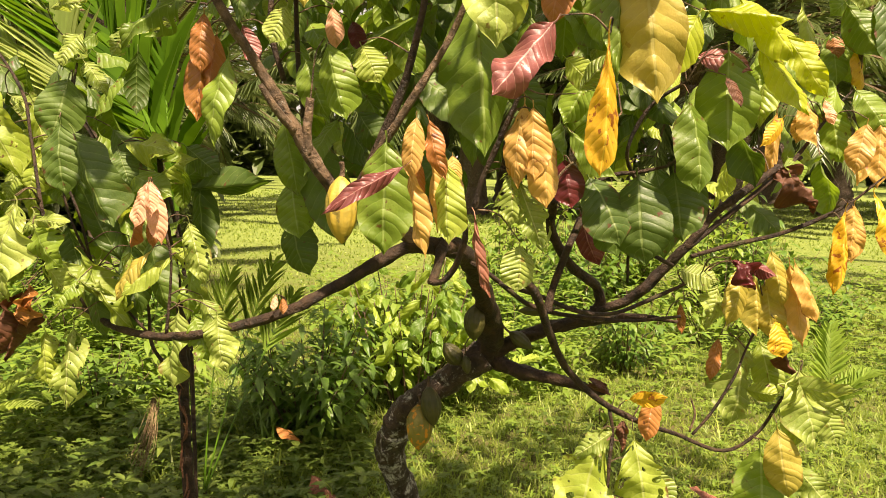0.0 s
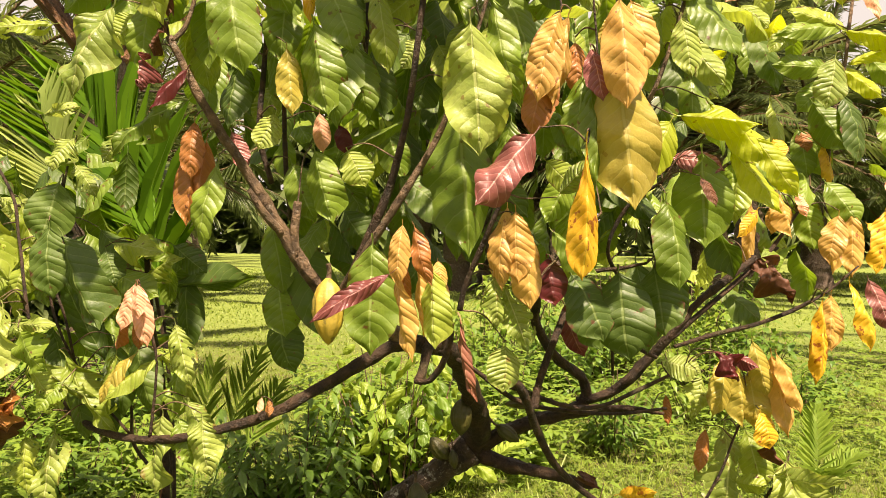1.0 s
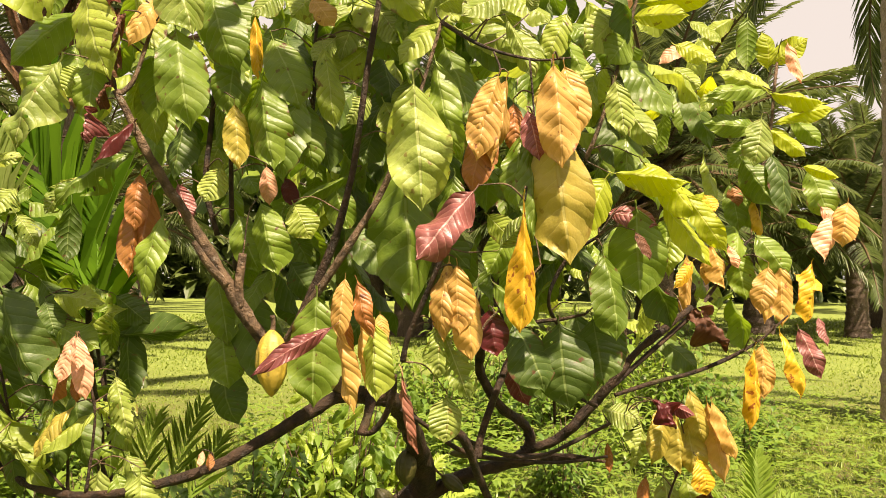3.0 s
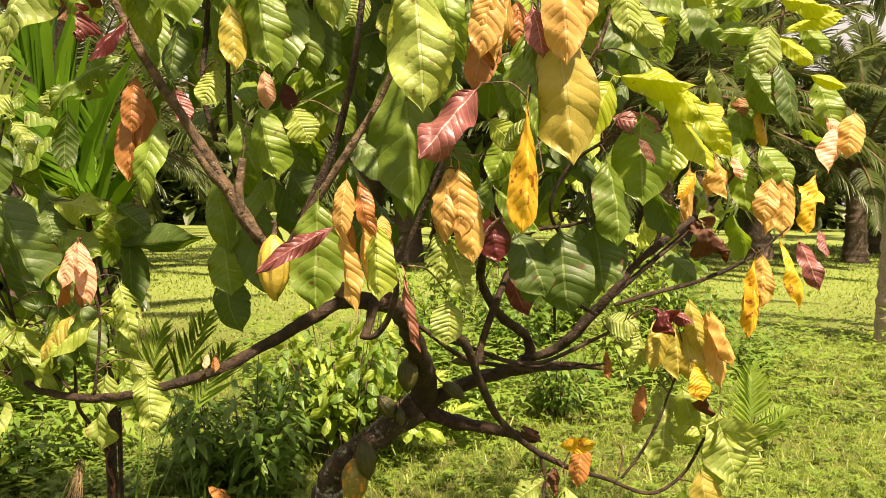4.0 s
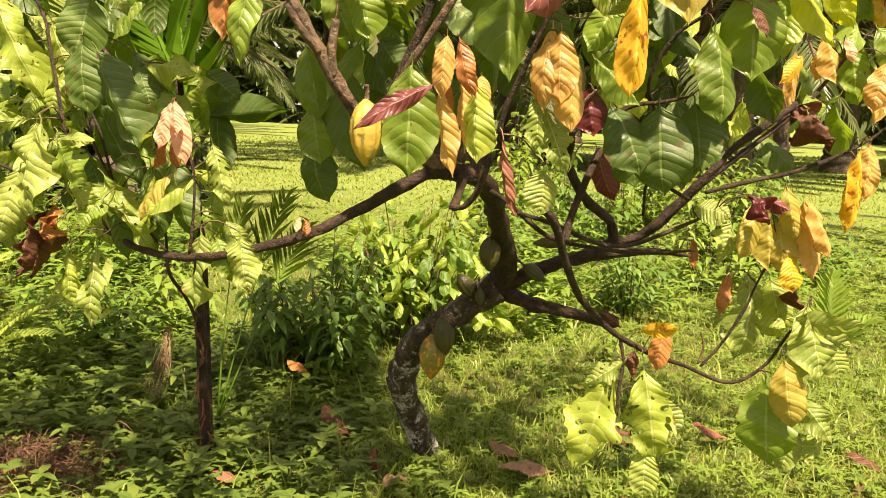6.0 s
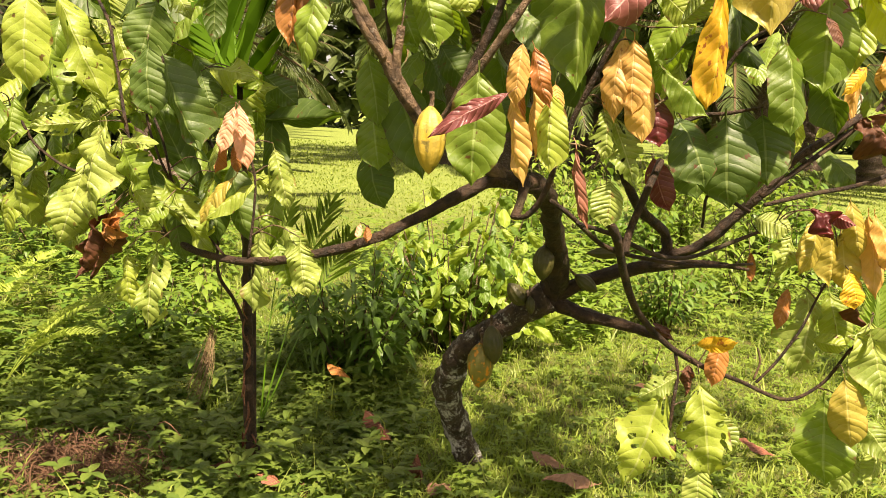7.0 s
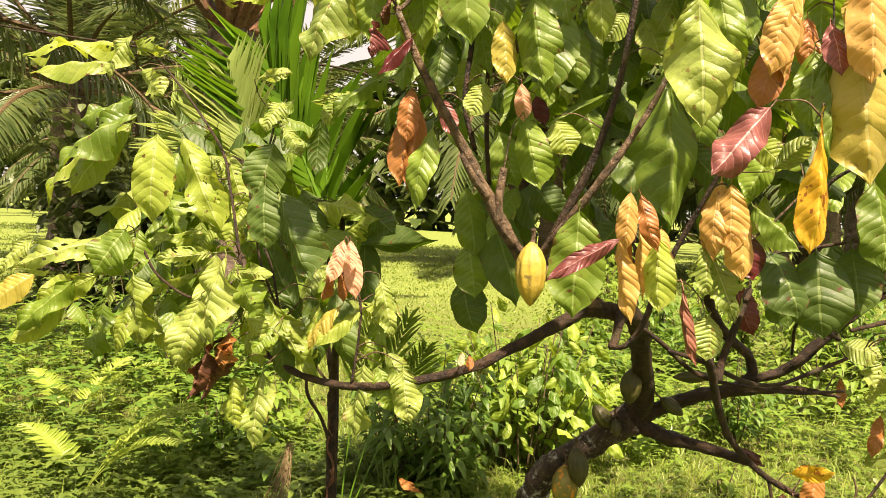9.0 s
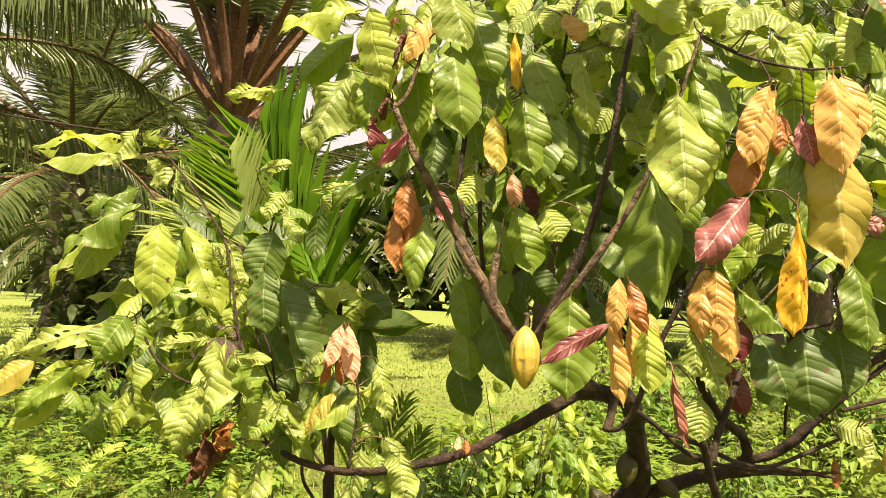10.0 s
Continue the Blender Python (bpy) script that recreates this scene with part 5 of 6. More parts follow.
leaf(sapling, "d", (-1.154, 2.250, 1.782), (-1.136, 2.234, 1.566), 0.130, "w", 1)
leaf(sapling, "d", (-1.085, 2.200, 1.755), (-0.960, 2.169, 1.482), 0.149, "w", 19)
leaf(sapling, "b", (-1.291, 2.400, 1.701), (-1.331, 2.364, 1.559), 0.099, "e", 11)
leaf(sapling, "l", (-1.153, 2.400, 2.071), (-1.208, 2.365, 1.960), 0.098, "e", 7)
leaf(sapling, "b", (-1.926, 2.700, 2.323), (-2.329, 2.642, 2.259), 0.099, "e", 50)
leaf(sapling, "b", (-1.946, 2.700, 2.245), (-2.290, 2.630, 2.188), 0.117, "w", 40)
leaf(sapling, "l", (-1.874, 2.650, 2.346), (-1.953, 2.637, 2.172), 0.093, "e", 9)
leaf(sapling, "l", (-1.796, 2.600, 2.207), (-1.682, 2.558, 2.102), 0.104, "e", 26)
leaf(sapling, "b", (-1.889, 2.700, 2.329), (-1.710, 2.654, 2.287), 0.073, "e", 40)
leaf(sapling, "b", (-1.163, 2.300, 2.414), (-1.327, 2.226, 2.378), 0.073, "e", -5)
leaf(sapling, "g", (-1.830, 2.600, 2.094), (-2.038, 2.577, 2.002), 0.104, "e", 30)
leaf(sapling, "g", (-1.786, 2.550, 2.032), (-2.060, 2.488, 1.800), 0.140, "e", 20)
leaf(sapling, "b", (-1.836, 2.600, 2.003), (-2.047, 2.548, 1.715), 0.127, "w", -8)
leaf(sapling, "b", (-1.886, 2.650, 1.962), (-2.199, 2.634, 1.664), 0.126, "e", 30)
leaf(sapling, "q", (-2.087, 2.400, 1.418), (-2.225, 2.355, 1.291), 0.101, "w", -7)
leaf(sapling, "g", (-1.927, 2.400, 1.405), (-2.124, 2.349, 1.216), 0.100, "e", -2)
leaf(sapling, "b", (-1.901, 2.500, 1.419), (-2.122, 2.461, 1.304), 0.116, "e", -27)
leaf(sapling, "b", (-1.965, 2.400, 1.300), (-2.165, 2.377, 1.168), 0.092, "w", -26)
leaf(sapling, "l", (-2.168, 2.500, 1.535), (-2.276, 2.468, 1.402), 0.087, "e", -1)
leaf(sapling, "b", (-1.504, 2.500, 1.608), (-1.712, 2.476, 1.536), 0.078, "e", 30)
leaf(sapling, "g", (-1.871, 2.500, 1.314), (-1.890, 2.480, 1.105), 0.104, "e", 7)
leaf(sapling, "b", (-1.813, 2.600, 1.305), (-1.862, 2.584, 1.108), 0.111, "w", 17)
leaf(sapling, "l", (-1.253, 2.400, 2.151), (-1.118, 2.376, 2.170), 0.047, "e", 25)
leaf(sapling, "b", (-1.386, 2.500, 1.866), (-1.302, 2.483, 1.680), 0.102, "e", -5)
leaf(sapling, "d", (-1.050, 2.400, 1.710), (-1.007, 2.379, 1.594), 0.086, "w", -21)
leaf(sapling, "b", (-1.021, 2.400, 1.732), (-0.833, 2.310, 1.700), 0.086, "e", -22)
leaf(sapling, "g", (-0.878, 2.500, 1.676), (-0.974, 2.450, 1.754), 0.079, "e", 19)
leaf(sapling, "g", (-1.016, 2.400, 1.632), (-0.860, 2.364, 1.562), 0.101, "w", -18)
leaf(sapling, "d", (-1.150, 2.600, 1.321), (-1.296, 2.589, 1.614), 0.103, "w", 6)
leaf(sapling, "b", (-0.973, 2.300, 1.389), (-1.016, 2.285, 1.182), 0.084, "e", 0)
leaf(sapling, "q", (-0.867, 2.200, 1.407), (-0.969, 2.186, 1.259), 0.066, "w", 28)
leaf(sapling, "b", (-1.131, 2.300, 1.380), (-0.950, 2.265, 1.153), 0.093, "e", 8)
leaf(sapling, "d", (-0.944, 2.400, 1.438), (-0.867, 2.386, 1.171), 0.113, "w", 11)
leaf(sapling, "l", (-0.745, 2.200, 1.496), (-0.691, 2.179, 1.314), 0.076, "e", -15)
leaf(sapling, "g", (-0.740, 2.250, 1.414), (-0.769, 2.221, 1.192), 0.076, "e", -2)
leaf(sapling, "l", (-0.786, 2.200, 1.222), (-0.802, 2.182, 0.991), 0.095, "e", 28)
leaf(sapling, "l", (-0.648, 2.150, 1.227), (-0.614, 2.126, 1.065), 0.098, "e", 0, 1)
leaf(sapling, "l", (-0.708, 2.200, 1.267), (-0.628, 2.160, 1.141), 0.082, "e", -5)
leaf(sapling, "g", (-0.735, 2.200, 1.215), (-0.691, 2.190, 1.080), 0.086, "e", -18)
leaf(sapling, "b", (-0.828, 2.250, 1.412), (-0.715, 2.225, 1.349), 0.062, "e", 3)
leaf(sapling, "b", (-0.799, 2.200, 1.393), (-0.942, 2.155, 1.278), 0.064, "w", 27)
leaf(sapling, "l", (-1.222, 2.300, 1.362), (-0.991, 2.265, 1.239), 0.064, "e", 6)
leaf(sapling, "l", (-1.341, 2.300, 1.538), (-1.373, 2.282, 1.289), 0.096, "e", -14)
leaf(sapling, "l", (-1.248, 2.250, 1.516), (-1.173, 2.226, 1.390), 0.111, "e", 21)
leaf(sapling, "g", (-1.088, 2.200, 1.318), (-1.141, 2.149, 1.240), 0.087, "e", 14)
leaf(sapling, "d", (-1.072, 2.400, 1.315), (-1.002, 2.378, 1.115), 0.074, "w", -4)
leaf(sapling, "l", (-1.139, 2.250, 1.158), (-1.156, 2.221, 0.904), 0.113, "e", 5, 4)
leaf(sapling, "b", (-1.260, 2.300, 1.125), (-1.239, 2.282, 0.946), 0.104, "e", 13)
leaf(sapling, "t", (-1.247, 2.200, 1.297), (-1.251, 2.182, 1.170), 0.056, "c", -22)
leaf(sapling, "n", (-1.282, 2.220, 1.196), (-1.335, 2.208, 1.055), 0.048, "c", -20)
leaf(sapling, "d", (-1.138, 2.400, 1.332), (-1.095, 2.373, 1.094), 0.089, "w", -2)
leaf(sapling, "d", (-1.045, 2.450, 1.403), (-1.003, 2.426, 1.161), 0.099, "w", -24)
leaf(sapling, "p", (-0.867, 2.200, 1.615), (-0.906, 2.187, 1.477), 0.059, "w", 5)
leaf(sapling, "p", (-0.825, 2.120, 1.619), (-0.815, 2.099, 1.519), 0.039, "w", 0)
leaf(sapling, "p", (-0.836, 2.160, 1.614), (-0.809, 2.148, 1.434), 0.061, "w", -5)
leaf(sapling, "t", (-0.916, 2.250, 1.531), (-0.943, 2.240, 1.411), 0.040, "w", 14)
leaf(sapling, "t", (-0.882, 2.250, 1.506), (-0.874, 2.243, 1.412), 0.035, "w", -21)
leaf(sapling, "d", (-1.191, 2.400, 1.860), (-1.257, 2.377, 1.751), 0.088, "w", -11)
leaf(sapling, "g", (-1.310, 2.500, 1.716), (-1.386, 2.485, 1.583), 0.125, "e", 13)
leaf(sapling, "b", (-1.445, 2.600, 1.775), (-1.524, 2.553, 1.637), 0.115, "w", -17)
leaf(sapling, "b", (-1.431, 2.500, 1.639), (-1.485, 2.484, 1.543), 0.099, "e", 22)
leaf(sapling, "d", (-1.114, 2.500, 1.775), (-0.994, 2.481, 1.646), 0.099, "w", -24)
leaf(sapling, "b", (-1.041, 2.500, 1.664), (-0.900, 2.443, 1.722), 0.069, "e", -10)
leaf(sapling, "b", (-0.965, 2.500, 1.590), (-0.815, 2.464, 1.686), 0.084, "e", -25)
leaf(sapling, "d", (-0.905, 2.600, 1.724), (-0.777, 2.570, 1.629), 0.095, "w", 8)
leaf(sapling, "l", (-1.520, 2.600, 1.890), (-1.361, 2.529, 1.830), 0.079, "e", -8)
leaf(sapling, "l", (-1.403, 2.600, 1.814), (-1.464, 2.507, 1.846), 0.069, "w", 25)
leaf(sapling, "g", (-1.160, 2.500, 2.087), (-1.248, 2.479, 1.993), 0.068, "e", -0)
leaf(sapling, "l", (-1.176, 2.450, 1.990), (-1.094, 2.430, 1.881), 0.080, "e", -23)
leaf(sapling, "l", (-0.913, 2.500, 2.125), (-1.086, 2.465, 2.082), 0.038, "e", -23)
leaf(sapling, "d", (-0.975, 2.900, 1.641), (-0.947, 2.888, 1.300), 0.113, "w", 10)
leaf(sapling, "d", (-1.041, 2.900, 1.573), (-0.658, 2.816, 1.606), 0.107, "w", 40)
leaf(sapling, "d", (-1.053, 2.900, 1.586), (-0.898, 2.828, 1.679), 0.079, "w", 25)
leaf(sapling, "l", (-1.316, 2.500, 1.584), (-1.458, 2.480, 1.639), 0.077, "w", -7)
leaf(sapling, "b", (-1.466, 2.500, 1.733), (-1.296, 2.435, 1.642), 0.086, "e", -28)


# ---- ground ----
def ground_z(x, y):
    return 0.05 * noise.noise(Vector((x * 0.5, y * 0.5, 3.0))) + 0.02 * noise.noise(Vector((x * 2.1, y * 2.1, 8.0)))


def build_ground():
    xs = np.concatenate([-np.geomspace(600, 7, 16), np.linspace(-6.5, 6.5, 66), np.geomspace(7, 600, 16)])
    ys = np.concatenate([-np.geomspace(600, 3, 10), np.linspace(-2.5, 12, 74), np.geomspace(12.6, 1500, 24)])
    verts = [(x, y, ground_z(x, y)) for y in ys for x in xs]
    c = len(xs)
    faces = [(j * c + i, j * c + i + 1, (j + 1) * c + i + 1, (j + 1) * c + i) for j in range(len(ys) - 1) for i in range(c - 1)]
    tagged(mesh_object("ground", verts, faces, GROUND), "mossy soil ground with grass growing over it", "ground", kind="structure")


build_ground()


def blades(name, count, spread, height, width, material, label, category, seed, lean=0.5):
    """Grass as stuff: bent tapering blades; spread(rng) gives a place."""
    rng = np.random.default_rng(seed)
    verts, faces = [], []
    for _ in range(count):
        x, y, s = spread(rng)
        z = ground_z(x, y) - 0.01
        h = rng.uniform(*height) * s
        w = rng.uniform(*width) * s
        a = rng.uniform(0, 2 * math.pi)
        la = rng.uniform(0, 2 * math.pi)
        l = h * rng.uniform(0.1, lean)
        dx, dy = math.cos(a) * w, math.sin(a) * w
        lx, ly = math.cos(la) * l, math.sin(la) * l
        b = len(verts)
        verts += [(x - dx, y - dy, z), (x + dx, y + dy, z), (x + dx * 0.8 + lx * 0.4, y + dy * 0.8 + ly * 0.4, z + h * 0.6), (x - dx * 0.8 + lx * 0.4, y - dy * 0.8 + ly * 0.4, z + h * 0.6), (x + lx, y + ly, z + h * (1 - 0.25 * l / h))]
        faces += [(b, b + 1, b + 2, b + 3), (b + 3, b + 2, b + 4)]
    return tagged(mesh_object(name, verts, faces, material), label, category, kind="stuff")


def near_field(rng):
    y = 2.3 + 7.5 * rng.random() ** 1.5 - 0.9 * rng.random() ** 3
    x = rng.uniform(-0.95 * y - 0.5, 0.95 * y + 0.5) * (1 + 0.35 * rng.random() ** 6) + rng.normal(0, 0.15)
    return x, y, 0.8 + 0.4 * rng.random()


def far_field(rng):
    y = 7.5 + 30 * rng.random() ** 1.7
    return rng.uniform(-0.85 * y, 0.85 * y), y, 1 + (y - 7.5) * 0.05


blades("grass", 128000, near_field, (0.03, 0.105), (0.0022, 0.0052), GRASS, "bright green tufted grass on the ground", "grass", 1, 1.6)
blades("tall_grass", 3500, near_field, (0.10, 0.26), (0.002, 0.0045), GRASS, "longer seeding grass blades in the sward", "grass", 3, 1.2)
blades("dry_straw", 1800, near_field, (0.02, 0.06), (0.0015, 0.003), GRASS_DRY, "dry straw lying in the grass", "straw", 4, 3.5)
def foot_field(rng):
    return rng.uniform(-5.5, 5.5), 2.6 - 6.0 * rng.random() ** 1.4, 0.8 + 0.4 * rng.random()


blades("short_grass", 30000, foot_field, (0.03, 0.09), (0.003, 0.006), GRASS, "short trodden grass on the path", "grass", 5, 1.6)
blades("far_grass", 60000, far_field, (0.02, 0.06), (0.006, 0.013), GRASS, "sunlit grass of the open field", "grass", 2, 1.3)


# ---- low plants ----
def small_leaf(verts, faces, at, way, length, width, up, rng, droop=0.25):
    """Adds one pointed, folded leaf of eight triangles to a mesh in progress."""
    d = Vector(way).normalized()
    s = d.cross(Vector(up)).normalized()
    n = s.cross(d)
    a = Vector(at)
    b = len(verts)
    for u, w in ((0.0, 0.05), (0.3, 0.46), (0.62, 0.40)):
        c = a + d * (length * u)
        c.z -= droop * length * u * u
        lift = n * (width * w * 0.25)
        side = s * (width * w)
        verts += [tuple(c - side + lift), tuple(c), tuple(c + side + lift)]
    verts.append((a.x + d.x * length, a.y + d.y * length, a.z + d.z * length - droop * length))
    for k in (b, b + 3):
        faces += [(k, k + 1, k + 4, k + 3), (k + 1, k + 2, k + 5, k + 4)]
    faces += [(b + 6, b + 7, b + 9), (b + 7, b + 8, b + 9)]


def herb(verts, faces, x, y, size, rng, leaf_len, leaf_w, tiers=3):
    """A low herb: a stem with tiers of paired leaves."""
    z0 = ground_z(x, y)
    lean = rng.normal(0, 0.18, 2)
    turn = rng.uniform(0, 6.3)
    for k in range(tiers):
        h = size * (k + 1) / tiers
        c = (x + lean[0] * h, y + lean[1] * h, z0 + h)
        for j in range(4 if k == tiers - 1 else 2):
            a = turn + k * 1.57 + j * (1.57 if k == tiers - 1 else 3.14) + rng.normal(0, 0.25)
            way = (math.cos(a), math.sin(a), rng.uniform(0.0, 0.6))
            small_leaf(verts, faces, c, way, leaf_len * rng.uniform(0.7, 1.25), leaf_w * rng.uniform(0.8, 1.2), (0, 0, 1), rng)


def herbs(name, count, place, size, leaf_len, leaf_w, material, label, seed, tiers=3):
    rng = np.random.default_rng(seed)
    verts, faces = [], []
    for _ in range(count):
        x, y = place(rng)
        herb(verts, faces, x, y, rng.uniform(*size), rng, leaf_len, leaf_w, tiers)
    return tagged(mesh_object(name, verts, faces, material, smooth=False), label, "weeds", kind="stuff")


def left_bed(rng):
    while True:
        y = rng.uniform(2.5, 5.0)
        x = rng.uniform(-0.85 * y - 0.4, -0.12 * y)
        if math.hypot(x + 1.86, (y - 2.9) * 1.3) > 0.12 + 0.3 * rng.random():
            return x, y


def wide_bed(rng):
    y = 2.6 + 5.5 * rng.random() ** 1.2
    return rng.uniform(-0.9 * y, 0.9 * y), y


def back_left(rng):
    x, y = rng.uniform(-6.5, -1.7), rng.uniform(4.0, 8.5)
    if y > 4.6 and -0.37 < x / y < -0.22:
        x -= 0.16 * y
    return x, y


def right_bed(rng):
    y = 2.6 + 4.5 * rng.random()
    return rng.uniform(-0.1 * y, 0.9 * y), y


def mid_bed(rng):
    y = rng.uniform(5.2, 8.5)
    return rng.uniform(-0.2 * y, 0.14 * y), y


def back_right(rng):
    return rng.uniform(0.2, 7.0), rng.uniform(5.5, 10.5)


herbs("broad_weeds", 240, left_bed, (0.06, 0.2), 0.085, 0.042, WEED, "broader leafy weeds standing above the low ones", 18, 4)
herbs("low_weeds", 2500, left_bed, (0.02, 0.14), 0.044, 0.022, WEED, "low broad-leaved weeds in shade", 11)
herbs("scattered_weeds", 900, wide_bed, (0.03, 0.10), 0.05, 0.028, WEED, "small weeds scattered through the grass", 12, 2)
herbs("tall_weeds", 290, back_left, (0.15, 0.85), 0.12, 0.045, SHRUB_LIGHT, "leafy thicket weeds in a light, sunlit green", 13, 5)
# the same thicket weeds again; the darker green puts shade into the colour
herbs("shade_weeds", 260, back_left, (0.15, 0.6), 0.11, 0.045, SHRUB, "leafy thicket weeds in a darker green that stands for shade", 15, 5)
herbs("mid_weeds", 420, mid_bed, (0.15, 0.65), 0.10, 0.042, SHRUB_LIGHT, "thin light green weeds standing in the grass", 17, 5)
herbs("small_herbs", 1500, right_bed, (0.03, 0.09), 0.045, 0.016, SHRUB_LIGHT, "low leafy herbs between the grass blades", 16, 2)
herbs("meadow_weeds", 560, back_right, (0.12, 0.5), 0.10, 0.045, SHRUB_LIGHT, "leafy weeds in the sunlit grass", 14, 4)


# ---- shrubs ----
def shrub(name, x, y, height, radius, stems, leaves, leaf_len, leaf_w, material, label, seed):
    """A shrub: thin arching stems, and joined small leaves in tiers along them."""
    rng = np.random.default_rng(seed)
    top = thing(name, (x, y, ground_z(x, y)), label, "shrub")
    verts, faces = [], []
    for i in range(stems):
        a = rng.uniform(0, 6.3)
        r = radius * math.sqrt(rng.uniform(0.02, 1.0))
        h = height * rng.uniform(0.6, 1.05) * (1 - 0.35 * (r / radius) ** 2)
        ends = (x + r * math.cos(a), y + r * math.sin(a), ground_z(x, y) + h)
        root = (x + 0.25 * r * math.cos(a), y + 0.25 * r * math.sin(a), ground_z(x, y) - 0.02)
        mid = tuple((p + q) / 2 + rng.normal(0, 0.02) for p, q in zip(root, ends))
        sv, sf = tube([(*root, 0.006), (*mid, 0.0045), (*ends, 0.002)], 5, 4, 0.05, i)
        under(mesh_object("stem", sv, sf, TWIG), top)
        for k in range(leaves):
            u = 0.2 + 0.8 * (k + rng.random()) / leaves
            c = [p + (q - p) * u + (m - (p + q) / 2) * 4 * u * (1 - u) for p, q, m in zip(root, ends, mid)]
            b = k * 2.4 + rng.uniform(-0.5, 0.5)
            out = (math.cos(b), math.sin(b), rng.uniform(-0.35, 0.35))
            stalk = leaf_len * 0.3
            c = [c[j] + out[j] * stalk for j in range(3)]
            small_leaf(verts, faces, c, out, leaf_len * rng.uniform(0.65, 1.2), leaf_w * rng.uniform(0.8, 1.2), (0, 0, 1), rng, 0.5)
    under(tagged(mesh_object("foliage", verts, faces, material, smooth=False), kind="stuff"), top)
    return top


shrub("shrub", -0.95, 4.5, 0.90, 0.56, 36, 24, 0.12, 0.045, SHRUB, "dense dark green shrub in the tree's shade", 21)
shrub("shrub", -2.35, 4.7, 0.55, 0.40, 14, 20, 0.09, 0.045, SHRUB, "leafy green shrub beside the fern", 22)
shrub("shrub", -2.05, 5.1, 0.62, 0.30, 9, 16, 0.13, 0.055, SHRUB_LIGHT, "upright light green shrub with long leaves", 23)
shrub("shrub", 0.55, 5.9, 0.55, 0.5, 14, 18, 0.10, 0.05, SHRUB_LIGHT, "light green shrub in the sun", 24)
shrub("shrub", 1.35, 6.3, 0.75, 0.6, 18, 20, 0.11, 0.05, SHRUB, "broad green shrub with a dark underside", 25)
shrub("shrub", 2.3, 7.2, 0.8, 0.6, 16, 18, 0.12, 0.055, SHRUB_LIGHT, "sunlit light green shrub", 26)
shrub("shrub", 3.6, 8.0, 0.7, 0.6, 14, 18, 0.12, 0.055, SHRUB, "green shrub at the field's edge", 27)
shrub("shrub", -3.2, 6.0, 0.9, 0.6, 16, 18, 0.12, 0.055, SHRUB_LIGHT, "sunlit shrub in the weeds", 28)
shrub("shrub", -4.3, 6.8, 1.1, 0.7, 18, 18, 0.13, 0.06, SHRUB, "tall green shrub near the palm", 29)
shrub("shrub", 0.9, 4.75, 0.34, 0.12, 3, 7, 0.11, 0.05, SHRUB_LIGHT, "small light green seedling in the grass", 30)
shrub("shrub", -4.0, 8.6, 1.0, 0.8, 16, 18, 0.14, 0.06, SHRUB, "green shrub below the oil palm", 31)
shrub("shrub", 0.3, 8.4, 0.9, 0.9, 18, 18, 0.13, 0.06, SHRUB, "green shrub behind the cocoa tree", 32)
shrub("shrub", 1.6, 9.6, 1.1, 0.9, 18, 18, 0.14, 0.06, SHRUB, "tall green shrub behind the cocoa tree", 33)

shrub("shrub", -0.55, 6.2, 0.8, 0.6, 18, 18, 0.12, 0.05, SHRUB, "green shrub in light shade", 34)
shrub("shrub", 0.45, 6.9, 0.7, 0.5, 14, 18, 0.12, 0.05, SHRUB, "green shrub at the edge of the shade", 35)
shrub("shrub", -3.1, 6.9, 0.7, 0.5, 14, 18, 0.12, 0.05, SHRUB, "green shrub beside the grassy gap", 36)

# tall sunlit growth that closes the view behind the cocoa tree
for i, (sx, sy, sh) in enumerate(((0.35, 9.2, 1.35), (1.15, 8.6, 1.3), (1.9, 9.4, 1.55), (2.75, 9.0, 1.4), (3.4, 10.2, 1.6), (2.3, 11.0, 1.8), (0.8, 11.2, 1.8), (3.3, 8.6, 1.0))):
    shrub("shrub", sx, sy, sh, 0.62, 20, 20, 0.15, 0.07, SHRUB_LIGHT if i % 3 != 1 else SHRUB, "tall leafy bush at the back of the grass", 90 + i)

# the heart-leaved bush behind the trunk: each of its broad leaves can be told apart
bush = thing("bush", (-0.34, 5.0, 0), "bright bush with drooping heart-shaped leaves", "shrub")
rng = np.random.default_rng(5)
for i in range(17):
    a, r = rng.uniform(0, 6.3), rng.uniform(0.05, 0.48)
    hx, hy, hz = -0.34 + r * math.cos(a), 5.0 + 0.7 * r * math.sin(a), rng.uniform(0.62, 1.12)
    limb("stem", bush, TWIG, (-0.34 + 0.1 * math.cos(a), 5.0 + 0.1 * math.sin(a), -0.02, 0.007), (-0.34 + 0.7 * r * math.cos(a), 5.0 + 0.5 * r * math.sin(a), hz * 0.6, 0.005), (hx, hy, hz, 0.003), sides=6, steps=5, seed=60 + i)
    for k in range(12):
        b = k * 2.4 + rng.uniform(-0.4, 0.4)
        z = hz * (0.42 + 0.055 * k)
        o = (math.cos(b), math.sin(b) * 0.8)
        base = (hx + 0.05 * o[0] + rng.normal(0, 0.03), hy + 0.05 * o[1], z)
        size = rng.uniform(0.13, 0.22)
        leaf(bush, ("h", "h", "h", "j", "j")[int(rng.integers(5))], base, (base[0] + o[0] * size * 0.65, base[1] + o[1] * size * 0.5, z - size * rng.uniform(0.3, 0.85)), size * 0.38, "f", rng.uniform(-70, 70))
shrub("shrub", -0.36, 5.25, 0.95, 0.5, 20, 18, 0.14, 0.07, SHRUB_LIGHT, "broad-leaved light green shrub behind the trunk", 37)


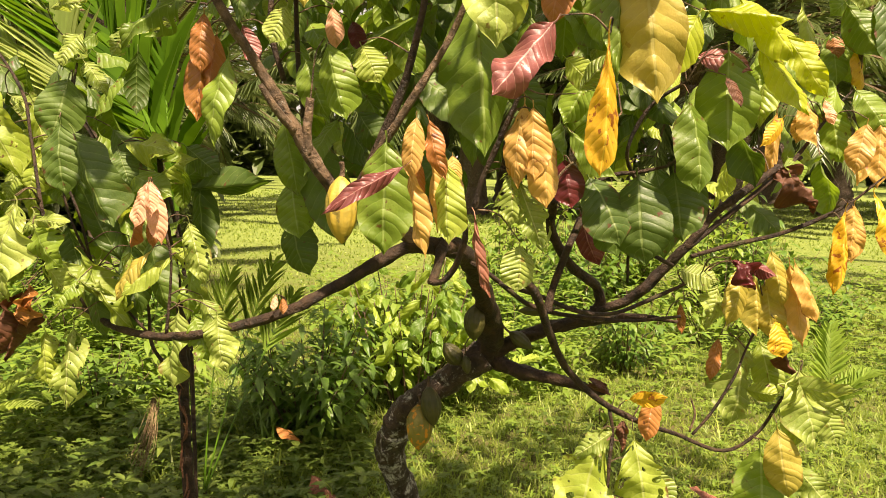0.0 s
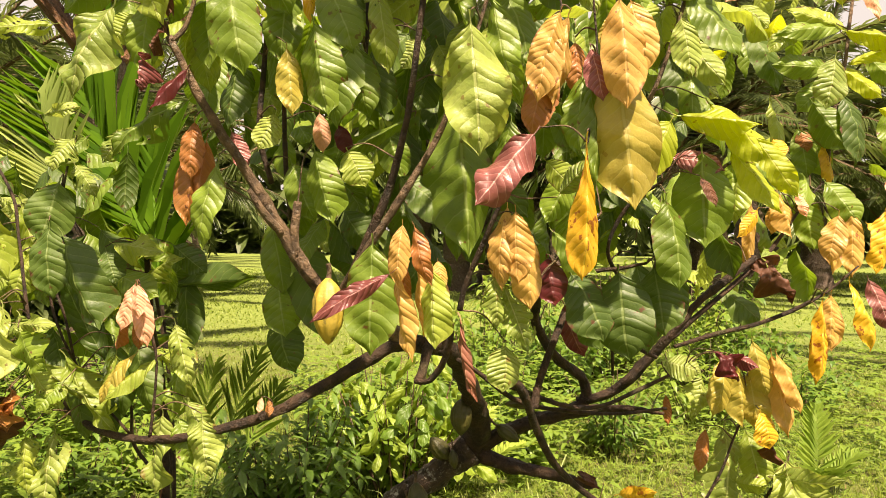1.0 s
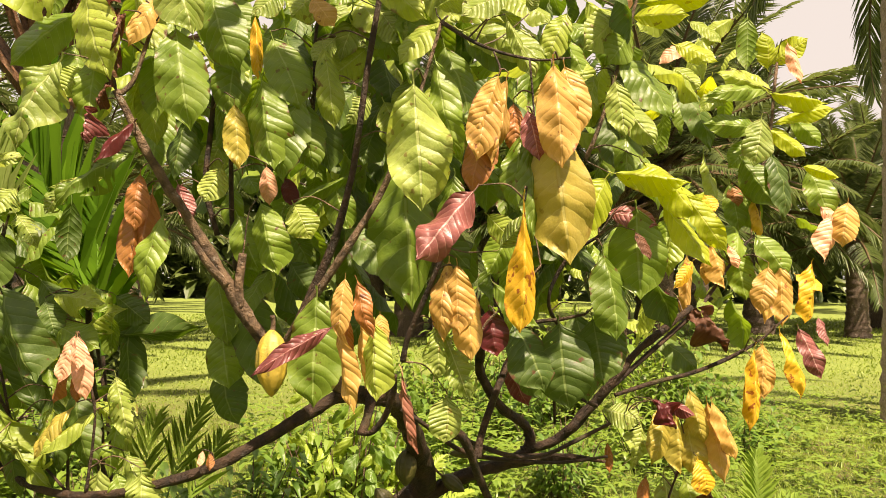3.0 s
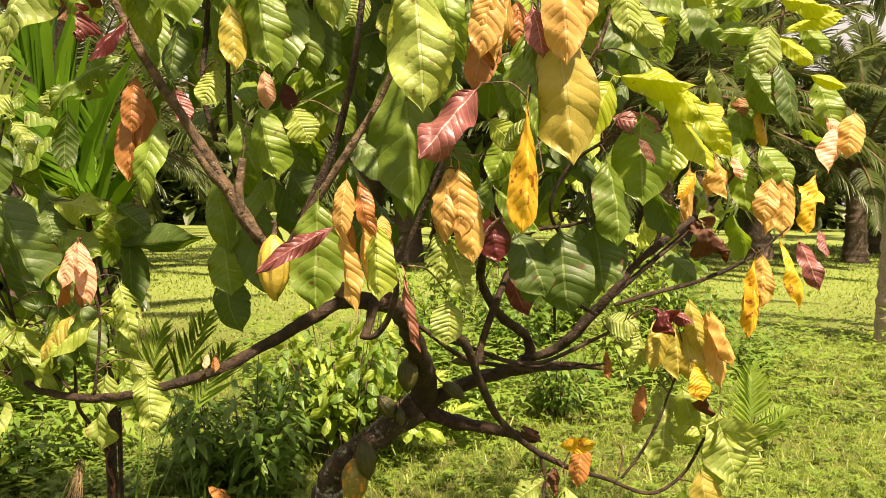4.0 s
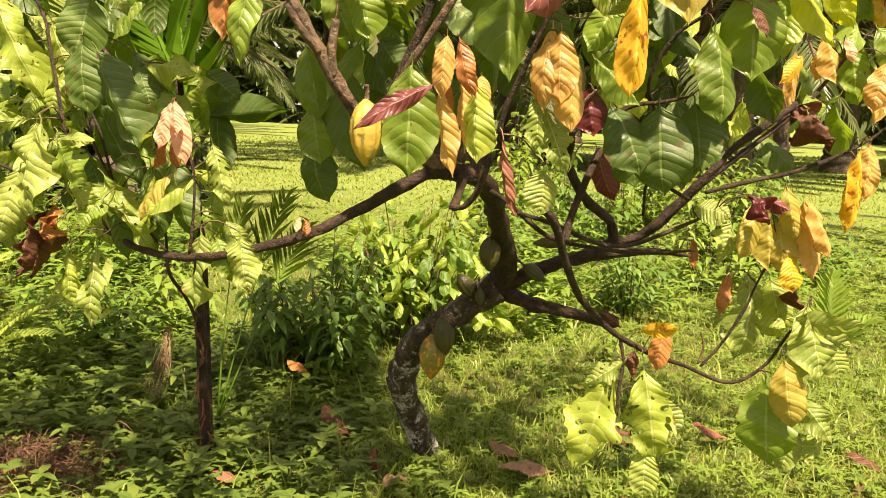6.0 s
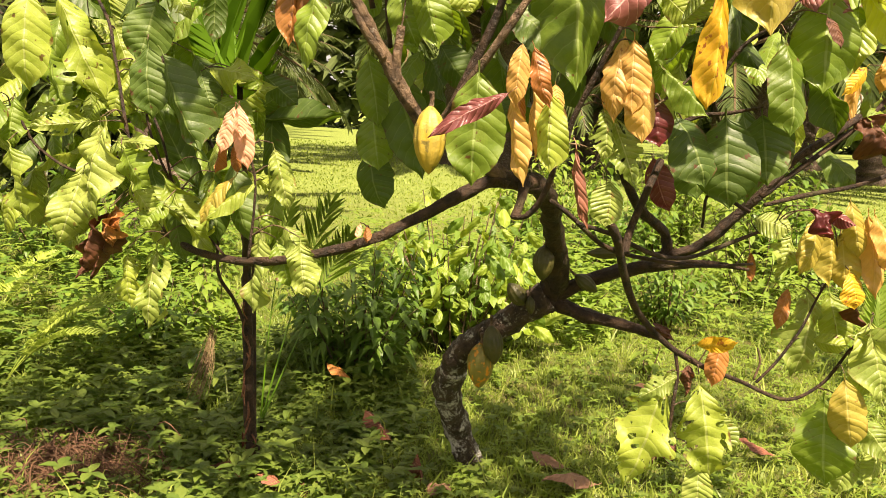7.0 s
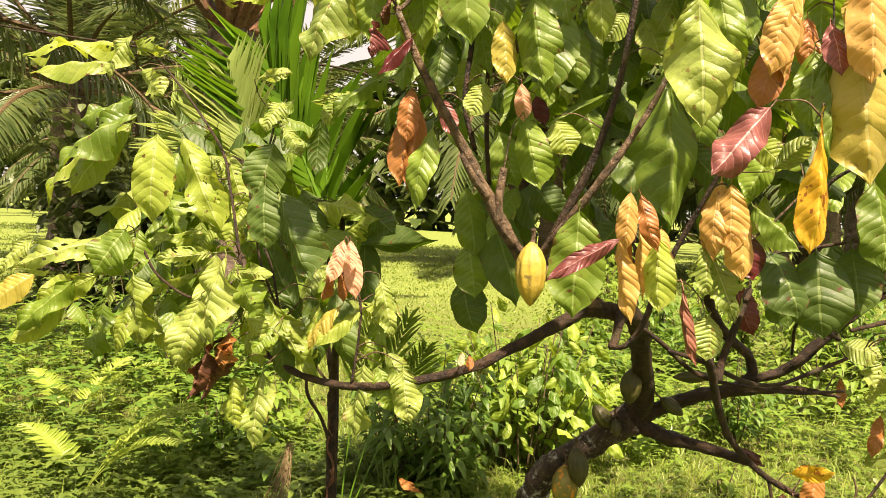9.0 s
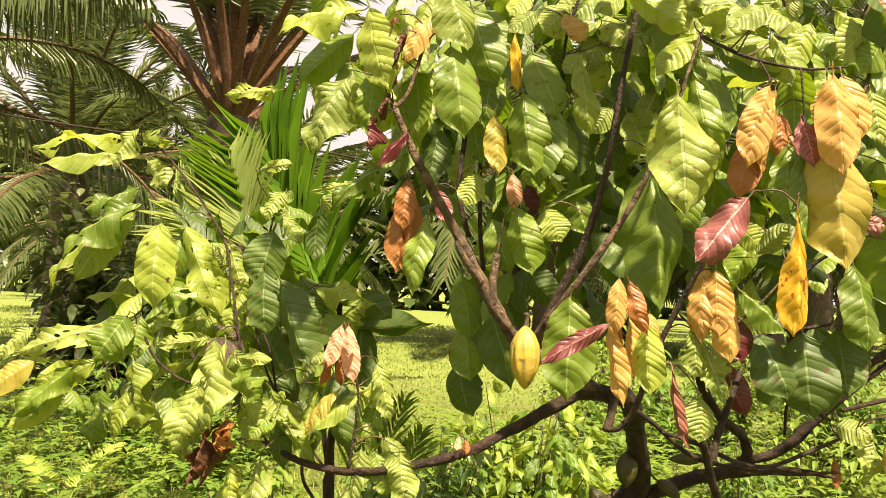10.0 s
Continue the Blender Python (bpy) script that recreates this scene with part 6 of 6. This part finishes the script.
# ---- palms ----
def frond_mesh(name, length, elevation, droop, pairs, leaflet, leaflet_w, angle, hang, stalk_r, seed, bare=0.2, shrink=0.75, crease_depth=0.6):
    """Leaflets and rachis of one frond along +x, as two meshes. angle: leaflet to rachis; hang: how far leaflets fall."""
    rng = np.random.default_rng(seed)
    n = 26
    line, a = [], radians(elevation)
    p = np.array((0.0, 0.0, 0.0))
    for i in range(n + 1):
        line.append(p.copy())
        p = p + np.array((math.cos(a), 0, math.sin(a))) * length / n
        a -= radians(droop) / n * (0.4 + 1.2 * i / n)
    line = np.array(line)
    rows = [(*line[i], stalk_r * (1 - 0.85 * i / n)) for i in range(0, n + 1, 2)]
    sv, sf = tube(rows, 6, 2, 0.03, seed)
    verts, faces = [], []
    for k in range(pairs):
        u = bare + (1 - bare) * (k + 0.5) / pairs
        f = u * n
        i = min(n - 1, int(f))
        c = line[i] + (line[i + 1] - line[i]) * (f - i)
        d = line[i + 1] - line[i]
        d = d / np.linalg.norm(d)
        up = np.array((-d[2], 0, d[0]))
        for sgn in (1, -1):
            if rng.random() < 0.04:
                continue
            L = leaflet * (math.sin(math.pi * (0.12 + 0.8 * u)) ** 0.7) * rng.uniform(0.85, 1.1) * (shrink + (1 - shrink) * 1.0)
            an = radians(angle) * (1.15 - 0.5 * u) + rng.normal(0, 0.06)
            side = np.array((0, sgn, 0))
            way = d * math.cos(an) + side * math.sin(an) + up * rng.uniform(0.0, 0.28)
            way /= np.linalg.norm(way)
            wv = np.cross(way, up)
            wv /= np.linalg.norm(wv) + 1e-9
            w = leaflet_w * rng.uniform(0.8, 1.1)
            fall = min(1.0, hang / 1.9) * rng.uniform(0.85, 1.05)
            m1 = c + way * L * 0.45 * (1 - 0.6 * fall) - np.array((0, 0, 1)) * L * 0.38 * fall
            m2 = c + way * L * (0.95 - 0.74 * fall) - np.array((0, 0, 1)) * L * 0.9 * fall
            b = len(verts)
            crease = up * w * crease_depth
            verts += [tuple(c - wv * w * 0.3), tuple(c + wv * w * 0.3), tuple(m1 + wv * w * 0.5 + crease), tuple(m1), tuple(m1 - wv * w * 0.5 + crease), tuple(m2)]
            faces += [(b, b + 1, b + 2, b + 3), (b, b + 3, b + 4), (b + 4, b + 3, b + 5), (b + 3, b + 2, b + 5)]
    return verts, faces, sv, sf


def as_mesh(name, verts, faces, material):
    ob = mesh_object(name, verts, faces, material, smooth=False)
    me = ob.data
    bpy.data.objects.remove(ob)
    return me


def palm(name, x, y, trunk, trunk_r, fronds, length, pairs, leaflet, leaflet_w, leaf_mat, trunk_mat, stalk_mat, label, seed, low=-25, high=82, hang=0.6, angle=58, droop=75, bare=0.2, crooked=0.0, stalk_r=0.035):
    """A palm: a ringed trunk with old stalk stumps, and arching fronds, each a part with its stalk."""
    rng = np.random.default_rng(seed)
    top = thing(name, (x, y, ground_z(x, y)), label, "palm tree")
    z0 = ground_z(x, y)
    if trunk > 0.1:
        n = max(6, int(trunk / 0.12))
        rows = []
        for i in range(n + 1):
            u = i / n
            rows.append((x + crooked * u * u, y, z0 - 0.05 + trunk * u, trunk_r * (1.25 - 0.25 * min(1, u * 4)) * (1 + (0.06 if i % 2 else 0)) * (1 - 0.15 * u)))
        v, f = tube(rows, 14, 2, 0.07, seed)
        under(mesh_object("trunk", v, f, trunk_mat), top)
    meshes = []
    for k in range(5):
        e = high + (low - high) * (k / 4)
        v, f, sv, sf = frond_mesh("frond", length * (0.85 + 0.05 * k), e, droop * (0.7 + 0.15 * k), pairs, leaflet, leaflet_w, angle, hang * (0.6 + 0.2 * k), stalk_r, seed + k, bare)
        meshes.append((as_mesh("frond", v, f, leaf_mat), as_mesh("stalk", sv, sf, stalk_mat)))
    for i in range(fronds):
        k = min(4, int(5 * i / fronds))
        a = i * 2.39996 + seed
        m = Matrix.Translation((crooked + 0.12 * trunk_r * math.cos(a), 0.12 * trunk_r * math.sin(a), trunk - 0.06 * k)) @ Matrix.Rotation(a, 4, "Z") @ Matrix.Rotation(rng.normal(0, 0.12), 4, "X") @ Matrix.Rotation(rng.normal(0, 0.1), 4, "Y")
        fr = new("frond", meshes[k][0])
        fr.parent, fr.matrix_basis = top, m
        st = new("stalk", meshes[k][1])
        st.parent = fr
    return top


# the oil palms of the plantation
OIL = dict(trunk_r=0.34, fronds=30, length=4.6, pairs=62, leaflet=0.95, leaflet_w=0.05, leaf_mat=PALM_FAR, trunk_mat=PALM_TRUNK, stalk_mat=PALM_STALK)
near_palm = palm("oil_palm", -4.45, 9.4, 3.95, label="old oil palm with rust-brown frond stalks and dark fronds", seed=3, stalk_r=0.078, low=50, high=87, droop=50, bare=0.34, **{**OIL, "fronds": 24, "stalk_mat": RUST_STALK})
hanging = palm("oil_palm", -8.2, 6.4, 3.4, label="oil palm with long drooping fronds", seed=8, hang=1.1, low=26, stalk_r=0.06, **{**OIL, "fronds": 24})
for turn, lift, lng in ((-9, 38, 4.7), (-17, 34, 4.5), (-2, 42, 5.0), (4, 40, 4.4)):
    v, f, sv, sf = frond_mesh("frond", lng, lift, 62, 70, 1.25, 0.05, 60, 1.9, 0.05, 200 + turn)
    fr = new("frond", as_mesh("frond", v, f, PALM_FAR))
    fr.parent, fr.matrix_basis = hanging, Matrix.Translation((0, 0, 3.3)) @ Matrix.Rotation(radians(turn), 4, "Z")
    new("stalk", as_mesh("stalk", sv, sf, PALM_STALK)).parent = fr
far_palm = palm("oil_palm", 14.4, 24.5, 3.4, label="oil palm with a dark trunk at the edge of the field", seed=11, low=0, droop=48, stalk_r=0.06, **OIL)
for px, py, turn, size in ((-10.8, 15.5, 40, 1.25), (11.8, 26, 220, 1.35), (-0.2, 24, 130, 1.25), (5.6, 21, 10, 1.1), (-8.4, 19, 280, 1.1), (19.5, 27.0, 160, 1.05), (7.8, 25, 75, 1.5), (-1.6, 25, 100, 1.8), (2.6, 27, 200, 1.4), (-10.5, 25, 300, 1.2), (7.0, 22, 20, 1.55), (22.5, 30, 70, 1.15), (1.0, 26, 160, 1.3), (18.5, 30, 250, 1.3), (-14, 24, 10, 1.2), (-21, 33, 50, 1.4), (12.5, 34, 120, 1.8), (-15, 40, 230, 1.4), (26, 44, 90, 1.5), (5, 44, 30, 1.5), (-18, 50, 0, 1.6), (17, 52, 210, 1.6), (36, 58, 310, 1.7), (-34, 52, 140, 1.7)):
    p = copy_thing(far_palm, pose(px, py, ground_z(px, py), 0, 0, turn))
    p.scale = (size, size, size)
    tagged(p, "oil palm of the plantation behind the field", group="plantation palms")

# the pale-trunked palm at the field's edge
palm("coconut_palm", 6.3, 9.5, 7.5, 0.22, 18, 3.4, 54, 0.75, 0.045, PALM_FAR, COCONUT_TRUNK, PALM_STALK, "tall palm with a pale grey ringed trunk", 17, low=-20, hang=0.9)


# young palm beside the sapling: upright fronds with broad ribbed leaflets
def young_palm(x, y, fronds, material, label, seed, pairs, leaflet_w, bare=0.12, angle=38):
    top = thing("young_palm", (x, y, 0), label, "palm")
    for i, (bx, by, bz, turn, lean, length, leaflet, droop) in enumerate(fronds):
        v, f, sv, sf = frond_mesh("frond", length, lean, droop, pairs, leaflet, leaflet_w, angle, 0.12, 0.011 if bare < 0.5 else 0.005, seed + i, bare, crease_depth=1.3)
        fr = new("frond", as_mesh("frond", v, f, material))
        fr.parent = top
        fr.matrix_basis = Matrix.Translation((bx - x, by - y, bz)) @ Matrix.Rotation(radians(turn), 4, "Y") @ Matrix.Rotation(radians(90), 4, "Z")
        st = new("stalk", as_mesh("stalk", sv, sf, PALM))
        st.parent = fr
        limb("leaf_sheath", top, BARK, (x, y, -0.02, 0.008), (x + (bx - x) * 0.15, y + (by - y) * 0.15, bz * 0.6, 0.007), (bx, by, bz, 0.008), sides=8, steps=5, seed=seed + i)
    return top


young_palm(-1.15, 3.25, ((-1.26, 3.2, 1.74, -26, 84, 0.75, 0.82, 10), (-1.22, 3.28, 1.45, -8, 84, 0.7, 0.62, 14)), PALM, "young palm with stiff upright ribbed green leaflets", 31, 17, 0.048, 0.06, 35)
young_palm(-1.16, 3.38, ((-1.16, 3.38, 0.12, 12, 82, 1.15, 0.3, 40), (-1.17, 3.40, 0.12, 2, 84, 1.05, 0.28, 34), (-1.16, 3.39, 0.12, 20, 80, 1.05, 0.28, 46)), SHRUB_LIGHT, "small palm seedling with narrow arching green leaflets", 47, 10, 0.02, 0.66)
young_palm(-1.17, 3.32, ((-1.54, 3.1, 1.84, -22, 82, 0.5, 0.46, 16), (-1.60, 3.14, 1.78, -50, 82, 0.5, 0.46, 16)), PALM_LIGHT, "young palm with pale yellow-green leaflets", 41, 22, 0.026)

# palm seedling in the sunny grass
seedling = thing("palm_seedling", (2.42, 5.0, ground_z(2.42, 5.0)), "light green palm seedling in the sunny grass", "palm")
for i, (turn, lean, L) in enumerate(((70, 82, 0.62), (160, 58, 0.5), (20, 55, 0.45), (250, 60, 0.4))):
    v, f, sv, sf = frond_mesh("frond", L, lean, 40, 12, 0.24, 0.034, 46, 0.15, 0.006, 70 + i, 0.3)
    fr = new("frond", as_mesh("frond", v, f, SHRUB_LIGHT))
    fr.parent, fr.matrix_basis = seedling, Matrix.Rotation(radians(turn), 4, "Z")
    new("stalk", as_mesh("stalk", sv, sf, SHRUB_LIGHT)).parent = fr

# ferns
for fx, fy, turns in ((-2.84, 3.92, (12, 34, -8, 160)), (0.02, 4.95, (60, 130, 20)), (-3.6, 4.9, (10, 80, 150))):
    fern = thing("fern", (fx, fy, ground_z(fx, fy)), "yellow-green fern with feathered fronds", "fern", "ferns")
    for i, turn in enumerate(turns):
        v, f, sv, sf = frond_mesh("frond", 0.84 - 0.05 * i, 62 - 5 * i, 60, 24, 0.15, 0.030, 72, 0.1, 0.0035, 90 + i, 0.3)
        fr = new("frond", as_mesh("frond", v, f, FERN))
        fr.parent, fr.matrix_basis = fern, Matrix.Rotation(radians(turn), 4, "Z")
        new("stalk", as_mesh("stalk", sv, sf, FERN)).parent = fr


# ---- far trees: a leafy belt that closes the field ----
def belt(name, count, place, size, material, label, seed):
    rng = np.random.default_rng(seed)
    verts, faces = [], []
    for _ in range(count):
        x, y, z, s = place(rng)
        a = rng.uniform(0, 6.3)
        small_leaf(verts, faces, (x, y, z), (math.cos(a), math.sin(a), rng.uniform(-0.9, 0.4)), size * s * rng.uniform(0.6, 1.3), size * s * 0.5, (0, 0, 1), rng)
    return tagged(mesh_object(name, verts, faces, material, smooth=False), label, "trees", kind="stuff")


def ring_place(rng):
    x = rng.uniform(-95, 95)
    y = 64 + 5 * rng.random() + 3 * math.sin(x * 0.2)
    top = 12.5 + 2.5 * math.sin(x * 0.33) + 2 * math.sin(x * 0.11 + 1)
    return x, y, top * rng.random() ** 0.8, 1.0


def thicket_place(rng):
    x = rng.uniform(-8.0, -4.3)
    y = 10.2 + 2.5 * rng.random()
    top = 2.6 + 0.8 * math.sin(x * 1.3)
    return x, y, top * rng.random(), 0.32


belt("far_woods", 16000, ring_place, 2.3, PALM_FAR, "dark green woods beyond the field", 51)
belt("thicket", 5000, thicket_place, 0.9, PALM_FAR, "dark thicket in the shade of the oil palms", 52)


# ---- what lies on the ground ----
def dead_leaf(kind, x, y, length, turn, shape="c", pick=0, tilt=8, lift=0.0, label="dead brown leaf lying in the grass"):
    ob = new("dead_leaf", SHAPES[shape][pick % len(SHAPES[shape])])
    ob.material_slots[0].link = "OBJECT"
    ob.material_slots[0].material = LEAF[kind]
    ob.matrix_basis = pose(x, y, ground_z(x, y) + 0.035 + lift, tilt, 0, turn) @ Matrix.Diagonal((length * 0.45, length, length, 1))
    return tagged(ob, label, "leaf", "fallen leaves")


dead_leaf("v", -0.86, 4.02, 0.18, 65, "w", 1, 18, 0.09, "fallen orange-pink leaf below the shrub")
dead_leaf("x", -0.52, 3.36, 0.22, 50, "w", 3, 22, 0.05, "fallen rust-red leaf with pale ribs")
dead_leaf("x", 1.33, 3.55, 0.2, 80, "w", 0, 20, 0.03)
dead_leaf("u", 0.42, 3.12, 0.26, 110, "w", 4, 8, 0.03, "large grey-brown dead leaf in the grass")
dead_leaf("u", 0.30, 3.3, 0.19, 60, "w", 1, 8)
dead_leaf("n", 0.72, 3.45, 0.16, 300, "c", 2, 8)
dead_leaf("n", 1.85, 3.2, 0.2, 140, "c", 1, 8)
dead_leaf("n", 2.0, 3.4, 0.18, 40, "w", 2, 8)
dead_leaf("x", -0.40, 3.2, 0.18, 200, "c", 0, 8)
dead_leaf("x", -1.15, 2.95, 0.16, 250, "w", 2, 14, 0.03)
dead_leaf("x", -0.92, 2.9, 0.15, 80, "w", 4, 14, 0.03)
dead_leaf("u", -1.32, 2.98, 0.16, 120, "w", 1, 14, 0.02)
dead_leaf("u", -0.22, 3.05, 0.19, 160, "w", 5, 8)
dead_leaf("n", -1.1, 3.1, 0.2, 30, "c", 2, 8)
dead_leaf("n", -1.35, 3.0, 0.18, 300, "w", 0, 8)
dead_leaf("p", 0.95, 4.3, 0.18, 75, "w", 2, 6, 0.03, "pale pink fallen leaf on the grass")
dead_leaf("n", 0.62, 2.95, 0.16, 250, "w", 3, 6)
dead_leaf("n", -0.8, 2.95, 0.18, 100, "c", 1, 6)


def litter_place(cx, cy, r):
    return lambda rng: (cx + rng.normal(0, r), cy + rng.normal(0, r * 0.6), 1.0)


def strands(name, count, line, radius, material, label, category, seed):
    """Thin dry stalks as one mesh of stuff; line(rng) gives three points."""
    rng = np.random.default_rng(seed)
    V, F_ = [], []
    for k in range(count):
        rad = rng.uniform(*radius)
        a, b, c = line(rng)
        v, f = tube([(*a, rad), (*b, rad), (*c, rad * 0.5)], 4, 4, 0.2, k, False)
        n0 = len(V)
        V += v
        F_ += [tuple(n0 + q for q in face) for face in f]
    return tagged(mesh_object(name, V, F_, material), label, category, kind="stuff")


def litter_line(rng):
    x, y = -1.86 + rng.normal(0, 0.19), 2.9 + rng.normal(0, 0.14)
    a, l = rng.uniform(0, 6.3), rng.uniform(0.08, 0.3)
    z = ground_z(x, y) + rng.uniform(0.02, 0.12)
    dx, dy = math.cos(a) * l / 2, math.sin(a) * l / 2
    return (x - dx, y - dy, z - 0.02), (x + rng.normal(0, 0.03), y, z + rng.uniform(0.0, 0.07)), (x + dx, y + dy, z - 0.03)


def bundle_line(rng):
    x, y, l = -1.53 + rng.normal(0, 0.012), 3.70 + rng.normal(0, 0.012), rng.uniform(0.6, 1.0)
    e = (-1.61 + rng.normal(0, 0.026), 3.63 + rng.normal(0, 0.02), 0.45 - 0.44 * l)
    return (x, y, 0.45 + rng.normal(0, 0.02)), ((x + e[0]) / 2 + rng.normal(0.015, 0.012), (y + e[1]) / 2, (0.45 + e[2]) / 2), e


STRAW = bark_material("dry_straw_stalks", (0.16, 0.10, 0.05), (0.34, 0.25, 0.13), 0.05)
LITTER = bark_material("brown_litter", (0.07, 0.032, 0.018), (0.19, 0.10, 0.055), 0.05)
strands("dry_litter", 520, litter_line, (0.001, 0.003), LITTER, "heap of dry red-brown stalks on the ground", "litter", 61)
strands("dry_tuft", 26, bundle_line, (0.0012, 0.0028), STRAW, "hanging bundle of dry grey straw beside the sapling", "straw", 62)

blades("grass_clump", 12, litter_place(-1.12, 4.1, 0.06), (0.2, 0.42), (0.004, 0.008), SHRUB, "clump of long arching grass blades", "grass", 63, 0.9)

# old cable across the palms
cv, cf = tube([(-9.0, 6.3, 3.75, 0.009), (-5.03, 6.0, 3.15, 0.009), (-3.06, 6.0, 2.91, 0.009), (-1.7, 6.6, 2.85, 0.009), (0.0, 14.0, 2.9, 0.009), (2.6, 26.6, 3.4, 0.009)], 8, 8, 0.02)
tagged(mesh_object("cable", cv, cf, BARK), "thin dark cable strung between the palms", "cable")


# ---- inner foliage of the cocoa tree ----
def inner(tree, count, box, seed, kinds, lo, hi):
    """Leaves that fill and shade the crown around those that can be told apart, joined by colour."""
    rng = np.random.default_rng(seed)
    bins = {k: ([], [], []) for k in kinds}
    (x0, x1), (y0, y1), (z0, z1) = box
    for i in range(count):
        k = kinds[int(rng.integers(len(kinds)))]
        V, Fc, U = bins[k]
        me = LITE[int(rng.integers(6))]
        L = rng.uniform(lo, hi)
        W = L * rng.uniform(0.36, 0.46)
        at = Vector((rng.uniform(x0, x1), rng.uniform(y0, y1), rng.uniform(z0, z1)))
        m = Matrix.Translation(at) @ Matrix.Rotation(rng.uniform(0, 6.3), 4, "Z") @ Matrix.Rotation(rng.normal(-1.0, 0.4), 4, "X") @ Matrix.Rotation(rng.normal(0, 0.3), 4, "Y") @ Matrix.Diagonal((W, L, L, 1))
        b = len(V)
        V += [tuple(m @ v.co) for v in me.vertices]
        Fc += [tuple(b + j for j in p.vertices) for p in me.polygons]
        uv = np.empty((len(me.vertices), 2))
        for lo_ in me.loops:
            uv[lo_.vertex_index] = me.uv_layers[0].data[lo_.index].uv
        U += [tuple(q) for q in uv]
    for k, (V, Fc, U) in bins.items():
        if V:
            under(tagged(mesh_object("foliage", V, Fc, LEAF[k], uvs=U), kind="stuff"), tree)


petioles(cocoa_tree)
petioles(sapling)
inner(cocoa_tree, 130, ((-0.45, 1.0), (2.35, 3.0), (1.78, 2.7)), 71, ("d", "g", "g", "b"), 0.2, 0.3)
inner(cocoa_tree, 32, ((0.7, 1.8), (3.1, 3.7), (1.6, 2.5)), 72, ("g", "b", "b"), 0.18, 0.28)
# leaves added high up to shade the weeds on the left
inner(sapling, 14, ((-1.0, -0.6), (2.1, 2.9), (2.4, 2.8)), 75, ("g", "b"), 0.18, 0.28)
inner(sapling, 60, ((-2.1, -0.95), (2.55, 3.1), (1.25, 1.78)), 73, ("d", "g", "b", "l"), 0.16, 0.26)
inner(cocoa_tree, 95, ((-0.9, 0.9), (2.2, 3.2), (2.35, 3.2)), 74, ("d", "g", "g"), 0.2, 0.3)
# leaves added at the back to shade the shrub and cover sky gaps
inner(cocoa_tree, 75, ((-0.8, 0.2), (3.0, 3.8), (2.15, 3.3)), 76, ("d", "g", "g"), 0.2, 0.3)
# more added leaves, placed so that their shadow reaches the left weeds
inner(sapling, 20, ((-0.95, -0.6), (2.6, 3.5), (2.15, 2.7)), 77, ("d", "g"), 0.2, 0.3)
# out-of-view leaves added overhead to shade the crown leaves below
inner(cocoa_tree, 15, ((-0.3, 0.4), (1.75, 2.15), (2.85, 3.15)), 78, ("d", "g"), 0.2, 0.3)
inner(sapling, 44, ((-1.8, -1.1), (2.65, 3.05), (1.4, 2.1)), 79, ("d", "g", "g"), 0.18, 0.27)
inner(cocoa_tree, 14, ((0.95, 1.7), (3.1, 3.6), (2.5, 3.1)), 80, ("b", "z", "g"), 0.18, 0.26)
